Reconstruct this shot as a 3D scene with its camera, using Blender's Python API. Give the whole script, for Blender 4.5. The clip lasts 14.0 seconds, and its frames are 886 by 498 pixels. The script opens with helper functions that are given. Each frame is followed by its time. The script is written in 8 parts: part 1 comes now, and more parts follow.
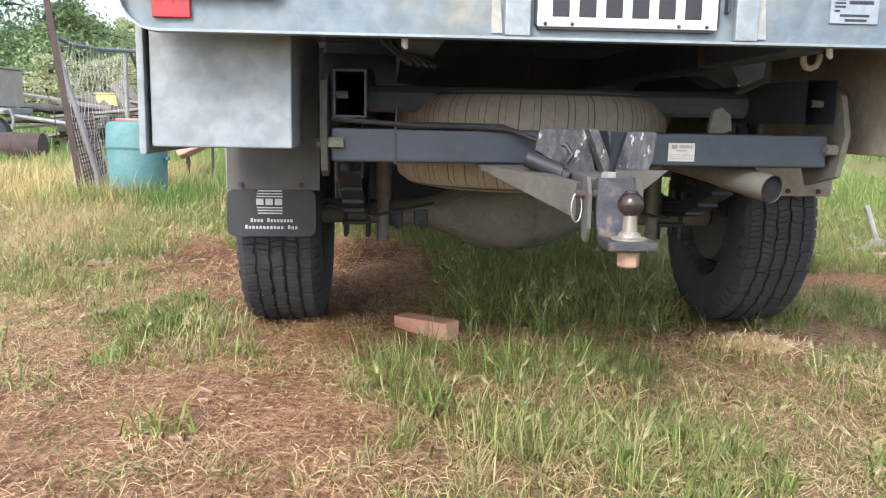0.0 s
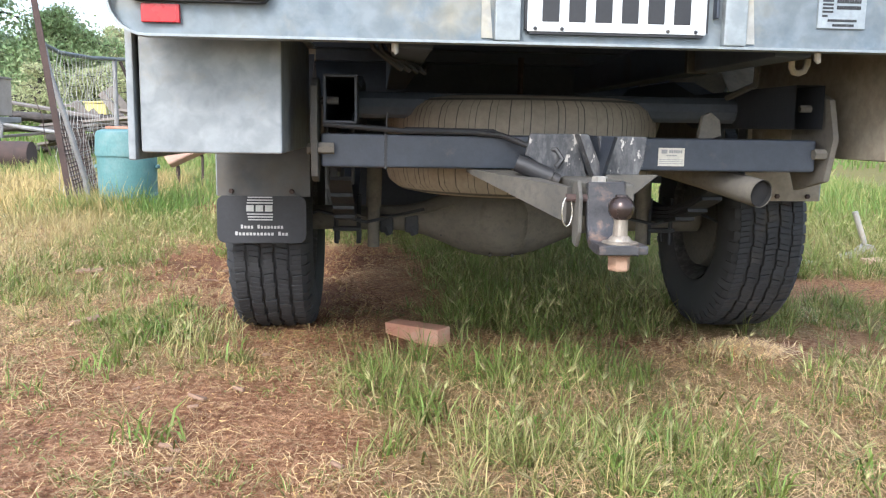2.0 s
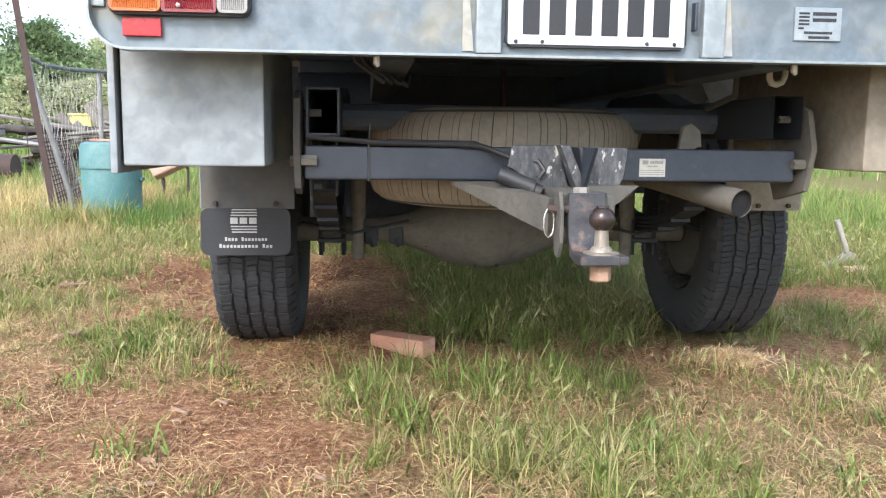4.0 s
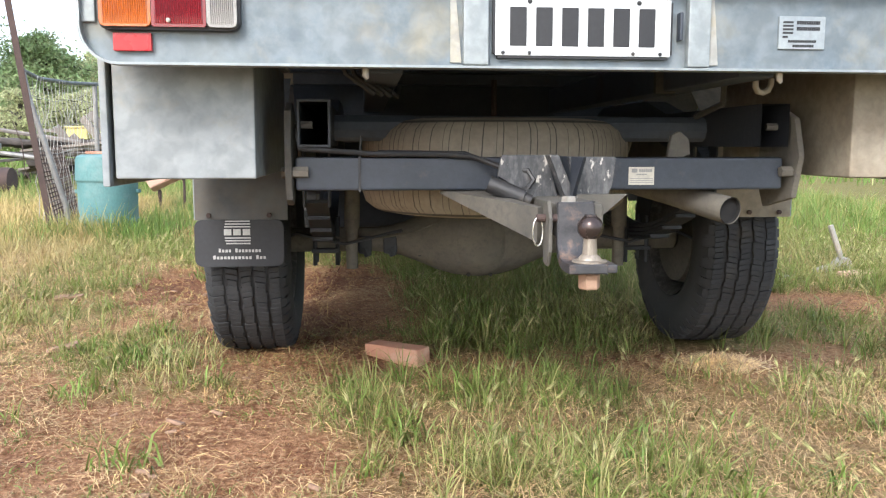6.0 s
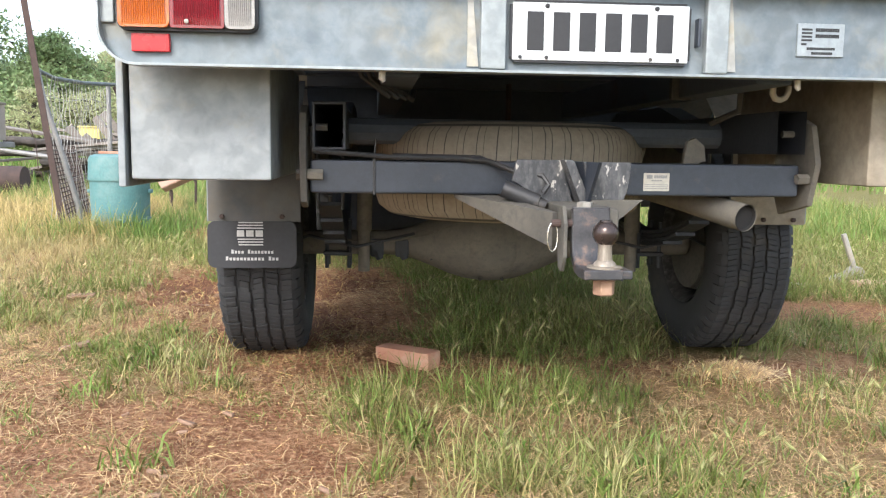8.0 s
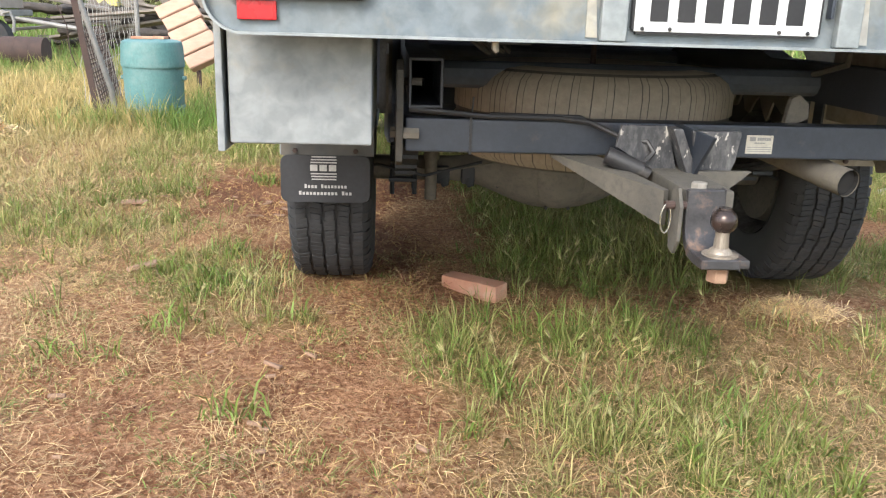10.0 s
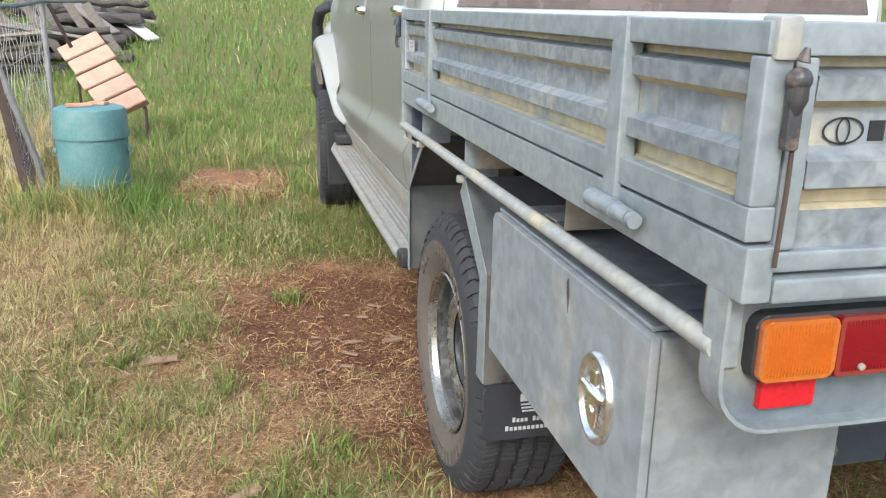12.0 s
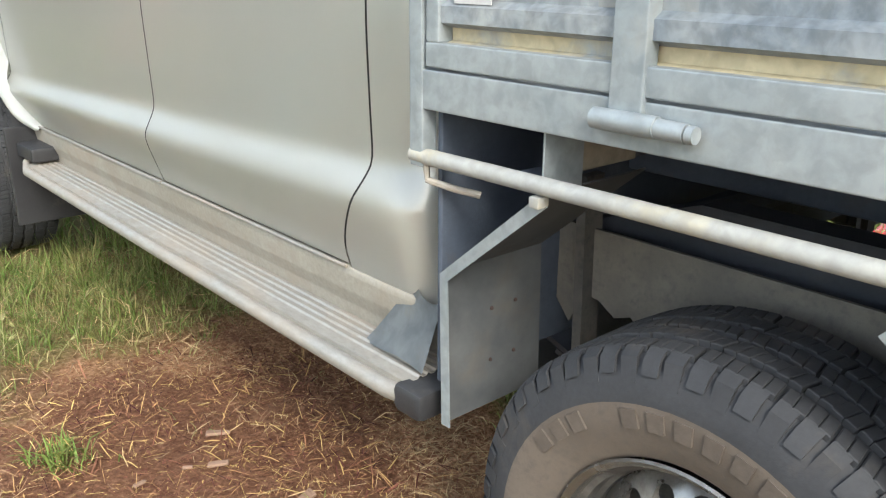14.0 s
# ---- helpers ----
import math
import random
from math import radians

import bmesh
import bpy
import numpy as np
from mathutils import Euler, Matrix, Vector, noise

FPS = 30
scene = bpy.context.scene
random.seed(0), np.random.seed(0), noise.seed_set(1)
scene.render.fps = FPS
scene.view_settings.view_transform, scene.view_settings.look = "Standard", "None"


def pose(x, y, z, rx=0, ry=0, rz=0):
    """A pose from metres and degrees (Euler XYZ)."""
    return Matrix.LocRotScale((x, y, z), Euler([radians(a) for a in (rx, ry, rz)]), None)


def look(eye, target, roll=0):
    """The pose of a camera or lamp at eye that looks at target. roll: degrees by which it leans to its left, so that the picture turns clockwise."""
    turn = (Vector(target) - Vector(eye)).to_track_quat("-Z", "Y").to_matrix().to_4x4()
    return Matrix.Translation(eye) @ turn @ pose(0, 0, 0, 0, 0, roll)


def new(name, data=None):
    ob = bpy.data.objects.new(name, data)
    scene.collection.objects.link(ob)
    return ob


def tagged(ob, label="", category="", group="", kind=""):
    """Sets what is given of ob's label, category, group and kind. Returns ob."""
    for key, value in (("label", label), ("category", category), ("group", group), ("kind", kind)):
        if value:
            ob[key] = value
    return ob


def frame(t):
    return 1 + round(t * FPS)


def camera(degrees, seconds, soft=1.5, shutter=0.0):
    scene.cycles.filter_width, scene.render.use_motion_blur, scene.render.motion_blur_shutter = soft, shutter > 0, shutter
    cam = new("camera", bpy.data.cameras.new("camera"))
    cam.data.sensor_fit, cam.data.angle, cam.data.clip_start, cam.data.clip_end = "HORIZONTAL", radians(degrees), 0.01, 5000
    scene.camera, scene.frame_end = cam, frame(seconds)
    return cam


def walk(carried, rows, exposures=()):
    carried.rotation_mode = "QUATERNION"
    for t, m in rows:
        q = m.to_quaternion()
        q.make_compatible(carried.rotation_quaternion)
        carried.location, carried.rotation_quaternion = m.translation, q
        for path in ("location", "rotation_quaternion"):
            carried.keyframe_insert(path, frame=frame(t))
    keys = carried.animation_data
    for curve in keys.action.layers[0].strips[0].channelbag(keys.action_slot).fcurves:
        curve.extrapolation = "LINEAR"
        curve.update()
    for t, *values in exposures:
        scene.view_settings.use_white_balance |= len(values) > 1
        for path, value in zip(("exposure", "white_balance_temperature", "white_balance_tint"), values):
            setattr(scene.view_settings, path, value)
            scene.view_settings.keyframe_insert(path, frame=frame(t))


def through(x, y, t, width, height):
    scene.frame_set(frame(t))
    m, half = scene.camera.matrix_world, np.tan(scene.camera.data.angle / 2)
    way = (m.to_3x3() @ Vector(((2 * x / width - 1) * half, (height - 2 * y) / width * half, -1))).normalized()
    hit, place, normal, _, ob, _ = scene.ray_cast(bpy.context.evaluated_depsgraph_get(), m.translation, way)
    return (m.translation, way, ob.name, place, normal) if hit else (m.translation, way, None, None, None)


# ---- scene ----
cam = camera(56.2, 14.0, 1.2)
PATH = [
    (0, (-0.456, -1.622, 0.719), (-0.324, 0.35, 0.41), 1.0),
    (0.5, (-0.453, -1.621, 0.716), (-0.318, 0.351, 0.41), 0.9),
    (1, (-0.45, -1.623, 0.715), (-0.322, 0.35, 0.411), 0.7),
    (1.5, (-0.451, -1.624, 0.716), (-0.311, 0.348, 0.414), 0.7),
    (2, (-0.456, -1.621, 0.712), (-0.302, 0.352, 0.423), 0.9),
    (2.5, (-0.457, -1.629, 0.715), (-0.295, 0.345, 0.44), 1.1),
    (3, (-0.452, -1.626, 0.715), (-0.273, 0.347, 0.446), 1.1),
    (5.5, (-0.442, -1.637, 0.717), (-0.262, 0.339, 0.468), 0.2),
    (6, (-0.433, -1.641, 0.719), (-0.244, 0.335, 0.476), 0.1),
    (6.5, (-0.428, -1.64, 0.718), (-0.225, 0.334, 0.473), 0.2),
    (7, (-0.433, -1.64, 0.718), (-0.238, 0.336, 0.481), 0.2),
    (9.5, (-0.524, -1.596, 0.731), (-0.387, 0.386, 0.498), 1.5),
    (10, (-0.626, -1.564, 0.918), (-0.489, 0.355, 0.373), 1.8),
    (10.5, (-0.737, -1.548, 1.181), (-0.556, 0.315, 0.475), 2.9),
    (11, (-0.933, -1.409, 1.27), (-0.795, 0.487, 0.648), 1.6),
    (11.5, (-1.183, -1.088, 1.296), (-0.981, 0.833, 0.777), 3.2),
    (12, (-1.445, -0.747, 1.328), (-0.998, 1.121, 0.769), 1.1),
    (12.3, (-1.548, -0.538, 1.307), (-1.027, 1.317, 0.77), 0.4),
    (12.5, (-1.63, -0.325, 1.303), (-1.054, 1.487, 0.681), 0.2),
    (12.7, (-1.701, -0.171, 1.318), (-1.047, 1.65, 0.813), 0.4),
    (12.9, (-1.748, -0.027, 1.316), (-0.978, 1.749, 0.814), 0.5),
    (13, (-1.774, 0.059, 1.312), (-0.95, 1.799, 0.768), 0.6),
    (13.2, (-1.816, 0.244, 1.312), (-0.898, 1.94, 0.781), -1.0),
    (13.5, (-1.832, 0.452, 1.291), (-0.844, 2.133, 0.844), -3.1),
    (13.7, (-1.8, 0.664, 1.256), (-0.713, 2.244, 0.688), -2.6),
    (14, (-1.788, 0.891, 1.254), (-0.531, 2.303, 0.6), 0.4),
]
walk(cam, [(t, look(eye, target, roll)) for t, eye, target, roll in PATH], [(0.0, 1.22, 5850, 10), (3.0, 1.22, 5800, 10), (6.0, 1.22, 6100, 10), (9.5, 1.2, 6200, 10), (10.0, 1.14, 6350, 9), (10.5, 1.02, 5650, 9), (11.0, 0.96, 5700, 8), (12.0, 0.88, 6000, 7), (12.5, 0.87, 6050, 7), (13.5, 1.04, 6050, 6), (14.0, 1.18, 6200, 6)])

# ---- world and sun ----
SUN_EL, SUN_AZ = 38.0, 207.0
world = bpy.data.worlds.new("world")
scene.world = world
world.use_nodes = True
wn = world.node_tree.nodes
sky = wn.new("ShaderNodeTexSky")
sky.sky_type = "NISHITA"
sky.sun_disc = False
sky.sun_elevation, sky.sun_rotation = radians(SUN_EL), radians(SUN_AZ)
sky.air_density, sky.dust_density, sky.ozone_density = 1.0, 2.5, 1.0
haze = wn.new("ShaderNodeMix")          # bright thin cloud over the whole sky
haze.data_type, haze.blend_type = "RGBA", "ADD"
haze.inputs[0].default_value, haze.inputs[7].default_value = 1.0, (3.4, 3.45, 3.45, 1.0)
world.node_tree.links.new(sky.outputs[0], haze.inputs[6])
world.node_tree.links.new(haze.outputs[2], wn["Background"].inputs[0])
wn["Background"].inputs[1].default_value = 0.13
sun_data = bpy.data.lights.new("sun", "SUN")
sun_data.energy, sun_data.angle, sun_data.color = 1.75, radians(16), (1.0, 0.94, 0.85)
sun = new("sun", sun_data)
sd = Vector((math.sin(radians(SUN_AZ)) * math.cos(radians(SUN_EL)), math.cos(radians(SUN_AZ)) * math.cos(radians(SUN_EL)), math.sin(radians(SUN_EL))))
sun.matrix_world = look(sd * 40, (0, 0, 0))


# ---- materials ----
def lin(c):
    return (c[0], c[1], c[2], 1.0)


def material(name, cols, rough=0.6, metal=0.0, scale=6.0, fine=60.0, bump=0.15, rvar=0.12, dirt=None, dirt_at=(0.55, 0.75), dirt_scale=3.0, island=0.0, coat=0.0, spec=0.5, stretch=(1, 1, 1), coords="Object", bdist=0.01, grain_amp=0.2):
    """A surface with two scales of colour variation, roughness variation, fine relief and an optional layer of dirt in patches."""
    m = bpy.data.materials.new(name)
    m.use_nodes = True
    nt = m.node_tree
    N, L = nt.nodes, nt.links
    b = N["Principled BSDF"]
    tc = N.new("ShaderNodeTexCoord")
    mp = N.new("ShaderNodeMapping")
    mp.inputs["Scale"].default_value = stretch
    L.new(tc.outputs[coords], mp.inputs[0])
    vec = mp.outputs[0]

    def noise_tex(s, d=4.0, r=0.6):
        n = N.new("ShaderNodeTexNoise")
        n.inputs["Scale"].default_value, n.inputs["Detail"].default_value, n.inputs["Roughness"].default_value = s, d, r
        L.new(vec, n.inputs["Vector"])
        return n.outputs["Fac"]

    def mix(fac, a, c, kind="MIX"):
        x = N.new("ShaderNodeMix")
        x.data_type, x.blend_type = "RGBA", kind
        if isinstance(fac, float):
            x.inputs[0].default_value = fac
        else:
            L.new(fac, x.inputs[0])
        for k, v in ((6, a), (7, c)):
            if isinstance(v, tuple):
                x.inputs[k].default_value = lin(v)
            else:
                L.new(v, x.inputs[k])
        return x.outputs[2]

    def ramp(fac, lo, hi):
        r = N.new("ShaderNodeMapRange")
        r.inputs[1].default_value, r.inputs[2].default_value = lo, hi
        L.new(fac, r.inputs[0])
        return r.outputs[0]

    big, small = noise_tex(scale), noise_tex(fine, 5.0, 0.7)
    col = mix(ramp(big, 0.33, 0.67), cols[0], cols[1])
    if len(cols) > 2:
        col = mix(ramp(small, 0.45, 0.75), col, cols[2])
    grain = ramp(small, 0.2, 0.8)
    gm = N.new("ShaderNodeMapRange")
    gm.inputs[3].default_value, gm.inputs[4].default_value = 1 - grain_amp, 1 + grain_amp
    L.new(grain, gm.inputs[0])
    hs = N.new("ShaderNodeHueSaturation")
    L.new(col, hs.inputs["Color"])
    L.new(gm.outputs[0], hs.inputs["Value"])
    col = hs.outputs[0]
    if island:
        geo = N.new("ShaderNodeNewGeometry")
        im = N.new("ShaderNodeMapRange")
        im.inputs[3].default_value, im.inputs[4].default_value = 1 - island, 1 + island
        L.new(geo.outputs["Random Per Island"], im.inputs[0])
        h2 = N.new("ShaderNodeHueSaturation")
        L.new(col, h2.inputs["Color"])
        L.new(im.outputs[0], h2.inputs["Value"])
        hm = N.new("ShaderNodeMapRange")
        hm.inputs[3].default_value, hm.inputs[4].default_value = 0.5 - island * 0.06, 0.5 + island * 0.06
        L.new(geo.outputs["Random Per Island"], hm.inputs[0])
        L.new(hm.outputs[0], h2.inputs["Hue"])
        col = h2.outputs[0]
    rm = N.new("ShaderNodeMapRange")
    rm.inputs[3].default_value, rm.inputs[4].default_value = max(0.03, rough - rvar), min(1.0, rough + rvar)
    L.new(big, rm.inputs[0])
    rough_out, metal_out = rm.outputs[0], None
    if dirt:
        dn = noise_tex(dirt_scale, 6.0, 0.65)
        df = ramp(dn, *dirt_at)
        col = mix(df, col, dirt)
        fm = N.new("ShaderNodeMix")
        L.new(df, fm.inputs[0])
        L.new(rough_out, fm.inputs[2])
        fm.inputs[3].default_value = 0.9
        rough_out = fm.outputs[0]
        if metal:
            mm = N.new("ShaderNodeMix")
            L.new(df, mm.inputs[0])
            mm.inputs[2].default_value, mm.inputs[3].default_value = metal, 0.0
            metal_out = mm.outputs[0]
    L.new(col, b.inputs["Base Color"])
    L.new(rough_out, b.inputs["Roughness"])
    if metal_out:
        L.new(metal_out, b.inputs["Metallic"])
    else:
        b.inputs["Metallic"].default_value = metal
    b.inputs["Specular IOR Level"].default_value = spec
    b.inputs["Coat Weight"].default_value = coat
    if bump:
        bp = N.new("ShaderNodeBump")
        bp.inputs["Strength"].default_value, bp.inputs["Distance"].default_value = bump, bdist
        L.new(small, bp.inputs["Height"])
        L.new(bp.outputs[0], b.inputs["Normal"])
    return m


def galvanised(name, cols, dirt, dirt_at, metal=0.35, rough=0.5, spangle=(42.0, 0.9, 1.1), dirt_scale=4.0, grain=0.08):
    """Galvanised sheet: soft crystal mottling over cloudy patches, with pale stains."""
    m = material(name, cols, rough=rough, metal=metal, scale=9.0, fine=45.0, bump=0.03, dirt=dirt, dirt_at=dirt_at, dirt_scale=dirt_scale, spec=0.4, grain_amp=grain)
    nt = m.node_tree
    N, L = nt.nodes, nt.links
    b = N["Principled BSDF"]
    nz = N.new("ShaderNodeTexNoise")
    nz.inputs["Scale"].default_value, nz.inputs["Detail"].default_value, nz.inputs["Distortion"].default_value = spangle[0], 6.0, 0.35
    tc = N.new("ShaderNodeTexCoord")
    L.new(tc.outputs["Object"], nz.inputs["Vector"])
    mr = N.new("ShaderNodeMapRange")
    mr.inputs[1].default_value, mr.inputs[2].default_value = 0.38, 0.62
    mr.inputs[3].default_value, mr.inputs[4].default_value = spangle[1], spangle[2]
    L.new(nz.outputs["Fac"], mr.inputs[0])
    hs = N.new("ShaderNodeHueSaturation")
    old = b.inputs["Base Color"].links[0].from_socket
    L.new(old, hs.inputs["Color"])
    L.new(mr.outputs[0], hs.inputs["Value"])
    L.new(hs.outputs[0], b.inputs["Base Color"])
    return m


GALV = galvanised("galvanised_steel", ((0.185, 0.215, 0.245), (0.315, 0.33, 0.33), (0.22, 0.245, 0.265)), (0.34, 0.325, 0.27), (0.6, 0.8), spangle=(42.0, 0.8, 1.17), dirt_scale=7.0)
GALV_APRON = galvanised("galvanised_apron", ((0.135, 0.168, 0.195), (0.195, 0.22, 0.232), (0.17, 0.195, 0.21)), (0.245, 0.235, 0.19), (0.52, 0.72), spangle=(24.0, 0.86, 1.12), dirt_scale=4.5)
STAIN = galvanised("half_stained_steel", ((0.22, 0.245, 0.26), (0.3, 0.3, 0.28)), (0.38, 0.345, 0.255), (0.48, 0.66), metal=0.2, rough=0.6, dirt_scale=11.0)
GALV_PLAIN = galvanised("galvanised_frame", ((0.235, 0.265, 0.28), (0.29, 0.315, 0.32)), (0.32, 0.31, 0.27), (0.64, 0.85))
GALV_DULL = galvanised("galvanised_box", ((0.225, 0.245, 0.26), (0.262, 0.282, 0.292), (0.24, 0.26, 0.272)), (0.28, 0.265, 0.225), (0.56, 0.74), metal=0.25, rough=0.55, spangle=(26.0, 0.87, 1.11), dirt_scale=6.0)
GALV_DUST = galvanised("dusty_galvanised", ((0.24, 0.21, 0.165), (0.3, 0.265, 0.21)), (0.22, 0.175, 0.125), (0.45, 0.7), metal=0.05, rough=0.8)
GALV_CREAM = galvanised("cream_stained_galvanised", ((0.3, 0.305, 0.295), (0.335, 0.33, 0.3)), (0.39, 0.355, 0.26), (0.5, 0.68), metal=0.15, rough=0.6, dirt_scale=7.0)
VALLEY = galvanised("stained_flute_steel", ((0.48, 0.42, 0.28), (0.42, 0.36, 0.23)), (0.28, 0.3, 0.3), (0.5, 0.7), metal=0.1, rough=0.65, dirt_scale=9.0)
# guard steel darkened to carry the shade under the tray, with tan mud stains
GUARD = galvanised("shade_dark_muddy_guard_steel", ((0.072, 0.077, 0.082), (0.112, 0.116, 0.118)), (0.13, 0.113, 0.09), (0.55, 0.78), metal=0.2, rough=0.6, spangle=(12.0, 0.92, 1.08))
LETTER = material("dusty_raised_rubber", ((0.075, 0.06, 0.048), (0.1, 0.08, 0.062)), rough=0.85, scale=8, fine=70, bump=0.15)
# floor underside lightened and blued to imitate bluish haze in the dark
GALV_UNDER = galvanised("haze_lifted_underside", ((0.36, 0.42, 0.5), (0.44, 0.5, 0.57)), (0.3, 0.28, 0.25), (0.6, 0.85), metal=0.05, rough=0.7)
BLACK_STEEL = material("black_painted_steel", ((0.026, 0.033, 0.046), (0.04, 0.048, 0.064)), rough=0.45, scale=8, fine=90, bump=0.08, dirt=(0.12, 0.1, 0.08), dirt_at=(0.58, 0.82), dirt_scale=9)
BLACK_GLOSS = material("scraped_black_paint", ((0.03, 0.032, 0.038), (0.06, 0.06, 0.065), (0.12, 0.12, 0.12)), rough=0.35, scale=14, fine=70, bump=0.2, dirt=(0.42, 0.4, 0.37), dirt_at=(0.6, 0.64), dirt_scale=55, stretch=(1, 1, 0.45))
# chassis black raised towards blue for the same veil of haze
CHASSIS = material("chassis_black", ((0.042, 0.054, 0.076), (0.064, 0.078, 0.104)), rough=0.65, scale=6, fine=60, dirt=(0.09, 0.075, 0.06), dirt_at=(0.58, 0.8), dirt_scale=5)
UNDER_BLACK = material("dark_underbody_steel", ((0.022, 0.026, 0.034), (0.036, 0.04, 0.05)), rough=0.6, scale=7, fine=60, dirt=(0.07, 0.06, 0.05), dirt_at=(0.6, 0.85), dirt_scale=7)
DUSTY = material("dusty_steel", ((0.125, 0.115, 0.098), (0.18, 0.163, 0.135), (0.08, 0.075, 0.068)), rough=0.85, scale=9, fine=50, bump=0.2, dirt=(0.07, 0.066, 0.062), dirt_at=(0.58, 0.78), dirt_scale=7)
ARM_DUST = material("dusty_arm_steel", ((0.075, 0.07, 0.06), (0.115, 0.105, 0.088), (0.05, 0.048, 0.045)), rough=0.85, scale=10, fine=50, bump=0.2, dirt=(0.045, 0.044, 0.044), dirt_at=(0.56, 0.74), dirt_scale=9)
DUSTY_DARK = material("dust_on_black_steel", ((0.06, 0.057, 0.05), (0.1, 0.092, 0.08), (0.03, 0.03, 0.032)), rough=0.85, scale=8, fine=70, bump=0.2)
RUBBER = material("tyre_rubber", ((0.02, 0.021, 0.024), (0.032, 0.033, 0.036)), rough=0.75, scale=7, fine=120, bump=0.12, dirt=(0.09, 0.075, 0.06), dirt_at=(0.58, 0.85), dirt_scale=6)
RUBBER_DUST = material("dusty_sidewall", ((0.09, 0.072, 0.056), (0.125, 0.1, 0.077), (0.065, 0.054, 0.045)), rough=0.9, scale=6, fine=70, bump=0.15, dirt=(0.05, 0.045, 0.04), dirt_at=(0.6, 0.85), dirt_scale=7)
RUBBER_SPARE = material("dusty_spare_rubber", ((0.23, 0.2, 0.16), (0.29, 0.255, 0.205)), rough=0.92, scale=6, fine=60, bump=0.15, dirt=(0.15, 0.12, 0.09), dirt_at=(0.55, 0.85), dirt_scale=6)
FLAP = material("black_rubber_flap", ((0.016, 0.018, 0.022), (0.026, 0.028, 0.034)), rough=0.55, scale=6, fine=90, bump=0.08, dirt=(0.12, 0.11, 0.1), dirt_at=(0.66, 0.9), dirt_scale=8)
RIM = material("worn_silver_rim", ((0.25, 0.24, 0.22), (0.36, 0.35, 0.33), (0.17, 0.155, 0.13)), rough=0.26, metal=0.85, scale=8, fine=60, bump=0.06, dirt=(0.075, 0.066, 0.056), dirt_at=(0.5, 0.72), dirt_scale=11)
BARREL = material("scuffed_dark_barrel", ((0.045, 0.045, 0.046), (0.085, 0.083, 0.08), (0.17, 0.168, 0.16)), rough=0.38, metal=0.5, scale=12, fine=40, bump=0.06, dirt=(0.08, 0.068, 0.054), dirt_at=(0.52, 0.75), dirt_scale=9)
HUB = material("dark_dusty_hub", ((0.022, 0.023, 0.026), (0.05, 0.05, 0.05)), rough=0.34, metal=0.3, scale=10, fine=80, dirt=(0.12, 0.1, 0.08), dirt_at=(0.62, 0.88), dirt_scale=14)
PAINT = material("champagne_silver_paint", ((0.68, 0.68, 0.625), (0.71, 0.705, 0.65)), rough=0.3, metal=0.4, scale=1.3, fine=700, bump=0.0, rvar=0.02, coat=0.4, grain_amp=0.01)
PAINT_DUSTY = material("dusty_sill_paint", ((0.34, 0.32, 0.275), (0.28, 0.255, 0.21)), rough=0.6, metal=0.2, scale=4, fine=90, bump=0.04, dirt=(0.28, 0.235, 0.185), dirt_at=(0.45, 0.75), dirt_scale=5)
ALLOY = material("dusty_aluminium_tread", ((0.36, 0.345, 0.315), (0.3, 0.28, 0.245)), rough=0.45, metal=0.5, scale=6, fine=80, bump=0.06, dirt=(0.28, 0.235, 0.185), dirt_at=(0.45, 0.75), dirt_scale=6, stretch=(1, 0.4, 1))
CHROME = material("chrome", ((0.8, 0.8, 0.8), (0.86, 0.86, 0.86)), rough=0.1, metal=1.0, scale=8, fine=60, bump=0.0, rvar=0.05)
STAINLESS = material("stainless_latch", ((0.55, 0.55, 0.54), (0.66, 0.66, 0.65)), rough=0.25, metal=0.9, scale=20, fine=90, bump=0.02)
PLASTIC = material("black_plastic", ((0.018, 0.018, 0.02), (0.03, 0.03, 0.032)), rough=0.5, scale=8, fine=140, bump=0.08, dirt=(0.14, 0.12, 0.1), dirt_at=(0.6, 0.85), dirt_scale=7)
SOOT = material("soot", ((0.008, 0.008, 0.009), (0.014, 0.013, 0.013)), rough=0.95, scale=20, fine=90, bump=0.1)
RUST = material("rusty_steel", ((0.05, 0.032, 0.028), (0.08, 0.05, 0.042), (0.035, 0.026, 0.024)), rough=0.85, scale=9, fine=80, bump=0.3)
RUST_NUT = material("rusty_nut", ((0.33, 0.2, 0.13), (0.42, 0.28, 0.2), (0.22, 0.13, 0.09)), rough=0.8, metal=0.2, scale=18, fine=90, bump=0.2)
BALL = material("greasy_tow_ball", ((0.04, 0.03, 0.028), (0.075, 0.055, 0.05)), rough=0.25, metal=0.6, scale=20, fine=90, bump=0.05)
TONGUE = material("worn_tongue_steel", ((0.05, 0.05, 0.056), (0.095, 0.092, 0.095), (0.035, 0.035, 0.04)), rough=0.42, metal=0.4, scale=16, fine=60, bump=0.2, dirt=(0.23, 0.15, 0.11), dirt_at=(0.54, 0.72), dirt_scale=26)
ZINC = material("dull_zinc", ((0.3, 0.28, 0.25), (0.38, 0.355, 0.31)), rough=0.5, metal=0.4, scale=14, fine=90, bump=0.08, dirt=(0.35, 0.29, 0.22), dirt_at=(0.5, 0.75), dirt_scale=14)
SHANK = material("cream_streaked_shank", ((0.28, 0.24, 0.19), (0.14, 0.11, 0.09), (0.34, 0.31, 0.26)), rough=0.45, metal=0.3, scale=60, fine=120, bump=0.1, stretch=(1, 1, 0.15))
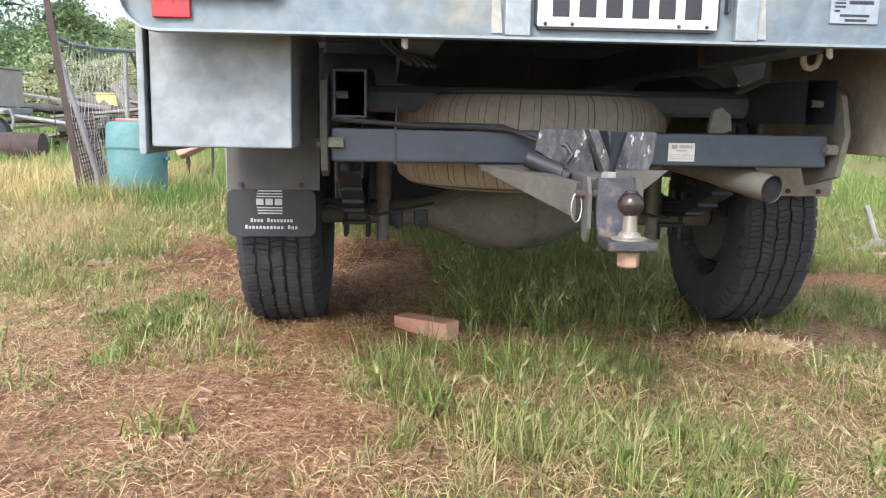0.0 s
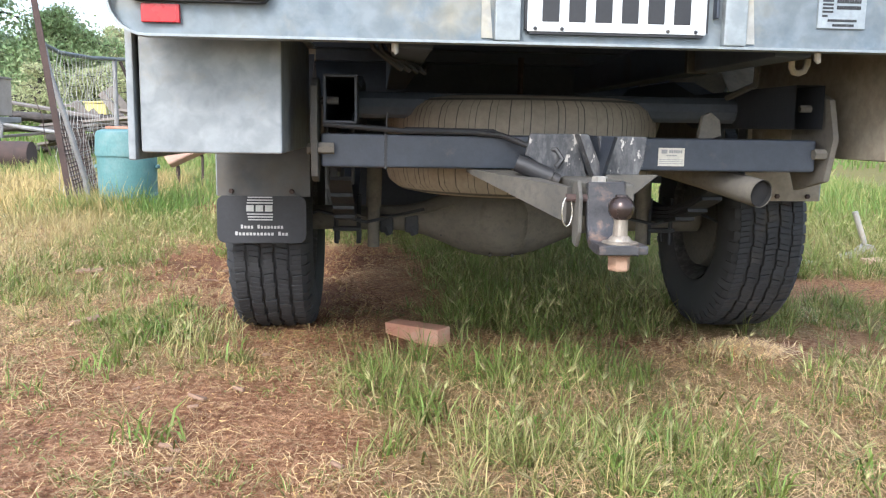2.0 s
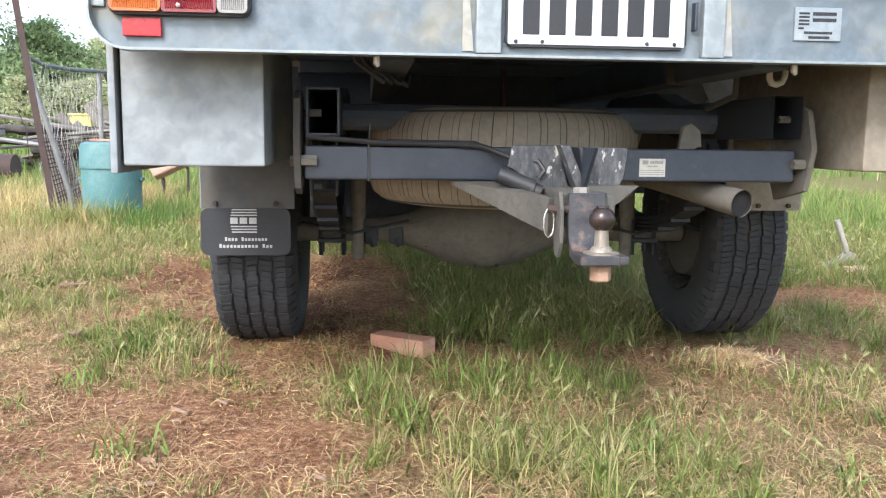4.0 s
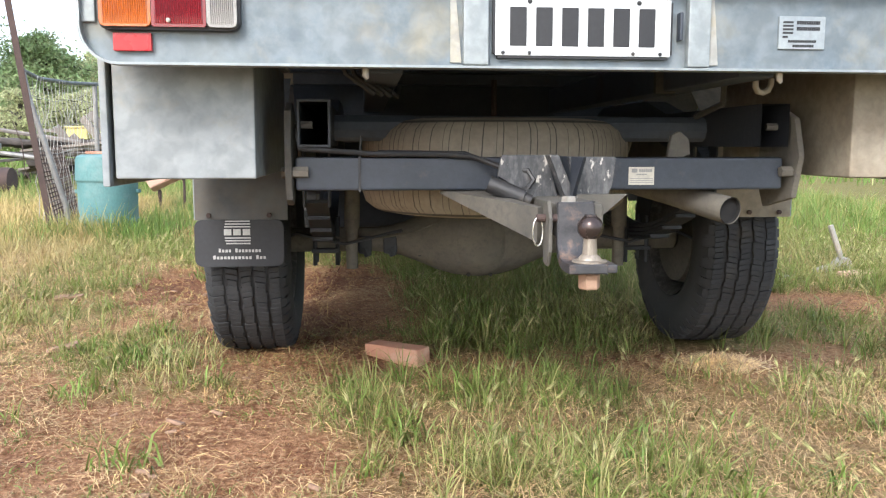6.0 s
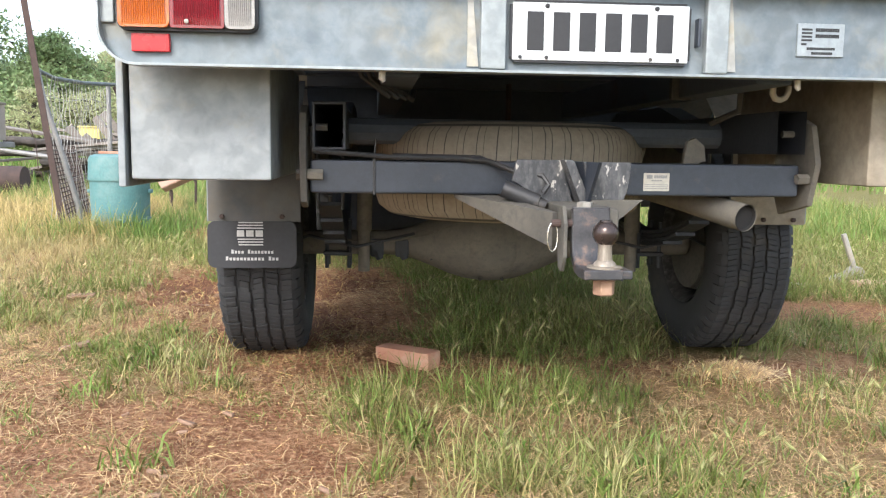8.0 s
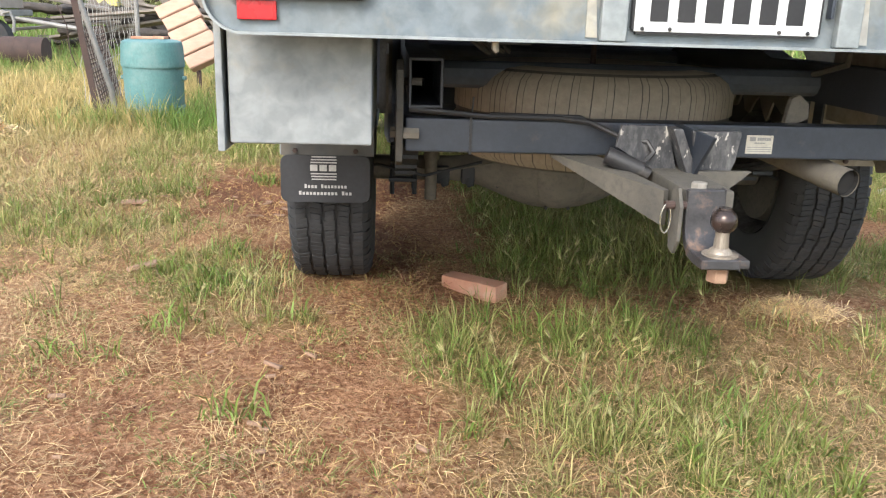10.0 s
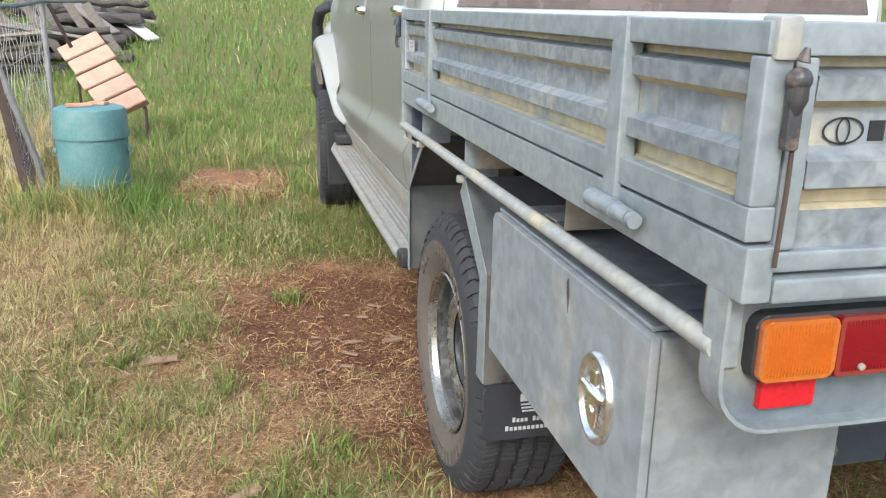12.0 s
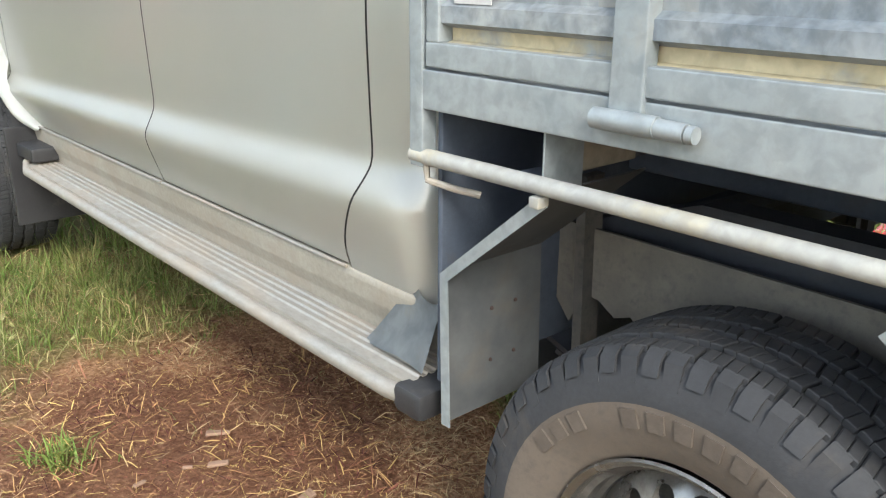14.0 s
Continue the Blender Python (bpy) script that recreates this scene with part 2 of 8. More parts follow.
WHITE_PAINT = material("white_plate_face", ((0.5, 0.52, 0.54), (0.54, 0.56, 0.57)), rough=0.35, scale=6, fine=120, bump=0.0)
INK = material("black_ink", ((0.015, 0.015, 0.017), (0.022, 0.022, 0.024)), rough=0.45, scale=10, fine=90, bump=0.0)
WHITE_INK = material("white_ink", ((0.4, 0.4, 0.4), (0.46, 0.46, 0.46)), rough=0.5, scale=10, fine=90, bump=0.0)
GREY_INK = material("grey_ink", ((0.2, 0.2, 0.2), (0.26, 0.26, 0.26)), rough=0.5, scale=10, fine=90, bump=0.0)
LABEL = material("cream_label", ((0.46, 0.43, 0.36), (0.5, 0.48, 0.42)), rough=0.5, scale=10, fine=90, bump=0.0)
MAKER = material("aluminium_maker_plate", ((0.26, 0.29, 0.31), (0.32, 0.35, 0.36)), rough=0.4, metal=0.4, scale=20, fine=90, bump=0.02)


def lens(name, col, rough=0.12):
    m = material(name, (col, tuple(c * 0.8 for c in col)), rough=rough, scale=20, fine=220, bump=0.05, rvar=0.04, coat=0.4)
    m.node_tree.nodes["Principled BSDF"].inputs["Transmission Weight"].default_value = 0.25
    return m


AMBER, RED_LENS, CLEAR = lens("amber_lens", (0.55, 0.13, 0.012)), lens("red_lens", (0.24, 0.005, 0.012)), lens("clear_lens", (0.4, 0.38, 0.36))
REFLECTOR = material("red_reflector", ((0.5, 0.015, 0.02), (0.45, 0.012, 0.02)), rough=0.25, scale=10, fine=200, bump=0.03)
REAR_GLASS = material("brown_tinted_glass", ((0.1, 0.075, 0.07), (0.13, 0.1, 0.09)), rough=0.12, scale=3, fine=30, bump=0.0, rvar=0.04, coat=0.3, dirt=(0.17, 0.13, 0.11), dirt_at=(0.5, 0.8), dirt_scale=4)
GLASS = material("tinted_window_glass", ((0.012, 0.012, 0.014), (0.016, 0.016, 0.018)), rough=0.05, scale=2, fine=30, bump=0.0, rvar=0.02, coat=0.5, spec=0.7)
BRICK = material("red_brick", ((0.46, 0.22, 0.14), (0.54, 0.31, 0.21), (0.38, 0.17, 0.11)), rough=0.9, scale=14, fine=110, bump=0.35, dirt=(0.5, 0.38, 0.28), dirt_at=(0.55, 0.8), dirt_scale=18)
TEAL = material("teal_plastic_bin", ((0.075, 0.185, 0.19), (0.11, 0.225, 0.225)), rough=0.6, scale=5, fine=60, bump=0.05, dirt=(0.2, 0.27, 0.265), dirt_at=(0.5, 0.85), dirt_scale=5)
PAVER = material("pale_timber_blocks", ((0.42, 0.265, 0.19), (0.5, 0.335, 0.25), (0.34, 0.2, 0.145)), rough=0.85, scale=8, fine=60, bump=0.2, stretch=(1, 1, 3))
OLD_WOOD = material("weathered_wood", ((0.2, 0.17, 0.145), (0.29, 0.255, 0.22), (0.11, 0.095, 0.085)), rough=0.9, scale=4, fine=30, bump=0.4, stretch=(1, 1, 5))
CRATE_WOOD = material("grey_brown_plywood", ((0.26, 0.215, 0.18), (0.34, 0.29, 0.245)), rough=0.85, scale=4, fine=40, bump=0.2)
LOG = material("dark_log_bark", ((0.05, 0.043, 0.038), (0.095, 0.08, 0.07), (0.025, 0.022, 0.02)), rough=0.95, scale=8, fine=40, bump=0.6)
WIRE = material("galvanised_wire", ((0.3, 0.3, 0.29), (0.4, 0.4, 0.38)), rough=0.5, metal=0.6, scale=10, fine=80, bump=0.0)
OLD_STEEL = material("dull_grey_pipe", ((0.22, 0.22, 0.22), (0.32, 0.32, 0.31), (0.16, 0.13, 0.11)), rough=0.6, metal=0.4, scale=8, fine=70, bump=0.15)
GREEN_PIPE = material("weathered_green_pipe", ((0.1, 0.115, 0.11), (0.16, 0.17, 0.165)), rough=0.6, metal=0.2, scale=8, fine=70, bump=0.15)
YELLOW = material("faded_yellow_plastic", ((0.5, 0.42, 0.13), (0.58, 0.5, 0.2)), rough=0.6, scale=6, fine=60, bump=0.05)
WHITE_STUFF = material("weathered_white_sheet", ((0.45, 0.44, 0.42), (0.52, 0.51, 0.5)), rough=0.7, scale=3, fine=30, bump=0.1)


# ---- mesh helpers ----
def thing(name, label, category, group="", kind="", at=(0, 0, 0)):
    ob = new(name)
    ob.location = at
    ob.empty_display_size = 0.1
    return tagged(ob, label, category, group, kind)


def mesh_of(name, bm, mats, smooth=True, angle=35):
    """Turns a bmesh into a mesh whose rounded edges shade smoothly while broad faces stay flat."""
    bmesh.ops.recalc_face_normals(bm, faces=bm.faces)
    bm.normal_update()
    me = bpy.data.meshes.new(name)
    for f in bm.faces:
        f.smooth = smooth
    normals = None
    if smooth:
        lim = math.cos(radians(angle))
        area = {f: f.calc_area() + 1e-12 for f in bm.faces}
        normals = []
        for f in bm.faces:
            fn = f.normal
            for v in f.verts:
                n = Vector((0, 0, 0))
                for g in v.link_faces:
                    if g.normal.dot(fn) > lim:
                        n += g.normal * area[g]
                normals.append(n.normalized() if n.length_squared > 0 else fn.copy())
    bm.to_mesh(me)
    bm.free()
    if normals:
        me.normals_split_custom_set(normals)
    for m in (mats if isinstance(mats, (list, tuple)) else (mats,)):
        me.materials.append(m)
    return me


def world_of(ob):
    """World matrix along the chain of parents, without a scene update."""
    m = ob.matrix_basis.copy()
    return world_of(ob.parent) @ ob.matrix_parent_inverse @ m if ob.parent else m


def part(name, bm, mats, parent=None, label="", smooth=True, angle=35):
    """Links a bmesh in world coordinates as one mesh object under a thing or part."""
    ob = new(name, mesh_of(name, bm, mats, smooth, angle))
    if parent is not None:
        ob.parent = parent
        ob.matrix_parent_inverse = world_of(parent).inverted()
    return tagged(ob, label)


def box(bm, x0, x1, y0, y1, z0, z1, bevel=0.003, seg=2, mi=0, m=None):
    r = bmesh.ops.create_cube(bm, size=1.0)
    vs = r["verts"]
    for v in vs:
        v.co = Vector(((x0 + x1) / 2 + v.co.x * abs(x1 - x0), (y0 + y1) / 2 + v.co.y * abs(y1 - y0), (z0 + z1) / 2 + v.co.z * abs(z1 - z0)))
    fs = {f for v in vs for f in v.link_faces}
    for f in fs:
        f.material_index = mi
    b = min(bevel, 0.45 * min(abs(x1 - x0), abs(y1 - y0), abs(z1 - z0)))
    if b > 0:
        es = list({e for v in vs for e in v.link_edges})
        out = bmesh.ops.bevel(bm, geom=es, offset=b, segments=seg, affect="EDGES", profile=0.5)
        vs = list({v for f in out["faces"] for v in f.verts} | {v for v in vs if v.is_valid})
    if m is not None:
        bmesh.ops.transform(bm, matrix=m, verts=vs)
    return vs


def ring_frames(pts):
    out, up = [], None
    for i, p in enumerate(pts):
        d = (pts[min(i + 1, len(pts) - 1)] - pts[max(i - 1, 0)]).normalized()
        if up is None:
            up = d.orthogonal().normalized()
        up = (up - d * up.dot(d)).normalized()
        out.append((p, up, d.cross(up)))
    return out


def tube(bm, pts, r, seg=10, cap=True, mi=0):
    """A round bar along pts; r is one radius or one for each point."""
    pts = [Vector(p) for p in pts]
    rs = r if isinstance(r, (list, tuple)) else [r] * len(pts)
    rings = []
    for (p, u, w), rr in zip(ring_frames(pts), rs):
        rings.append([bm.verts.new(p + (u * math.cos(a) + w * math.sin(a)) * rr) for a in (2 * math.pi * k / seg for k in range(seg))])
    for a, b in zip(rings, rings[1:]):
        for k in range(seg):
            bm.faces.new((a[k], a[(k + 1) % seg], b[(k + 1) % seg], b[k])).material_index = mi
    if cap:
        bm.faces.new(rings[0]).material_index = mi
        bm.faces.new(rings[-1][::-1]).material_index = mi


def prism(bm, poly, axis, a, b, bevel=0.0, mi=0):
    """A flat polygon in the two other axes, given thickness from a to b along axis."""
    def put(p, t):
        return {"x": (t, p[0], p[1]), "y": (p[0], t, p[1]), "z": (p[0], p[1], t)}[axis]
    lo = [bm.verts.new(put(p, a)) for p in poly]
    hi = [bm.verts.new(put(p, b)) for p in poly]
    n = len(poly)
    fs = [bm.faces.new(lo), bm.faces.new(hi[::-1])]
    for k in range(n):
        fs.append(bm.faces.new((lo[k], hi[k], hi[(k + 1) % n], lo[(k + 1) % n])))
    for f in fs:
        f.material_index = mi
    if bevel:
        bmesh.ops.bevel(bm, geom=list({e for f in fs for e in f.edges}), offset=bevel, segments=2, affect="EDGES", profile=0.5)


def sheet(bm, path, axis, a, b, t=0.003, mi=0):
    """A bent sheet: an open path in the two other axes, t thick, from a to b along axis."""
    n = len(path)
    nor = []
    for i in range(n):
        p, q = Vector(path[max(i - 1, 0)]), Vector(path[min(i + 1, n - 1)])
        d = (q - p).normalized()
        nor.append(Vector((-d.y, d.x)) * t)
    poly = [tuple(p) for p in path] + [(path[i][0] + nor[i].x, path[i][1] + nor[i].y) for i in range(n - 1, -1, -1)]

    def put(p, s):
        return {"x": (s, p[0], p[1]), "y": (p[0], s, p[1]), "z": (p[0], p[1], s)}[axis]
    lo = [bm.verts.new(put(p, a)) for p in poly]
    hi = [bm.verts.new(put(p, b)) for p in poly]
    m = len(poly)
    for k in range(m):
        bm.faces.new((lo[k], hi[k], hi[(k + 1) % m], lo[(k + 1) % m])).material_index = mi
    for i in range(n - 1):
        j = m - 1 - i
        for s in (lo, hi):
            bm.faces.new((s[i], s[i + 1], s[j - 1], s[j])).material_index = mi


def corrugated(bm, prof, axis, a, b, t, stained, ends=(), reach=0.07):
    """A folded sheet along an axis; segments in stained take the second material, those in ends only near the stops given."""
    stops = [s for s in ends]
    cuts = sorted({a, b} | {c for s in stops for c in (s - reach, s + reach) if a < c < b})
    for c0, c1 in zip(cuts, cuts[1:]):
        mid = (c0 + c1) / 2
        near = any(abs(mid - s) < reach for s in stops)
        for i in range(len(prof) - 1):
            sheet(bm, prof[i:i + 2], axis, c0, c1, t, 1 if i in stained else 2 if near and stained.get("near") == i else 0)


def revolve(bm, prof, c, axis="x", seg=48, mi=None):
    """A ring swept from (along, radius) pairs about an axis through c."""
    c = Vector(c)
    rings = []
    for s, r in prof:
        ring = []
        for k in range(seg):
            a = 2 * math.pi * k / seg
            u, w = r * math.cos(a), r * math.sin(a)
            ring.append(bm.verts.new(c + Vector({"x": (s, u, w), "y": (u, s, w), "z": (u, w, s)}[axis])))
        rings.append(ring)
    for i, (a, b) in enumerate(zip(rings, rings[1:])):
        for k in range(seg):
            f = bm.faces.new((a[k], a[(k + 1) % seg], b[(k + 1) % seg], b[k]))
            if mi:
                f.material_index = mi[i]
    return rings


def ball(bm, c, r, seg=20, squash=(1, 1, 1)):
    out = bmesh.ops.create_uvsphere(bm, u_segments=seg, v_segments=seg // 2, radius=r)
    for v in out["verts"]:
        v.co = Vector(c) + Vector((v.co.x * squash[0], v.co.y * squash[1], v.co.z * squash[2]))


def hexnut(bm, c, r, h, axis="x"):
    revolve(bm, [(0, 0.0001), (0, r), (h * 0.85, r), (h, r * 0.85), (h, 0.0001)], c, axis, 6)


def grid_surface(bm, f, nu, nv, mi=0):
    vs = [[bm.verts.new(f(i / nu, j / nv)) for j in range(nv + 1)] for i in range(nu + 1)]
    for i in range(nu):
        for j in range(nv):
            bm.faces.new((vs[i][j], vs[i + 1][j], vs[i + 1][j + 1], vs[i][j + 1])).material_index = mi
    return vs


def bars(bm, x0, x1, z0, z1, n, y, depth=0.001, ratio=0.72, axis="y"):
    """Plain bars standing in for a line of writing."""
    w = (x1 - x0) / n
    for k in range(n):
        a = x0 + k * w
        b = a + w * ratio
        if axis == "y":
            box(bm, a, b, y - depth, y, z0, z1, 0)
        else:
            box(bm, y - depth, y, a, b, z0, z1, 0)




# ---- the truck ----
import functools

truck = thing("pickup_truck", "champagne silver double-cab pickup with a galvanised flat tray, parked on grass", "pickup truck")
B = bmesh.new
HW = 0.958          # half the tray's width
FLOOR_Z = 1.05      # underside of the tray floor
TRAY_F = 1.9        # front end of the tray
AXLE_R, AXLE_F, AXLE_Z, TYRE_R = 1.37, 4.93, 0.392, 0.372


def rounded_apron(h0, h1, hw, r, n=7):
    pts = [(-hw, h1)]
    pts += [(-hw + r - r * math.cos(a), h0 + r - r * math.sin(a)) for a in (math.pi / 2 * k / n for k in range(n + 1))]
    pts += [(hw - r + r * math.sin(a), h0 + r - r * math.cos(a)) for a in (math.pi / 2 * k / n for k in range(n + 1))]
    pts += [(hw, h1)]
    return pts


def build_rear_apron():
    bm = B()
    prism(bm, rounded_apron(0.876, 1.045, HW - 0.004, 0.066), "y", 0.008, 0.014)
    apron = part("rear_apron", bm, GALV_APRON, truck, "pale blue-grey galvanised sheet apron")
    bm = B()
    sheet(bm, rounded_apron(0.872, 1.04, HW, 0.07), "y", -0.012, 0.03, 0.005)
    part("rolled_lip", bm, GALV_PLAIN, apron)
    bm = B()
    box(bm, -HW + 0.036, HW - 0.036, -0.034, 0.06, 1.036, 1.064, 0.005)
    part("top_ledge", bm, GALV_PLAIN, apron)
    for x0, x1 in ((-0.238, -0.188), (0.211, 0.257)):
        bm = B()
        box(bm, x0, x1, -0.012, 0.008, 0.878, 1.036, 0.004)
        part("apron_strap", bm, GALV_PLAIN, apron)
    for x0, x1 in ((-0.262, -0.24), (0.258, 0.28)):
        bm = B()
        prism(bm, [(x0, 0.884), (x1, 0.884), (x1 - 0.004, 0.93), (x0 + 0.009, 1.03), (x0, 1.03)], "y", 0.004, 0.0085)
        part("weld_stain", bm, GALV_CREAM, apron, "cream streak of old weld dressing")
    bm = B()
    box(bm, 0.193, 0.2, -0.012, 0.008, 0.93, 0.985, 0.002)
    part("plate_lamp_clip", bm, BLACK_STEEL, apron)
    # two drain and rope hooks below the lip
    for x in (-0.427, 0.419):
        bm = B()
        tube(bm, [(x, 0.02, 0.885), (x, 0.02, 0.858), (x + 0.004, 0.02, 0.852)], [0.007, 0.007, 0.004], 8)
        part("drain_stub", bm, ZINC, apron)
    return apron


def build_plate():
    bm = B()
    out = [(-0.18, 0.893), (0.18, 0.893), (0.18, 1.012), (-0.18, 1.012)]
    prism(bm, out, "y", -0.006, 0.006)
    bmesh.ops.bevel(bm, geom=[e for e in bm.edges if abs((e.verts[0].co - e.verts[1].co).y) > 0.005], offset=0.009, segments=3, affect="EDGES")
    plate = part("number_plate", bm, INK, truck, "white number plate with black border and black bars")
    bm = B()
    box(bm, -0.1755, 0.1755, -0.0085, -0.005, 0.8975, 1.0075, 0.003)
    part("plate_face", bm, WHITE_PAINT, plate)
    for k in range(6):
        x = -0.147 + k * 0.0515
        bm = B()
        box(bm, x, x + 0.033, -0.0095, -0.008, 0.916, 0.99, 0.001, 1)
        part("plate_bar", bm, INK, plate)
    for x in (-0.16, -0.108, 0.1, 0.155):
        bm = B()
        revolve(bm, [(0, 0.004), (-0.003, 0.003), (-0.0035, 0.0002)], (x, -0.0085, 0.903), "y", 10)
        part("screw", bm, HUB, plate)
    for x in (-0.108, 0.11):
        bm = B()
        revolve(bm, [(0, 0.005), (-0.003, 0.004), (-0.0035, 0.0002)], (x, -0.0085, 1.001), "y", 10)
        part("screw", bm, HUB, plate)


def rounded_rect(x0, x1, z0, z1, r, n=5):
    pts = []
    for cx, cz, a0 in ((x1 - r, z1 - r, 0), (x0 + r, z1 - r, 90), (x0 + r, z0 + r, 180), (x1 - r, z0 + r, 270)):
        pts += [(cx + r * math.cos(radians(a0 + 90 * k / n)), cz + r * math.sin(radians(a0 + 90 * k / n))) for k in range(n + 1)]
    return pts


def build_tail_lamp(s):
    bm = B()
    prism(bm, [(s * x, z) for x, z in rounded_rect(-0.92, -0.661, 0.936, 1.016, 0.016)], "y", -0.012, 0.008, 0.003)
    lamp = part("tail_lamp", bm, PLASTIC, truck, "rectangular tail lamp in a black rubber surround")
    for name, x0, x1, m in (("amber_lens", -0.9155, -0.822, AMBER), ("red_lens", -0.821, -0.722, RED_LENS), ("clear_lens", -0.721, -0.6655, CLEAR)):
        bm = B()
        prism(bm, [(s * x, z) for x, z in rounded_rect(x0, x1, 0.9405, 1.0115, 0.009 if name != "red_lens" else 0.003)], "y", -0.022, -0.01, 0.002)
        part(name, bm, m, lamp, name.replace("_", " ") + " with moulded ribs")
        bm = B()
        n = int((x1 - x0) / 0.0045)
        grid_surface(bm, lambda u, v: Vector((s * (x0 + 0.006 + (x1 - x0 - 0.012) * u), -0.0222 - 0.0022 * (0.5 - 0.5 * math.cos(2 * math.pi * n * u)) * min(1, 6 * v, 6 - 6 * v), 0.946 + 0.06 * v)), n * 4, 8)
        part("lens_ribs", bm, m, lamp)
    for x, z in ((-0.79, 0.952), (-0.676, 0.999)):
        bm = B()
        revolve(bm, [(0, 0.0045), (-0.003, 0.004), (-0.0038, 0.0002)], (s * x, -0.0245, z), "y", 10)
        part("screw", bm, ZINC, lamp)
    bm = B()
    box(bm, s * -0.897, s * -0.827, -0.003, 0.0085, 0.898, 0.9315, 0.0015)
    part("reflector", bm, REFLECTOR, truck, "red rectangular reflector below the tail lamp")


CORR = [(0.0, 1.088), (-0.002, 1.133), (0.014, 1.138), (0.014, 1.15), (-0.012, 1.158), (-0.012, 1.185), (0.006, 1.199), (0.006, 1.238), (-0.010, 1.246), (-0.012, 1.27), (0.014, 1.278), (0.016, 1.29)]


def build_tailgate():
    bm = B()
    box(bm, -0.925, 0.925, -0.012, 0.022, 1.289, 1.322, 0.003)
    gate = part("tailgate", bm, GALV_PLAIN, truck, "closed galvanised tailgate of corrugated sheet in a tube frame")
    bm = B()
    box(bm, -0.925, 0.925, -0.012, 0.02, 1.068, 1.092, 0.005)
    part("bottom_rail", bm, GALV_PLAIN, gate)
    for s in (-1, 1):
        bm = B()
        box(bm, s * 0.925, s * 0.897, -0.012, 0.02, 1.092, 1.289, 0.005)
        part("end_rail", bm, GALV_PLAIN, gate)
    bm = B()
    # segment 7 takes the stain colour for the shading under the upper ridge
    corrugated(bm, CORR, "x", -0.897, 0.897, -0.003, {1: 1, 2: 1, 7: 1, 10: 1, "near": 6}, (-0.897, -0.546, 0.546, 0.897))
    part("corrugated_panel", bm, [GALV, VALLEY, STAIN], gate, "corrugated galvanised sheet, cream-stained in the flutes", angle=20)
    for s in (-1, 1):
        bm = B()
        box(bm, s * 0.566, s * 0.526, -0.02, 0.012, 1.06, 1.308, 0.004)
        stake = part("gate_strap", bm, GALV_PLAIN, gate)
        bm = B()
        tube(bm, [(s * 0.52, -0.022, 1.052), (s * 0.59, -0.022, 1.052)], 0.012, 12)
        tube(bm, [(s * 0.59, -0.022, 1.052), (s * 0.65, -0.022, 1.052)], 0.01, 12)
        tube(bm, [(s * 0.65, -0.022, 1.052), (s * 0.672, -0.022, 1.052)], 0.007, 10)
        part("hinge_tube", bm, GALV_PLAIN, gate)
    # maker's emblem and bars in place of the name
    bm = B()
    cx, cz, y = -0.849, 1.214, 0.0035
    for rx, rz, th in ((0.025, 0.0145, 0.0028), (0.0085, 0.0135, 0.0024)):
        n = 28
        pts = [(cx + rx * math.cos(2 * math.pi * k / n), cz + rz * math.sin(2 * math.pi * k / n)) for k in range(n)]
        inn = [(cx + (rx - th) * math.cos(2 * math.pi * k / n), cz + (rz - th * 0.8) * math.sin(2 * math.pi * k / n)) for k in range(n)]
        a = [bm.verts.new((p[0], y, p[1])) for p in pts]
        b = [bm.verts.new((p[0], y, p[1])) for p in inn]
        for k in range(n):
            bm.faces.new((a[k], a[(k + 1) % n], b[(k + 1) % n], b[k]))
    part("emblem", bm, INK, gate, "dark oval emblem")
    gate.location.y = -0.015
    for k in range(6):
        x = -0.817 + k * 0.0246
        bm = B()
        box(bm, x, x + 0.0185, -0.0108, -0.0085, 1.203, 1.224, 0)
        part("name_bar", bm, INK, gate)


def build_corner_post(s):
    bm = B()
    box(bm, s * (HW - 0.004), s * 0.927, -0.036, -0.004, 1.285, 1.327, 0.004)
    post = part("corner_cap", bm, GALV_CREAM, truck, "cream-stained corner cap with a drop latch")
    bm = B()
    x = s * (HW - 0.026)
    ball(bm, (x, -0.044, 1.268), 0.0125, 14)
    tube(bm, [(x, -0.046, 1.27), (x, -0.044, 1.25), (x, -0.042, 1.235)], [0.009, 0.011, 0.006], 10)
    box(bm, x - 0.008, x + 0.008, -0.047, -0.035, 1.2, 1.245, 0.003)
    tube(bm, [(x, -0.046, 1.285), (x + 0.003, -0.046, 1.298)], [0.007, 0.003], 8)
    part("drop_latch", bm, TONGUE, post, "dark greasy latch knob")
    bm = B()
    tube(bm, [(s * 0.927, -0.040, 1.232), (s * 0.9265, -0.040, 1.16), (s * 0.929, -0.040, 1.08)], 0.0028, 6)
    part("latch_rod", bm, RUST, post)


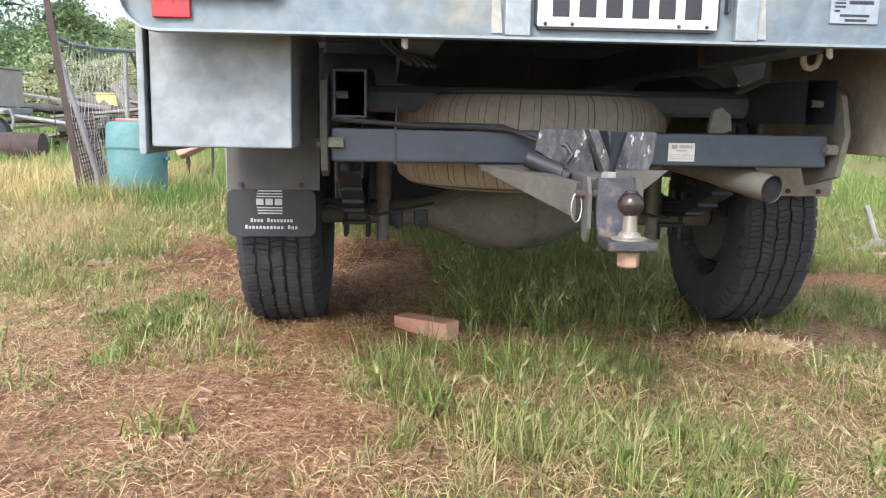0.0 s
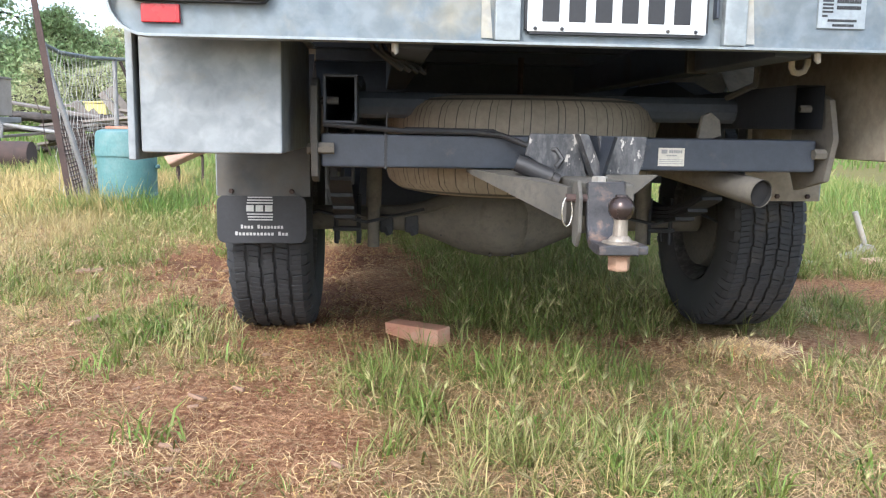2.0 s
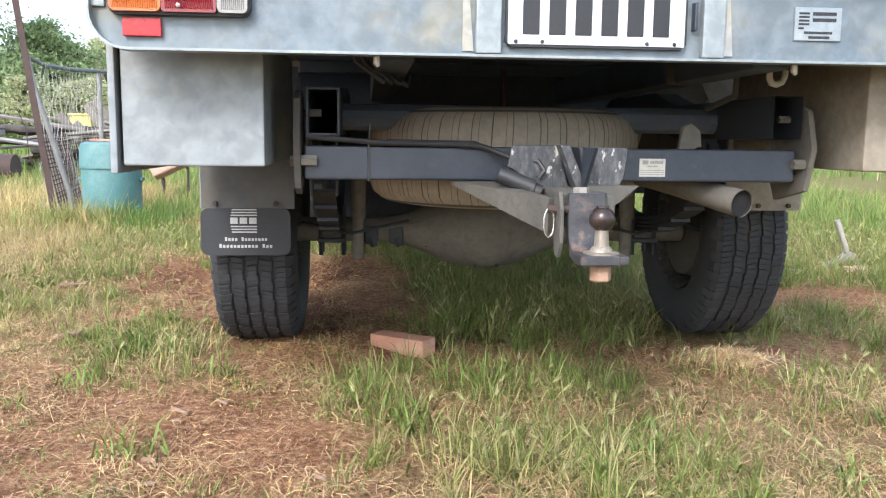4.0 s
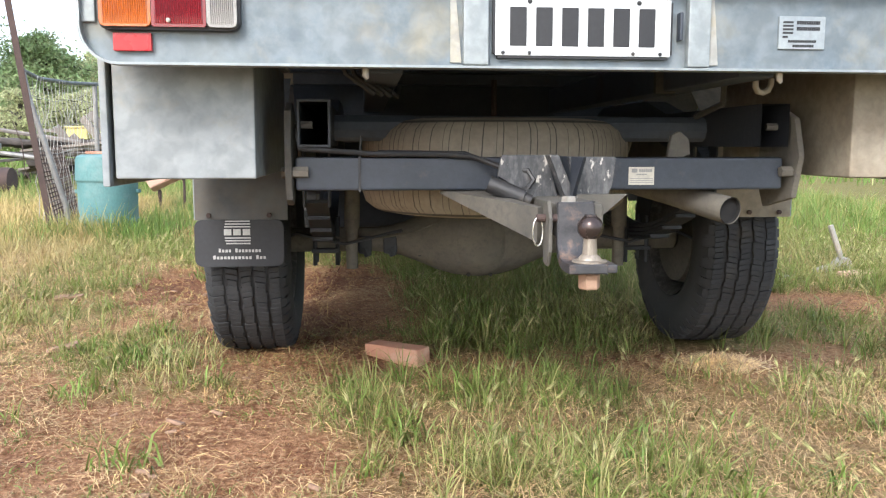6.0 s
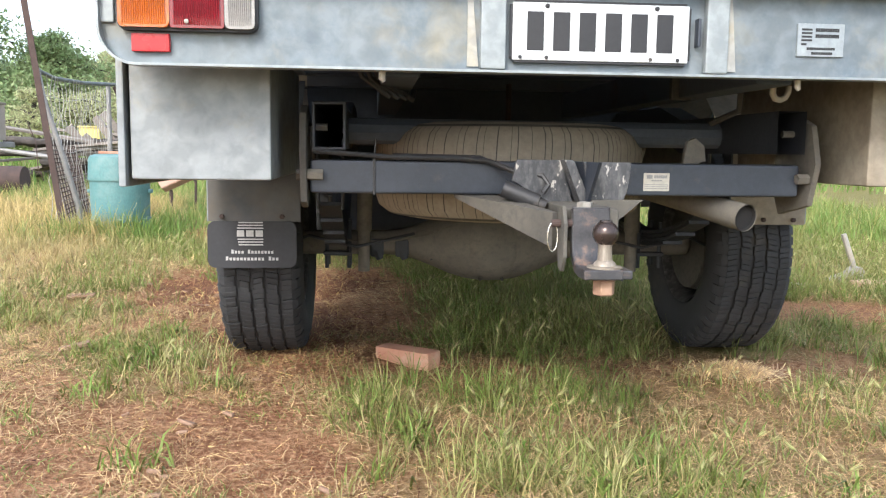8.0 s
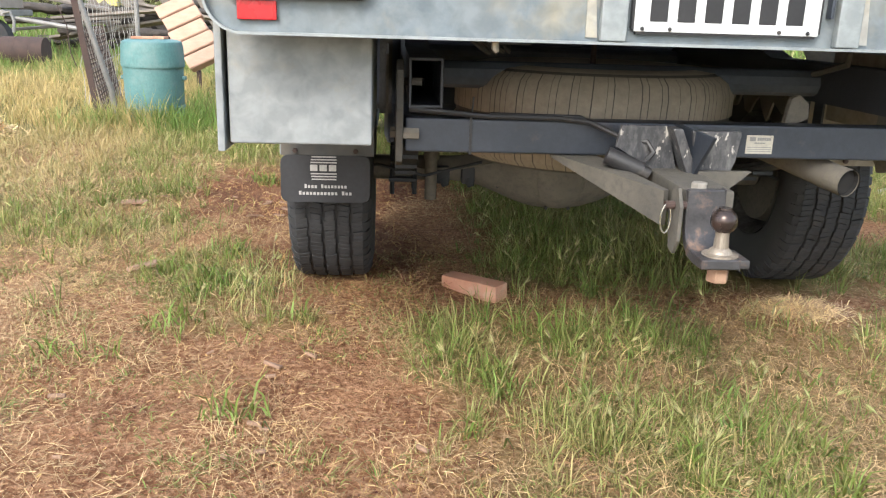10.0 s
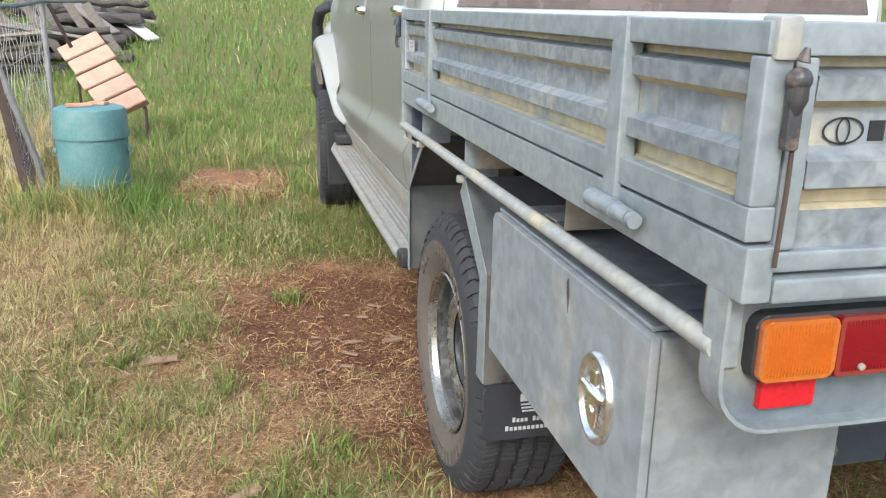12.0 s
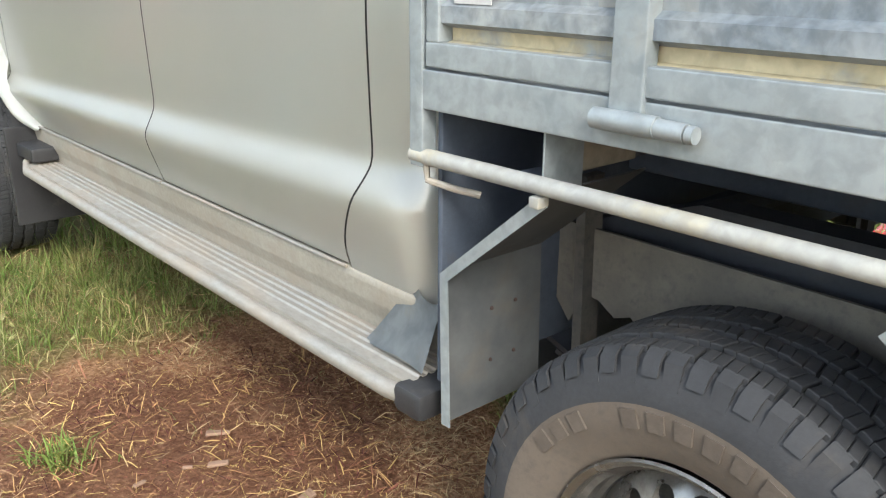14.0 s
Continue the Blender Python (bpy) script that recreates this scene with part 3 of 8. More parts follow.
def build_side_gate(s):
    """The drop side: tube rails, corrugated panels between stakes."""
    def xb(bm, a, b, y0, y1, z0, z1, bev=0.005):
        box(bm, s * a, s * b, y0, y1, z0, z1, bev)
    bm = B()
    xb(bm, HW + 0.002, HW - 0.03, -0.03, 1.865, 1.29, 1.322, 0.003)
    gate = part("drop_side", bm, GALV_PLAIN, truck, "galvanised corrugated drop side with stakes")
    bm = B()
    xb(bm, HW + 0.002, HW - 0.03, -0.03, 1.865, 1.104, 1.141, 0.003)
    part("bottom_rail", bm, GALV_PLAIN, gate)
    for y0, y1 in ((-0.03, 0.0), (1.835, 1.865)):
        bm = B()
        xb(bm, HW + 0.002, HW - 0.03, y0, y1, 1.14, 1.29)
        part("end_rail", bm, GALV_PLAIN, gate)
    flutes = [(-0.002, 1.14), (0.014, 1.144), (0.014, 1.162), (-0.012, 1.17), (-0.012, 1.194), (0.006, 1.203), (0.006, 1.241), (-0.01, 1.25), (-0.012, 1.272), (0.014, 1.279), (0.016, 1.291)]
    prof = [(s * (HW - 0.014 - y * 0.9), z) for y, z in flutes]
    bm = B()
    # stain colour on segment 6 is the upper ridge's underside shading; the others are stained
    corrugated(bm, prof, "y", 0.0, 1.835, 0.003 * s, {0: 1, 1: 1, 6: 1, 9: 1, "near": 5}, (0.0, 0.29, 1.49, 1.835))
    part("corrugated_panel", bm, [GALV, VALLEY, STAIN], gate, "corrugated galvanised sheet, cream-stained in the flutes", angle=20)
    for y0, y1, yh in ((0.27, 0.312, 0.185), (1.466, 1.516, 1.385)):
        bm = B()
        xb(bm, HW + 0.008, HW - 0.02, y0, y1, 1.07, 1.323, 0.004)
        part("stake", bm, GALV_PLAIN, gate, "flat galvanised stake")
        bm = B()
        x = s * (HW + 0.016)
        tube(bm, [(x, y1 + 0.012, 1.075), (x, y0 - 0.03, 1.075)], 0.0135, 14)
        tube(bm, [(x, y0 - 0.03, 1.0745), (x, yh + 0.012, 1.0735)], 0.0118, 14)
        tube(bm, [(x, yh + 0.01, 1.0735), (x, yh, 1.0735)], [0.011, 0.0105], 12)
        part("hinge_tube", bm, GALV_PLAIN, gate, "galvanised hinge tube")
    bm = B()
    box(bm, s * (HW - 0.006), s * (HW - 0.008), 1.735, 1.81, 1.198, 1.232, 0)
    sticker = part("sticker", bm, WHITE_INK, gate, "small white sticker")
    bm = B()
    for z in (1.222, 1.212):
        box(bm, s * (HW - 0.0055), s * (HW - 0.0065), 1.745, 1.785, z, z + 0.004, 0)
    part("print_bar", bm, GREY_INK, sticker)


def build_tray():
    bm = B()
    box(bm, -HW + 0.03, HW - 0.03, 0.06, TRAY_F - 0.02, FLOOR_Z, FLOOR_Z + 0.02, 0.002)
    floor = part("tray_floor", bm, GALV_UNDER, truck, "galvanised tray floor, coloured blue-grey for the haze beneath it")
    for s in (-1, 1):
        bm = B()
        box(bm, s * HW, s * (HW - 0.035), -0.034, TRAY_F, 1.038, 1.1, 0.004)
        rail = part("coaming_rail", bm, GALV_PLAIN, truck, "galvanised folded edge rail of the tray")
        bm = B()
        box(bm, s * (HW + 0.002), s * (HW - 0.03), 1.872, 1.905, 0.945, 1.324, 0.005)
        post = part("front_post", bm, GALV_PLAIN, truck, "galvanised front post of the tray")
        bm = B()
        tube(bm, [(s * 0.967, 1.912, 1.3), (s * 0.968, 1.912, 1.285), (s * 0.97, 1.912, 1.272)], [0.006, 0.012, 0.013], 10)
        box(bm, s * 0.958, s * 0.974, 1.904, 1.92, 1.235, 1.275, 0.005)
        tube(bm, [(s * 0.97, 1.914, 1.245), (s * 0.972, 1.918, 1.225), (s * 0.97, 1.912, 1.205)], 0.005, 8)
        part("drop_latch", bm, UNDER_BLACK, post, "black latch")
        bm = B()
        box(bm, s * (HW - 0.002), s * (HW - 0.03), 0.0, 0.034, 0.95, 1.05, 0.004)
        part("rear_post", bm, GALV_PLAIN, truck)
        bm = B()
        tube(bm, [(s * 0.95, 1.905, 0.962), (s * 0.95, 1.5, 0.964), (s * 0.95, 0.8, 0.966), (s * 0.95, 0.01, 0.972)], 0.0132, 16)
        rod = part("tie_rail", bm, GALV_CREAM, truck, "cream-stained galvanised rope rail")
        bm = B()
        tube(bm, [(s * 0.95, 1.875, 0.955), (s * 0.95, 1.87, 0.925), (s * 0.93, 1.83, 0.915), (s * 0.9, 1.8, 0.905)], 0.006, 8)
        part("rope_hook", bm, ZINC, rod)
    for y in (0.1, 0.56, 1.13, 1.66):
        bm = B()
        w = 0.045
        sheet(bm, [(y + w, 0.965), (y, 0.965), (y, 1.049), (y + w, 1.049)], "x", -HW + 0.045, HW - 0.045, 0.004)
        bearer = part("cross_bearer", bm, CHASSIS, truck, "folded-steel cross bearer with dusty ends")
        for s in (-1, 1):
            bm = B()
            sheet(bm, [(y + w, 0.962), (y - 0.003, 0.962), (y - 0.003, 1.049), (y + w, 1.049)], "x", s * (HW - 0.04), s * 0.7, 0.002)
            part("bearer_end", bm, GALV_DUST, bearer, "tan dusty end of the bearer")
    for s in (-1, 1):
        bm = B()
        box(bm, s * 0.43, s * 0.35, 0.06, 1.88, 0.865, 0.962, 0.006)
        part("long_bearer", bm, CHASSIS, truck)
        # curled gusset on the bearer end over the tool box
        bm = B()
        arc = [(0.56 + 0.03 - 0.03 * math.cos(a), 0.985 - 0.03 * math.sin(a)) for a in (math.pi * k / 8 for k in range(9))]
        sheet(bm, [(0.56, 1.04)] + arc[:5] + [(0.7, 0.952)], "x", s * 0.90, s * 0.86, 0.004)
        part("curled_bracket", bm, GALV_CREAM, truck)
    # added dark sheet that hides the pale cab back, in place of shade
    bm = B()
    box(bm, -0.93, 0.93, 1.858, 1.87, 0.56, 1.048, 0.004)
    part("added_dark_sheet", bm, CHASSIS, truck, "added dark sheet standing in for shade under the front of the tray")
    for s in (-1, 1):
        bm = B()
        edge = [(0.95 + 0.91 * k / 26, 0.655 + 0.02 * math.sin(k * 1.9) + 0.016 * math.sin(k * 4.7) - 0.03 * (k % 5 == 0)) for k in range(27)]
        prism(bm, edge + [(1.86, 0.8), (0.95, 0.8)], "x", s * 0.632, s * 0.624)
        part("rail_cover", bm, DUSTY, truck, "tan dusty cover sheet over the rail")
    # loom and hoses hanging under the floor
    bm = B()
    for k in range(4):
        x = -0.5 + 0.02 * k
        tube(bm, [(x, 0.2 + 0.05 * k, 0.96), (x + 0.03, 0.22 + 0.05 * k, 0.88), (x + 0.09, 0.26 + 0.04 * k, 0.84), (x + 0.1, 0.5, 0.87)], 0.006, 6)
    part("wiring_loom", bm, PLASTIC, truck)
    bm = B()
    box(bm, 0.33, 0.385, 0.5, 0.52, 0.86, 0.96, 0.004)
    tube(bm, [(0.45, 0.35, 0.9), (0.47, 0.4, 0.83), (0.44, 0.5, 0.8)], 0.008, 6)
    part("loom_bracket", bm, DUSTY_DARK, truck)
    bm = B()
    tube(bm, [(0.437, 0.16, 0.872), (0.439, 0.165, 0.855), (0.447, 0.17, 0.845), (0.459, 0.17, 0.842), (0.471, 0.17, 0.847), (0.477, 0.17, 0.86), (0.478, 0.17, 0.873)], 0.007, 10)
    part("rope_ring", bm, ZINC, truck)


def build_tool_box(s):
    bm = B()
    box(bm, s * 0.945, s * 0.657, 0.14, 0.815, 0.652, 0.93, 0.006)
    body = part("tool_box", bm, GALV_DULL if s < 0 else GALV_DUST, truck, "galvanised under-tray tool box")
    bm = B()
    prism(bm, [(0.128, 0.637), (0.82, 0.637), (0.82, 0.92), (0.806, 0.936), (0.128, 0.936)], "x", s * 0.952, s * 0.967, 0.003)
    door = part("tool_box_door", bm, GALV_DULL, body, "flat galvanised drop door")
    bm = B()
    box(bm, s * 0.95, s * 0.64, 0.16, 0.83, 0.931, 0.94, 0.002)
    box(bm, s * 0.93, s * 0.72, 0.3, 0.6, 0.94, 0.946, 0.002)
    part("lid", bm, GALV_DULL, body)
    # oval folding latch
    cy, cz = 0.268, 0.788
    bm = B()
    n = 36
    loops = []
    for k, h in ((1.0, 0.0), (0.985, 0.006), (0.94, 0.0095), (0.88, 0.0095), (0.84, 0.0075), (0.78, 0.003), (0.6, 0.0015), (0.15, 0.001)):
        loops.append([bm.verts.new((s * (0.967 + h), cy + 0.055 * k * math.cos(2 * math.pi * a / n), cz + 0.072 * k * math.sin(2 * math.pi * a / n))) for a in range(n)])
    for u, v in zip(loops, loops[1:]):
        for a in range(n):
            bm.faces.new((u[a], u[(a + 1) % n], v[(a + 1) % n], v[a])).smooth = True
    bm.faces.new(loops[-1])
    bmesh.ops.recalc_face_normals(bm, faces=bm.faces)
    latch = part("oval_latch", bm, STAINLESS, door, "oval polished steel latch plate with folding handle")
    bm = B()
    prism(bm, [(cy - 0.01, cz - 0.046), (cy + 0.01, cz - 0.046), (cy + 0.013, cz - 0.004), (cy + 0.009, cz + 0.046), (cy - 0.009, cz + 0.046), (cy - 0.013, cz - 0.004)], "x", s * 0.9685, s * 0.977, 0.004)
    tube(bm, [(s * 0.973, cy - 0.038, cz + 0.012), (s * 0.975, cy - 0.03, cz + 0.012), (s * 0.977, cy, cz + 0.012), (s * 0.975, cy + 0.03, cz + 0.012), (s * 0.973, cy + 0.038, cz + 0.012)], [0.005, 0.008, 0.009, 0.008, 0.005], 12)
    tube(bm, [(s * 0.972, cy, cz - 0.02), (s * 0.979, cy, cz - 0.02), (s * 0.981, cy, cz - 0.02)], [0.009, 0.009, 0.006], 16)
    ob = part("latch_handle", bm, CHROME, None, "chrome folding handle")
    ob.parent = door
    # scuff of paint on the door
    bm = B()
    prism(bm, [(0.402, 0.927), (0.41, 0.92), (0.408, 0.9), (0.4, 0.87), (0.396, 0.9)], "x", s * 0.967, s * 0.9676)
    part("scuff", bm, TONGUE, door)


def build_guards(s):
    def strip(bm, path, w, x):
        """A flange in the side plane along a (y, z) path, w wide."""
        n = len(path)
        a, b, c, d = [], [], [], []
        for i in range(n):
            p, q = Vector(path[max(i - 1, 0)]), Vector(path[min(i + 1, n - 1)])
            t = (q - p).normalized()
            o = Vector((-t.y, t.x)) * w
            P = Vector(path[i])
            a.append(bm.verts.new((x, P.x, P.y)))
            b.append(bm.verts.new((x, P.x + o.x, P.y + o.y)))
            c.append(bm.verts.new((x - s * 0.003, P.x, P.y)))
            d.append(bm.verts.new((x - s * 0.003, P.x + o.x, P.y + o.y)))
        for i in range(n - 1):
            for u, v in ((a, b), (b, d), (d, c), (c, a)):
                bm.faces.new((u[i], u[i + 1], v[i + 1], v[i]))
        bm.faces.new((a[0], b[0], d[0], c[0]))
        bm.faces.new((a[-1], b[-1], d[-1], c[-1]))

    def strap(bm, path, w):
        strip(bm, path, w, s * 0.946)

    rear = [(1.135, 0.94), (0.925, 0.763), (0.925, 0.498)]
    bm = B()
    sheet(bm, [(p[0] - 0.002, p[1]) for p in rear], "x", s * 0.942, s * 0.665, 0.003)
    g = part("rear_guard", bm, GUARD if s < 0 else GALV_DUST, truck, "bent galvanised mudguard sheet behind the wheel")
    bm = B()
    strap(bm, [(1.135, 0.94), (0.925, 0.763), (0.925, 0.5)], 0.056)
    part("guard_flange", bm, GALV_PLAIN, g)
    front = [(1.633, 0.948), (1.843, 0.771), (1.836, 0.493)]
    bm = B()
    sheet(bm, front, "x", s * 0.942, s * 0.7, 0.003)
    # both sheets take dark colours that stand in for the wheel well's shade
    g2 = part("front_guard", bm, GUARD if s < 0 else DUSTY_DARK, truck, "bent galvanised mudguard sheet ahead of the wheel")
    bm = B()
    strap(bm, [(1.838, 0.493), (1.845, 0.771), (1.635, 0.948)], 0.02)
    part("guard_flange", bm, GALV_PLAIN, g2)
    for dy in (0.05, 0.11):
        for dz in (0.0, 0.1):
            bm = B()
            revolve(bm, [(0, 0.004), (-0.003, 0.003), (-0.0035, 0.0002)], (s * (0.88 - dy), 1.838, 0.58 + dz), "y", 8)
            part("rivet", bm, RUST, g2)
    bm = B()
    sheet(bm, [(1.79, 0.53), (1.8, 0.9)], "x", s * 0.66, s * 0.61, 0.02)
    part("guard_stay", bm, DUSTY_DARK, g2)
    for y, z in ((1.633, 0.943), (1.142, 0.938)):
        bm = B()
        box(bm, s * 0.962, s * 0.938, y - 0.01, y + 0.01, z - 0.012, z + 0.006, 0.004)
        part("rail_clip", bm, GALV_CREAM, g if y < 1.4 else g2)
        bm = B()
        box(bm, s * 0.944, s * 0.86, y - 0.002, y + 0.002, z, 1.05, 0.0008)
        part("hanger", bm, GALV_PLAIN, g if y < 1.4 else g2)
    if s < 0:
        bm = B()
        prism(bm, rounded_rect(-0.944, -0.677, 0.357, 0.5, 0.022) if s < 0 else rounded_rect(0.677, 0.944, 0.357, 0.5, 0.022), "y", 0.914, 0.922, 0.002)
        flap = part("mud_flap", bm, FLAP, truck, "black rubber mud flap with white print, hung behind the wheel")
        bm = B()
        for k in range(9):
            z = 0.426 + k * 0.0085
            inset = 0.012 * abs((k % 8) / 4 - 1) * 0.6
            if 3 <= k <= 5:
                continue
            box(bm, -0.858 + inset, -0.775 - inset * 0.4, 0.9125, 0.9138, z, z + 0.0038, 0)
        for k in range(3):
            box(bm, -0.856 + k * 0.028, -0.834 + k * 0.028, 0.9125, 0.9138, 0.453, 0.472, 0)
        part("print_bar", bm, WHITE_INK, flap, "white printed emblem of bars")
        bm = B()
        for x0, x1, z, words in ((-0.873, -0.744, 0.401, (4, 8)), (-0.89, -0.729, 0.38, (11, 3))):
            step = (x1 - x0) / (sum(words) + 1)
            x = x0
            for w_ in words:
                for k in range(w_):
                    box(bm, x, x + step * 0.68, 0.9125, 0.9138, z, z + (0.0115 if k == 0 else 0.0085), 0)
                    x += step
                x += step
        part("print_bar", bm, WHITE_INK, flap, "white bars of printed lettering")
    for x in ((-0.9, -0.72) if s < 0 else (0.8, 0.72, 0.9)):
        bm = B()
        hexnut(bm, (x, 0.918, 0.514), 0.008, -0.009, "y")
        part("bolt", bm, RUST, g)


def tread_tyre(name, parent, c, sx):
    """A tyre about the x axis: rounded carcass, five rows of tread blocks and raised sidewall bars."""
    W, R = 0.128, TYRE_R
    prof = [(-0.098, 0.212), (-0.112, 0.222), (-0.126, 0.262), (-0.13, 0.3), (-0.122, 0.335), (-0.106, R - 0.014), (-0.09, R - 0.009), (0.09, R - 0.009), (0.106, R - 0.014), (0.122, 0.335), (0.13, 0.3), (0.126, 0.262), (0.112, 0.222), (0.098, 0.212)]
    bm = B()
    mi = [1 if prof[i][0] * sx >= 0.09 and prof[i + 1][1] <= 0.315 and prof[i][1] <= 0.315 else 0 for i in range(len(prof) - 1)]
    revolve(bm, prof, c, "x", 72, mi)
    tyre = part(name, bm, [RUBBER, RUBBER_DUST], parent, "all-terrain tyre with a dusty sidewall", angle=40)
    bm = B()
    n = 66
    rows = ((-0.1, -0.067, 0.0, -0.012), (-0.058, -0.025, 0.4, 0.016), (-0.016, 0.016, 0.1, -0.016), (0.025, 0.058, 0.65, 0.016), (0.067, 0.1, 0.3, -0.012))
    c = Vector(c)
    pitch = 2 * math.pi / n
    for r, (x0, x1, ph, lean) in enumerate(rows):
        shoulder = r in (0, 4)
        for k in range(n):
            a0 = pitch * (k + ph + 0.04 * math.sin(k * 2.4))
            da = pitch * (0.91 if shoulder else 0.955)
            hi, lo = R - (0.003 if shoulder else 0.0), R - 0.012
            ja, jb = (0.003, -0.001) if k % 2 else (-0.0005, 0.0025)
            if shoulder:
                ja = 0.0 if r == 0 else ja
                jb = 0.0 if r == 4 else jb
            # two halves parted by a thin sipe
            for h0, h1 in ((0.0, 0.48), (0.51, 1.0)):
                b0, b1 = a0 + da * h0, a0 + da * h1
                vs = []
                for rr, e in ((lo, 0.0), (hi - 0.0012, 0.0), (hi, 0.0014)):
                    for x, a in ((x0 + ja + e, b0 - lean / 2 + e / R), (x1 + jb - e, b0 + lean / 2 + e / R), (x1 + jb - e, b1 + lean / 2 - e / R), (x0 + ja + e, b1 - lean / 2 - e / R)):
                        vs.append(bm.verts.new(c + Vector((x, rr * math.cos(a), rr * math.sin(a)))))
                bm.faces.new(vs[8:12])
                for q in range(8):
                    i, j = q % 4, (q % 4 + 1) % 4
                    o = 4 * (q // 4)
                    bm.faces.new((vs[o + i], vs[o + j], vs[o + 4 + j], vs[o + 4 + i]))
            if shoulder:
                sd_ = -1 if r == 0 else 1
                deep = R - (0.046 if k % 2 else 0.034)
                vs = []
                for lift in (0.0, 0.005):
                    for x, rr in ((0.096, R - 0.004), (0.112, R - 0.014), (0.122, deep)):
                        for a in (a0 - lean / 2, a0 + da * 0.82 - lean / 2):
                            vs.append(bm.verts.new(c + Vector((sd_ * (x - 0.002 + lift), rr * math.cos(a), rr * math.sin(a)))))
                for q in ((6, 7, 9, 8), (8, 9, 11, 10), (0, 6, 8, 2), (2, 8, 10, 4), (1, 3, 9, 7), (3, 5, 11, 9), (4, 10, 11, 5)):
                    bm.faces.new([vs[i] for i in q])
    tagged(part("tread", bm, RUBBER, parent, "blocky all-terrain tread", angle=40), kind="stuff")
    return tyre


def sidewall_bars(parent, c, sx):
    """Raised lettering on the sidewall as plain bars."""
    c = Vector(c)
    for base, count in ((70, 9), (34, 3), (215, 9), (300, 4)):
        for k in range(count):
            bm = B()
            a0, a1 = radians(base + k * 8.2), radians(base + k * 8.2 + 5)
            vs = []
            for d in (0.1265, 0.1305):
                for rr, a in ((0.266, a0), (0.266, a1), (0.293, a1), (0.293, a0)):
                    vs.append(bm.verts.new(c + Vector((sx * (d + (0.0015 if rr > 0.28 else 0)), rr * math.cos(a), rr * math.sin(a)))))
            for q in ((4, 5, 6, 7), (0, 1, 5, 4), (1, 2, 6, 5), (2, 3, 7, 6), (3, 0, 4, 7)):
                bm.faces.new([vs[i] for i in q])
            part("raised_bar", bm, LETTER, parent)


def build_rim(parent, c, sx, holes=16):
    """Steel disc wheel: barrel and lip, a ring of round holes, dished centre."""
    c = Vector(c)
    bm = B()
    barrel = [(0.104, 0.206), (0.112, 0.216), (0.116, 0.213), (0.108, 0.203), (0.092, 0.199), (0.086, 0.19), (0.064, 0.188), (0.058, 0.181), (-0.03, 0.178), (-0.09, 0.198), (-0.108, 0.212)]
    revolve(bm, [(sx * a, r) for a, r in barrel], c, "x", 72, [1 if k < 4 else 0 for k in range(len(barrel) - 1)])
    rim = part("rim", bm, [BARREL, RIM], parent, "worn scuffed steel rim with round holes")
    bm = B()

    def pt(a, r):
        u = (r - 0.1) / 0.08
        d = 0.06 + 0.022 * math.sin(max(0, min(1, u)) * math.pi) - 0.012 * u
        return c + Vector((sx * d, r * math.cos(a), r * math.sin(a)))
    r0, r1, rc, hr = 0.106, 0.18, 0.145, 0.0175
    st = 2 * math.pi / holes
    for h in range(holes):
        ac = h * st
        n = 16
        inner, outer, deep = [], [], []
        for k in range(n):
            t = 2 * math.pi * k / n + math.pi / 4
            ca, sa = math.cos(t), math.sin(t)
            inner.append(bm.verts.new(pt(ac + hr * sa / rc, rc + hr * ca)))
            mx = max(abs(ca), abs(sa))
            rr = rc + (ca / mx) * ((r1 - rc) if ca > 0 else (rc - r0))
            outer.append(bm.verts.new(pt(ac + st / 2 * sa / mx, rr)))
            p = pt(ac + hr * 0.97 * sa / rc, rc + hr * 0.97 * ca)
            deep.append(bm.verts.new(p - Vector((sx * 0.012, 0, 0))))
        for k in range(n):
            j = (k + 1) % n
            bm.faces.new((inner[k], inner[j], outer[j], outer[k]))
            bm.faces.new((inner[k], inner[j], deep[j], deep[k]))
    bmesh.ops.remove_doubles(bm, verts=bm.verts, dist=0.0004)
    part("rim_disc", bm, RIM, parent)
    bm = B()
    revolve(bm, [(sx * 0.06, 0.107), (sx * 0.062, 0.1), (sx * 0.048, 0.092), (sx * 0.022, 0.087), (sx * 0.018, 0.06), (sx * 0.03, 0.052), (sx * 0.034, 0.045), (sx * 0.062, 0.042), (sx * 0.07, 0.03), (sx * 0.072, 0.0005)], c, "x", 40)
    part("wheel_centre", bm, HUB, parent, "dark dished wheel centre with a cap")
    for k in range(6):
        a = radians(60 * k + 15)
        bm = B()
        hexnut(bm, c + Vector((sx * 0.02, 0.07 * math.cos(a), 0.07 * math.sin(a))), 0.011, sx * 0.022, "x")
        part("wheel_nut", bm, HUB, parent)
    bm = B()
    revolve(bm, [(sx * 0.03, 0.1), (sx * 0.028, 0.165), (-sx * 0.05, 0.17), (-sx * 0.09, 0.16), (-sx * 0.09, 0.04)], c, "x", 40)
    part("brake_drum", bm, DUSTY_DARK, parent, "dusty brake drum")


def build_wheel(x, y, sx):
    c = (x, y, AXLE_Z)
    w = new("wheel")
    w.location = c
    w.parent = truck
    tagged(w, "steel wheel with an all-terrain tyre")
    tyre = tread_tyre("tyre", w, c, sx)
    sidewall_bars(w, c, sx)
    build_rim(w, c, sx)
    w.scale = (1.06, 1.055, 1.055)
    return w


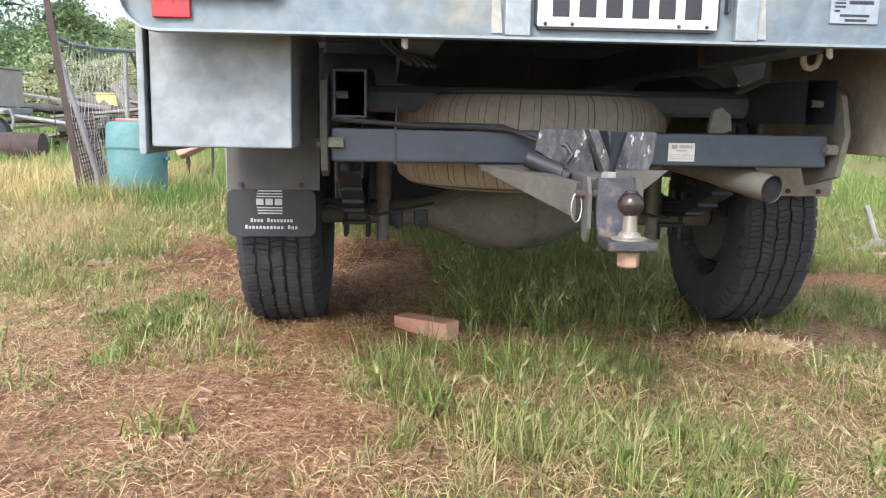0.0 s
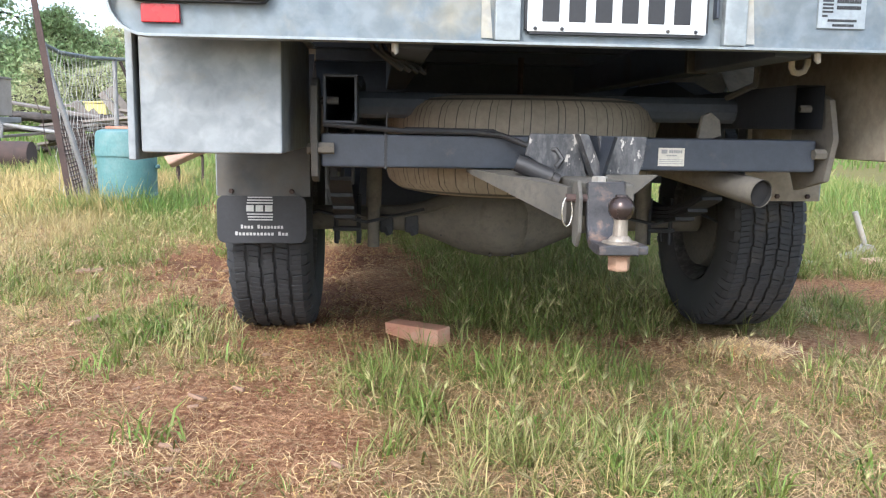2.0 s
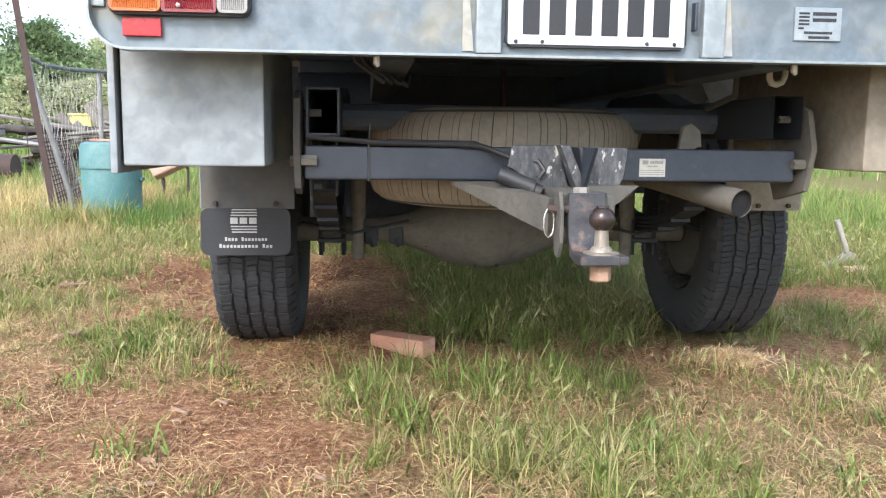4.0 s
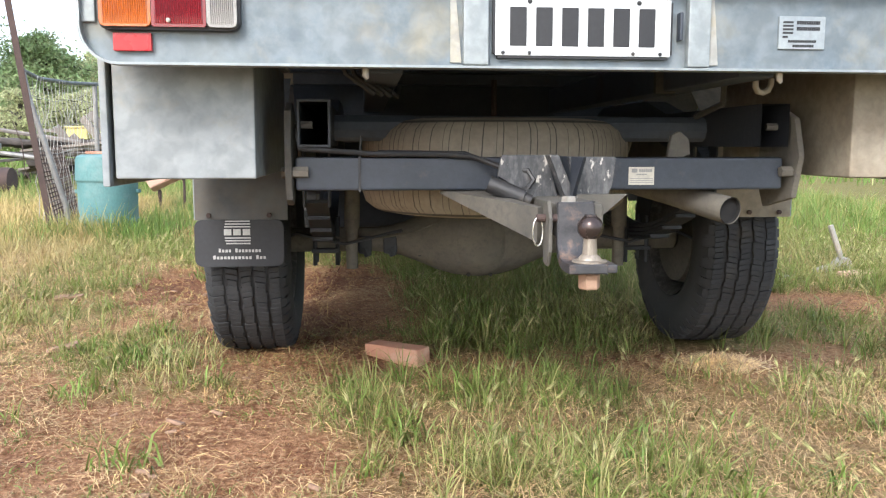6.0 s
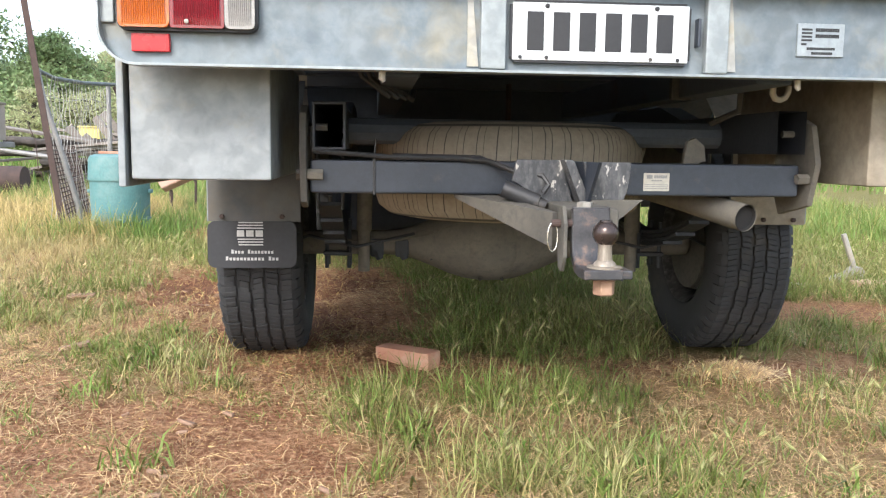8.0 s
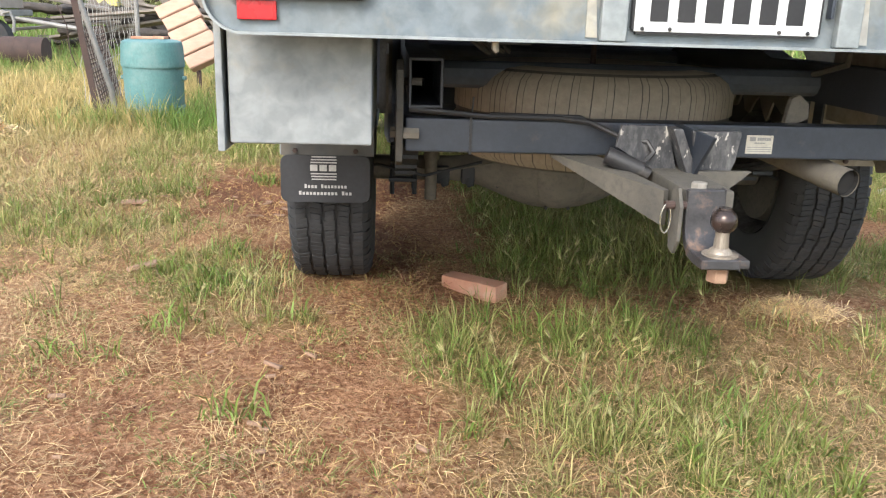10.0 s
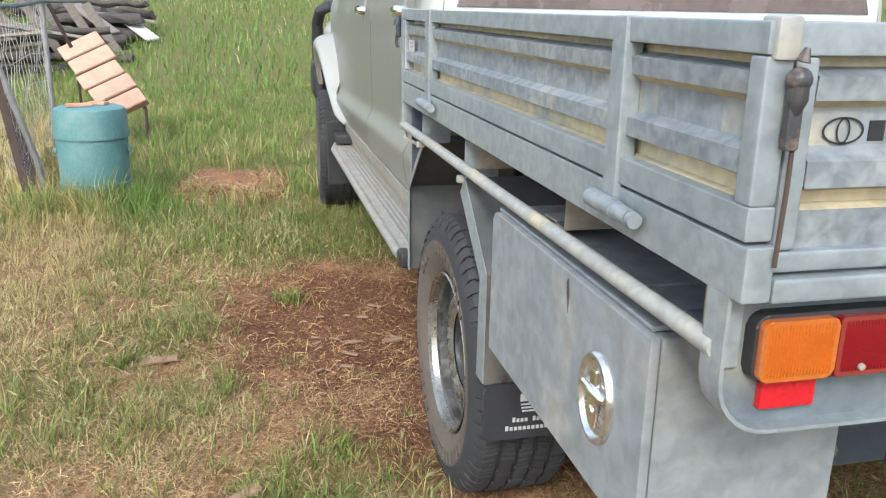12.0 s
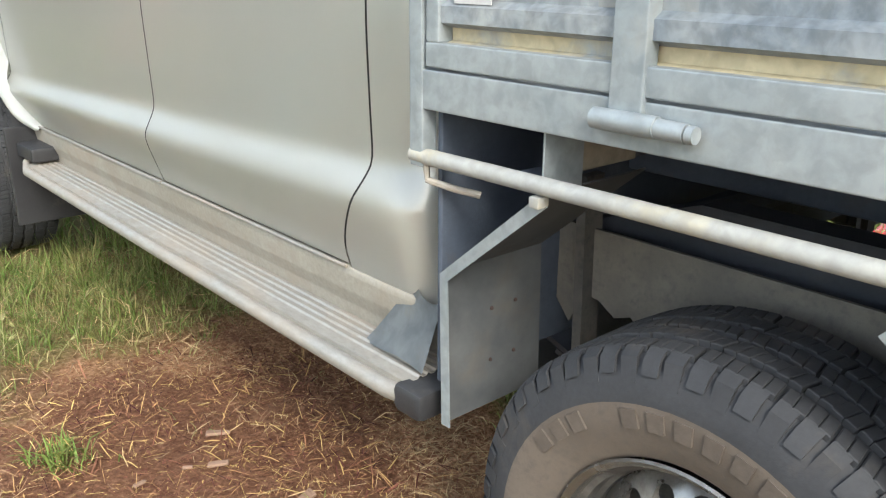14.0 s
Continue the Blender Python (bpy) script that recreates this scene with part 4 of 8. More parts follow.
def build_spare():
    c = Vector((-0.05, 0.8, 0.665))
    w = new("spare_wheel")
    w.parent = truck
    tagged(w, "dusty spare wheel slung flat under the tray")
    W, R = 0.128, 0.385
    prof = [(-0.1, 0.21), (-0.124, 0.25), (-0.132, 0.3), (-0.124, 0.345), (-0.102, R - 0.012), (-0.07, R - 0.003), (0.07, R - 0.003), (0.102, R - 0.012), (0.124, 0.345), (0.132, 0.3), (0.124, 0.25), (0.1, 0.21)]
    bm = B()
    revolve(bm, prof, c, "z", 80, [1 if 3 <= k <= 7 else 0 for k in range(len(prof) - 1)])
    tyre = part("tyre", bm, [RUBBER_SPARE, DUSTY_DARK], w, "tan dust-covered tyre")
    # shoulder ribs with sipes between
    n = 140
    bm = B()
    for sz in (-1, 1):
        for k in range(n):
            a0 = 2 * math.pi * k / n
            da = 2 * math.pi / n * (1.0 if math.sin(k * 2.399) > 0.45 else 0.88 + 0.05 * math.sin(k * 1.7))
            vs = []
            for z, r in ((0.012, R + 0.002), (0.062, R + 0.002), (0.072, R + 0.001), (0.1, R - 0.008), (0.118, R - 0.03)):
                for a in (a0, a0 + da):
                    sk = 0.12 * (z - 0.06) * sz
                    vs.append(bm.verts.new(c + Vector((r * math.cos(a + sk), r * math.sin(a + sk), sz * z))))
            for i in range(4):
                bm.faces.new((vs[2 * i], vs[2 * i + 1], vs[2 * i + 3], vs[2 * i + 2]))
    tagged(part("tread", bm, RUBBER_SPARE, w), kind="stuff")
    bm = B()
    revolve(bm, [(-0.1, 0.21), (-0.09, 0.19), (-0.03, 0.18), (-0.02, 0.06), (-0.02, 0.001)], c, "z", 40)
    part("rim", bm, DUSTY, w)
    bm = B()
    tube(bm, [c + Vector((0, 0, -0.02)), c + Vector((0, 0, 0.25))], 0.008, 8)
    part("winch_chain", bm, RUST, w)


def build_chassis():
    for s in (-1, 1):
        bm = B()
        x0, x1, z0, z1, t = 0.509, 0.578, 0.722, 0.823, 0.005
        path = [(0.27, 0), (0.9, 0), (1.1, 0.05), (1.6, 0.05), (1.95, -0.07), (4.9, -0.07)]
        for (ya, da), (yb, db) in zip(path, path[1:]):
            outer_a = [(s * x0, ya, z0 + da), (s * x1, ya, z0 + da), (s * x1, ya, z1 + da), (s * x0, ya, z1 + da)]
            outer_b = [(s * x0, yb, z0 + db), (s * x1, yb, z0 + db), (s * x1, yb, z1 + db), (s * x0, yb, z1 + db)]
            va, vb = [bm.verts.new(p) for p in outer_a], [bm.verts.new(p) for p in outer_b]
            for k in range(4):
                bm.faces.new((va[k], va[(k + 1) % 4], vb[(k + 1) % 4], vb[k]))
        # open, folded end
        for a in (x0, x1) if s < 0 else ():
            box(bm, s * (a - 0.003), s * (a + 0.003), 0.262, 0.3, z0 - 0.003, z1 + 0.003, 0.001, 1)
        for a in (z0, z1) if s < 0 else ():
            box(bm, s * x0, s * x1, 0.262, 0.3, a - 0.003, a + 0.003, 0.001, 1)
        part("chassis_rail", bm, UNDER_BLACK, truck, "black box-section chassis rail with an open end")
        for xa, xb, y, z, r in ((0.55, 0.6, 0.33, 0.77, 0.009), (0.585, 0.62, 0.3, 0.66, 0.013), (0.557, 0.592, 0.262, 0.663, 0.013)):
            bm = B()
            tube(bm, [(s * xa, y, z), (s * xb, y, z)], r, 6)
            part("bolt", bm, DUSTY, truck)
        # leaf spring pack and shackle
        for k in range(4):
            L = 0.62 - 0.11 * k
            n = 14
            bm = B()
            p = [(AXLE_R + L * (2 * i / n - 1), 0.43 - 0.014 * k + 0.13 * (L * (2 * i / n - 1)) ** 2 / 0.62 ** 2) for i in range(n + 1)]
            sheet(bm, p, "x", s * 0.6, s * 0.535, 0.011)
            part("spring_leaf", bm, UNDER_BLACK, truck)
        bm = B()
        box(bm, s * 0.62, s * 0.52, AXLE_R - 0.06, AXLE_R + 0.06, 0.345, 0.36, 0.004)
        for dy in (-0.045, 0.045):
            for dx in (0.528, 0.607):
                tube(bm, [(s * dx, AXLE_R + dy, 0.30), (s * dx, AXLE_R + dy, 0.47)], 0.008, 8)
        part("u_bolt", bm, UNDER_BLACK, truck)
        bm = B()
        for dx in (0.53, 0.6):
            box(bm, s * (dx - 0.004), s * (dx + 0.004), 0.72, 0.77, 0.55, 0.75, 0.003)
        part("shackle", bm, UNDER_BLACK, truck)
        bm = B()
        tube(bm, [(s * 0.475, 1.25, 0.3), (s * 0.475, 1.245, 0.44)], 0.021, 12)
        tube(bm, [(s * 0.475, 1.245, 0.44), (s * 0.47, 1.23, 0.66)], 0.027, 12)
        part("shock_absorber", bm, DUSTY, truck, "dusty shock absorber")
        bm = B()
        tube(bm, [(s * 0.73, 1.2, 0.4), (s * 0.66, 1.18, 0.43), (s * 0.5, 1.2, 0.39), (s * 0.3, 1.26, 0.43)], 0.006, 6)
        part("brake_line", bm, UNDER_BLACK, truck)
    for y in (0.62, 1.75, 2.6, 3.5):
        bm = B()
        tube(bm, [(-0.51, y, 0.77), (0.51, y, 0.77)], 0.035, 10)
        part("cross_tube", bm, CHASSIS, truck)
    bm = B()
    revolve(bm, [(-0.72, 0.043), (-0.4, 0.044), (-0.35, 0.048), (-0.29, 0.062), (-0.23, 0.086), (-0.17, 0.112), (-0.11, 0.13), (-0.06, 0.137), (-0.02, 0.139), (0.02, 0.137), (0.07, 0.13), (0.13, 0.112), (0.19, 0.086), (0.25, 0.062), (0.31, 0.048), (0.36, 0.044), (0.72, 0.043)], (0, AXLE_R, AXLE_Z - 0.004), "x", 40)
    axle = part("rear_axle", bm, DUSTY, truck, "dusty live rear axle with a rounded differential housing", angle=60)
    bm = B()
    revolve(bm, [(-0.036, 0.001), (-0.034, 0.03), (-0.026, 0.065), (-0.012, 0.09), (0.012, 0.108), (0.02, 0.122), (0.05, 0.124)], (-0.02, AXLE_R - 0.115, AXLE_Z - 0.004), "y", 32)
    part("diff_cover", bm, DUSTY, axle, "domed bolted differential cover", angle=60)
    for k in range(10):
        a = 2 * math.pi * k / 10
        bm = B()
        hexnut(bm, (-0.02 + 0.13 * math.cos(a), AXLE_R - 0.07, AXLE_Z - 0.012 + 0.122 * math.sin(a)), 0.007, -0.012, "y")
        part("cover_bolt", bm, DUSTY_DARK, axle)
    bm = B()
    box(bm, -0.235, -0.18, AXLE_R - 0.055, AXLE_R - 0.045, 0.385, 0.405, 0.002)
    part("tag", bm, RUST_NUT, axle)
    for x in (-0.43, -0.34, -0.24, 0.36):
        bm = B()
        box(bm, x - 0.025, x + 0.025, AXLE_R - 0.062, AXLE_R - 0.03, AXLE_Z - 0.052, AXLE_Z + 0.012, 0.01)
        tube(bm, [(x, AXLE_R - 0.05, AXLE_Z - 0.03), (x + 0.012, AXLE_R - 0.055, AXLE_Z - 0.06)], [0.018, 0.012], 8)
        part("line_clip", bm, UNDER_BLACK, axle)
    bm = B()
    tube(bm, [(-0.62, AXLE_R - 0.09, AXLE_Z + 0.03), (-0.5, AXLE_R - 0.08, AXLE_Z + 0.006), (-0.38, AXLE_R - 0.08, AXLE_Z + 0.008), (-0.26, AXLE_R - 0.09, AXLE_Z + 0.03), (-0.16, AXLE_R - 0.1, AXLE_Z + 0.07)], 0.004, 6)
    part("brake_pipe", bm, DUSTY, axle)
    bm = B()
    tube(bm, [(0, AXLE_R + 0.1, AXLE_Z + 0.03), (0, 3.2, 0.5)], 0.035, 12)
    part("prop_shaft", bm, DUSTY_DARK, truck)
    # gearbox and sump far under the cab, fuel tank beside them
    bm = B()
    box(bm, -0.2, 0.2, 3.0, 4.3, 0.36, 0.7, 0.05)
    part("gearbox", bm, CHASSIS, truck)
    bm = B()
    box(bm, -0.64, -0.06, 2.0, 2.95, 0.36, 0.7, 0.05)
    part("fuel_tank", bm, CHASSIS, truck)
    bm = B()
    tube(bm, [(-0.7, AXLE_F, AXLE_Z), (0.7, AXLE_F, AXLE_Z)], 0.04, 10)
    part("front_axle", bm, CHASSIS, truck)


def build_tow_bar():
    bm = B()
    box(bm, -0.588, 0.57, 0.272, 0.335, 0.62, 0.697, 0.008)
    bar = part("tow_bar", bm, BLACK_STEEL, truck, "black square-section tow bar beam")
    bm = B()
    box(bm, -0.4445, -0.4385, 0.2695, 0.338, 0.617, 0.7, 0.001)
    tube(bm, [(-0.441, 0.27, 0.7), (-0.44, 0.268, 0.72), (-0.438, 0.268, 0.745)], 0.002, 6)
    part("cable_tie", bm, PLASTIC, bar)
    bm = B()
    prism(bm, [(0.23, 0.72), (0.25, 0.80), (0.3, 0.82), (0.36, 0.8), (0.37, 0.64), (0.3, 0.585), (0.26, 0.6)], "x", -0.608, -0.592, 0.003)
    # left plate is coloured darker than the right for its shadow side
    part("end_plate", bm, DUSTY_DARK, bar, "dusty curved end plate")
    bm = B()
    prism(bm, [(0.23, 0.7), (0.26, 0.79), (0.33, 0.815), (0.42, 0.78), (0.44, 0.64), (0.4, 0.57), (0.26, 0.6)], "x", 0.585, 0.6, 0.003)
    part("end_plate", bm, DUSTY, bar, "dusty curved end plate")
    # maker's label
    bm = B()
    box(bm, 0.189, 0.251, 0.2705, 0.2722, 0.632, 0.674, 0)
    lab = part("label", bm, LABEL, bar, "cream printed label")
    bm = B()
    bars(bm, 0.214, 0.246, 0.662, 0.669, 6, 0.2706, 0.0005, 0.85)
    box(bm, 0.196, 0.21, 0.2701, 0.2706, 0.661, 0.67, 0)
    bars(bm, 0.208, 0.234, 0.655, 0.658, 4, 0.2706, 0.0005, 0.85)
    for z in (0.637, 0.6415, 0.646):
        box(bm, 0.192, 0.248, 0.2701, 0.2706, z, z + 0.0016, 0)
    part("print_bar", bm, GREY_INK, lab)
    # converging arms under the beam
    for sx, x0, x1 in ((-1, -0.255, -0.075),):
        bm = B()
        a = [(x0, 0.30), (x0 + 0.1 * -sx, 0.30), (x1, 0.0), (x1 + 0.012 * sx, -0.01)]
        lo = [bm.verts.new((p[0], p[1], 0.612 if i < 2 else (0.53 if sx < 0 else 0.55))) for i, p in enumerate(a)]
        hi = [bm.verts.new((p[0], p[1], 0.62 if i < 2 else 0.6)) for i, p in enumerate(a)]
        bm.faces.new(lo), bm.faces.new(hi[::-1])
        for k in range(4):
            bm.faces.new((lo[k], hi[k], hi[(k + 1) % 4], lo[(k + 1) % 4]))
        part("draw_arm", bm, ARM_DUST, bar, "dusty tapered draw arm")
    bm = B()
    prism(bm, [(0.02, 0.62), (0.135, 0.62), (0.115, 0.605), (0.075, 0.572), (0.04, 0.548), (0.02, 0.54)], "y", 0.1, 0.116, 0.002)
    part("draw_arm", bm, ARM_DUST, bar, "dusty tapered draw arm")
    # receiver tube and side lugs
    bm = B()
    box(bm, -0.062, 0.035, -0.06, 0.3, 0.545, 0.612, 0.008)
    part("receiver", bm, ARM_DUST, bar)
    bm = B()
    prism(bm, [(-0.13, 0.703), (-0.03, 0.703), (0.0, 0.6), (-0.05, 0.597), (-0.08, 0.625), (-0.14, 0.655)], "y", 0.17, 0.182, 0.003)
    part("upper_plate", bm, BLACK_GLOSS, bar, "scraped black steel plate")
    bm = B()
    prism(bm, [(-0.036, 0.704), (-0.014, 0.704), (0.03, 0.6), (0.006, 0.598)], "y", 0.12, 0.17, 0.004)
    part("slanted_flange", bm, BLACK_GLOSS, bar, "scraped slanted steel flange")
    bm = B()
    prism(bm, [(0.005, 0.7), (0.112, 0.7), (0.105, 0.64), (0.09, 0.598), (0.032, 0.598), (0.018, 0.64)], "y", 0.12, 0.132, 0.003)
    part("upper_plate", bm, BLACK_GLOSS, bar, "scraped black steel plate")
    bm = B()
    prism(bm, [(0.02, 0.7), (0.12, 0.7), (0.25, 0.7), (0.25, 0.6), (0.12, 0.6)], "x", 0.012, 0.02, 0.002)
    part("web_plate", bm, BLACK_STEEL, bar)
    bm = B()
    tube(bm, [(-0.16, 0.165, 0.64), (-0.085, 0.15, 0.61)], 0.019, 12)
    tube(bm, [(-0.085, 0.15, 0.61), (-0.07, 0.148, 0.603)], 0.014, 12)
    plug = part("trailer_socket", bm, PLASTIC, bar, "black trailer plug socket")
    bm = B()
    tube(bm, [(-0.58, 0.268, 0.716), (-0.4, 0.262, 0.704), (-0.25, 0.262, 0.703), (-0.18, 0.255, 0.697), (-0.12, 0.2, 0.672), (-0.072, 0.168, 0.668), (-0.062, 0.155, 0.648), (-0.075, 0.155, 0.632)], 0.006, 8)
    tube(bm, [(-0.4, 0.268, 0.708), (-0.2, 0.266, 0.706), (-0.14, 0.25, 0.68)], 0.005, 8)
    part("trailer_cable", bm, PLASTIC, bar, "black trailer wiring cable")
    bm = B()
    prism(bm, [(-0.09, 0.585), (-0.07, 0.618), (-0.04, 0.61), (-0.03, 0.56), (-0.045, 0.495), (-0.07, 0.49), (-0.09, 0.52)], "x", -0.082, -0.074, 0.002)
    part("chain_lug", bm, ARM_DUST, bar, "dusty safety-chain lug")
    bm = B()
    tube(bm, [(-0.1, -0.06, 0.583), (-0.06, -0.06, 0.583)], 0.008, 10)
    pin = part("hitch_pin", bm, RUST, bar, "rusty hitch pin with a wire clip")
    bm = B()
    loop = [(-0.097 + 0.01 * math.sin(2 * math.pi * k / 14), -0.062, 0.557 + 0.028 * math.cos(2 * math.pi * k / 14)) for k in range(15)]
    tube(bm, loop, 0.0017, 6)
    part("wire_clip", bm, STAINLESS, pin, "bright wire clip")
    bm = B()
    hexnut(bm, (-0.03, -0.04, 0.612), 0.016, 0.012, "z")
    part("receiver_bolt", bm, ZINC, bar)
    # drop tongue and ball
    bm = B()
    x0, x1 = -0.06, 0.012
    arc = [(-0.168, 0.506), (-0.12, 0.505), (-0.098, 0.508), (-0.082, 0.518), (-0.072, 0.535), (-0.068, 0.565), (-0.068, 0.614)]
    sheet(bm, arc, "x", x0, x1, -0.018)
    box(bm, x1 - 0.004, x1 + 0.02, -0.166, -0.09, 0.489, 0.5055, 0.003)
    box(bm, x0 + 0.006, x1 - 0.006, -0.055, 0.05, 0.56, 0.606, 0.004)
    bmesh.ops.bevel(bm, geom=[e for e in bm.edges if e.calc_face_angle(0) > 1.2], offset=0.002, segments=2, affect="EDGES")
    tongue = part("drop_tongue", bm, TONGUE, bar, "worn cranked steel tow tongue")
    c = (-0.0125, -0.132, 0.571)
    bm = B()
    ball(bm, c, 0.0245, 24)
    tube(bm, [(c[0], c[1], 0.592), (c[0], c[1], 0.5955)], [0.012, 0.0115], 16)
    part("tow_ball", bm, BALL, tongue, "dark greasy tow ball")
    bm = B()
    revolve(bm, [(0.506, 0.033), (0.509, 0.033), (0.511, 0.022), (0.516, 0.02), (0.521, 0.014), (0.546, 0.0125), (0.553, 0.014)], (c[0], c[1], 0), "z", 24)
    part("ball_shank", bm, SHANK, tongue, "cream-stained ball shank and washer")
    bm = B()
    revolve(bm, [(0.487, 0.021), (0.483, 0.024), (0.4815, 0.0205), (0.458, 0.0205), (0.455, 0.018), (0.455, 0.001)], (c[0], c[1], 0), "z", 6)
    part("ball_nut", bm, RUST_NUT, tongue, "rust-coloured hexagon nut")


def build_exhaust():
    bm = B()
    p = [(0.02, 2.2, 0.55), (0.12, 1.65, 0.6), (0.22, 1.1, 0.64), (0.3, 0.65, 0.63), (0.36, 0.45, 0.605), (0.415, 0.3, 0.578), (0.433, 0.25, 0.571)]
    pts = [Vector(q) for q in p]
    tube(bm, pts, 0.033, 20, cap=False)
    ex = part("exhaust_pipe", bm, DUSTY, truck, "dusty exhaust tail pipe")
    bm = B()
    d = (pts[-1] - pts[-2]).normalized()
    tube(bm, [pts[-4], pts[-3], pts[-2], pts[-1] - d * 0.001], 0.0305, 20, cap=False)
    tube(bm, [pts[-4] , pts[-4] + Vector((0.002, -0.006, 0))], 0.0305, 20)
    # near-black disc close to the mouth stands in for the dark inside the pipe
    q = pts[-1] - d * 0.012
    tube(bm, [q, q - d * 0.004], 0.0322, 20)
    part("sooty_shaded_bore", bm, SOOT, ex)
    bm = B()
    tube(bm, [(0.3, 0.7, 0.64), (0.33, 0.7, 0.74), (0.38, 0.7, 0.8)], 0.007, 8)
    part("pipe_hanger", bm, DUSTY, ex)
    bm = B()
    prism(bm, [(0.315, 0.69), (0.345, 0.69), (0.35, 0.7), (0.375, 0.7), (0.37, 0.74), (0.345, 0.76), (0.325, 0.75)], "y", 0.36, 0.38, 0.004)
    part("rubber_mount", bm, DUSTY, ex, "dusty rubber exhaust mount")


def body_line(z):
    """Half-width of the cab's side at height z, before its folds are eased."""
    P = ((0.56, 0.812), (0.66, 0.864), (0.72, 0.884), (0.77, 0.9), (0.795, 0.906), (0.81, 0.907), (0.824, 0.903), (0.872, 0.878), (0.886, 0.8735), (0.91, 0.8725), (1.0, 0.876), (1.15, 0.881), (1.3, 0.878), (1.38, 0.868), (1.43, 0.855), (1.46, 0.84), (1.6, 0.775), (1.78, 0.67))
    for (a, xa), (b, xb_) in zip(P, P[1:]):
        if z <= b:
            return xa + (xb_ - xa) * max(0.0, (z - a) / (b - a))
    return P[-1][1]


@functools.lru_cache(maxsize=None)
def body_x(z):
    """Half-width of the cab's side at height z, with eased folds."""
    w = 0.012 if z < 0.92 else min(0.07, 0.012 + 0.5 * (z - 0.92))
    k = [math.exp(-2.0 * (i / 6) ** 2) for i in range(-6, 7)]
    return sum(q * body_line(z + w * i / 6) for q, i in zip(k, range(-6, 7))) / sum(k)


def crease_shift(y, z):
    """The pressed crease climbs gently towards the tail; its lift fades out above and below."""
    w = max(0.0, 1 - abs(z - 0.86) / 0.2)
    return (0.018 - 0.028 * (y - 2.12)) * w * w * (3 - 2 * w)


def door_edge(z):
    """How far the rear door's hind edge curls forward below the crease."""
    t = max(0.0, min(1.0, (0.9 - z) / 0.22))
    return 0.092 * t * t * (3 - 2 * t)


BELT = lambda y: 1.455 - 0.03 * (y - 2.6)


def side_panel(name, s, y0, y1, lo, hi, nu=10, nv=34, mat=None, parent=None, label="", taper=None, cup=None, hind=None, fore=None):
    """A pressed panel that follows the cab side between two heights, with an optional finger cup at (y, z)."""
    us, vs = set(np.linspace(0, 1, nu + 1)), set(np.linspace(0, 1, nv + 1))
    if cup:
        us = {u for u in us if abs(y0 + (y1 - y0) * u - cup[0]) > 0.06} | set((np.linspace(cup[0] - 0.05, cup[0] + 0.05, 15) - y0) / (y1 - y0))
        z0c, z1c = lo(cup[0]), hi(cup[0])
        vs = {v for v in vs if abs(z0c + (z1c - z0c) * v - cup[1]) > 0.075} | set((np.linspace(cup[1] - 0.07, cup[1] + 0.07, 17) - z0c) / (z1c - z0c))
    us, vs = sorted({round(float(u), 3) for u in us if 0 <= u <= 1}), sorted({round(float(v), 3) for v in vs if 0 <= v <= 1})
    bm = B()
    rows = []
    for u in us:
        y = y0 + (y1 - y0) * u
        row = []
        for v in vs:
            z = lo(y) + (hi(y) - lo(y)) * v
            if hind:
                y = y0 + (y1 - y0) * u + hind(z) * (1 - u)
            if fore:
                y = y0 + (y1 - y0) * u + fore(z) * u
            x = body_x(z - crease_shift(y, z)) - (taper(y) if taper else 0.0)
            if cup:
                d = ((y - cup[0]) / 0.042) ** 2 + ((z - cup[1]) / 0.062) ** 2
                x -= 0.045 * max(0.0, 1 - d) ** 0.6
            row.append(bm.verts.new((s * x, y, z)))
        rows.append(row)
    for a, b in zip(rows, rows[1:]):
        for k in range(len(vs) - 1):
            bm.faces.new((a[k], b[k], b[k + 1], a[k + 1]))
    bmesh.ops.solidify(bm, geom=bm.faces[:], thickness=0.012)
    return part(name, bm, mat or PAINT, parent or truck, label, angle=50)


def corner_round(y):
    """The cab's side turns in towards its back wall."""
    t = max(0.0, min(1.0, (2.04 - y) / 0.083))
    return 0.07 * (1 - math.sqrt(1 - 0.98 * t * t))


def front_taper(y):
    return 0.0 if y < 4.4 else 0.06 * ((y - 4.4) / 1.1) ** 2


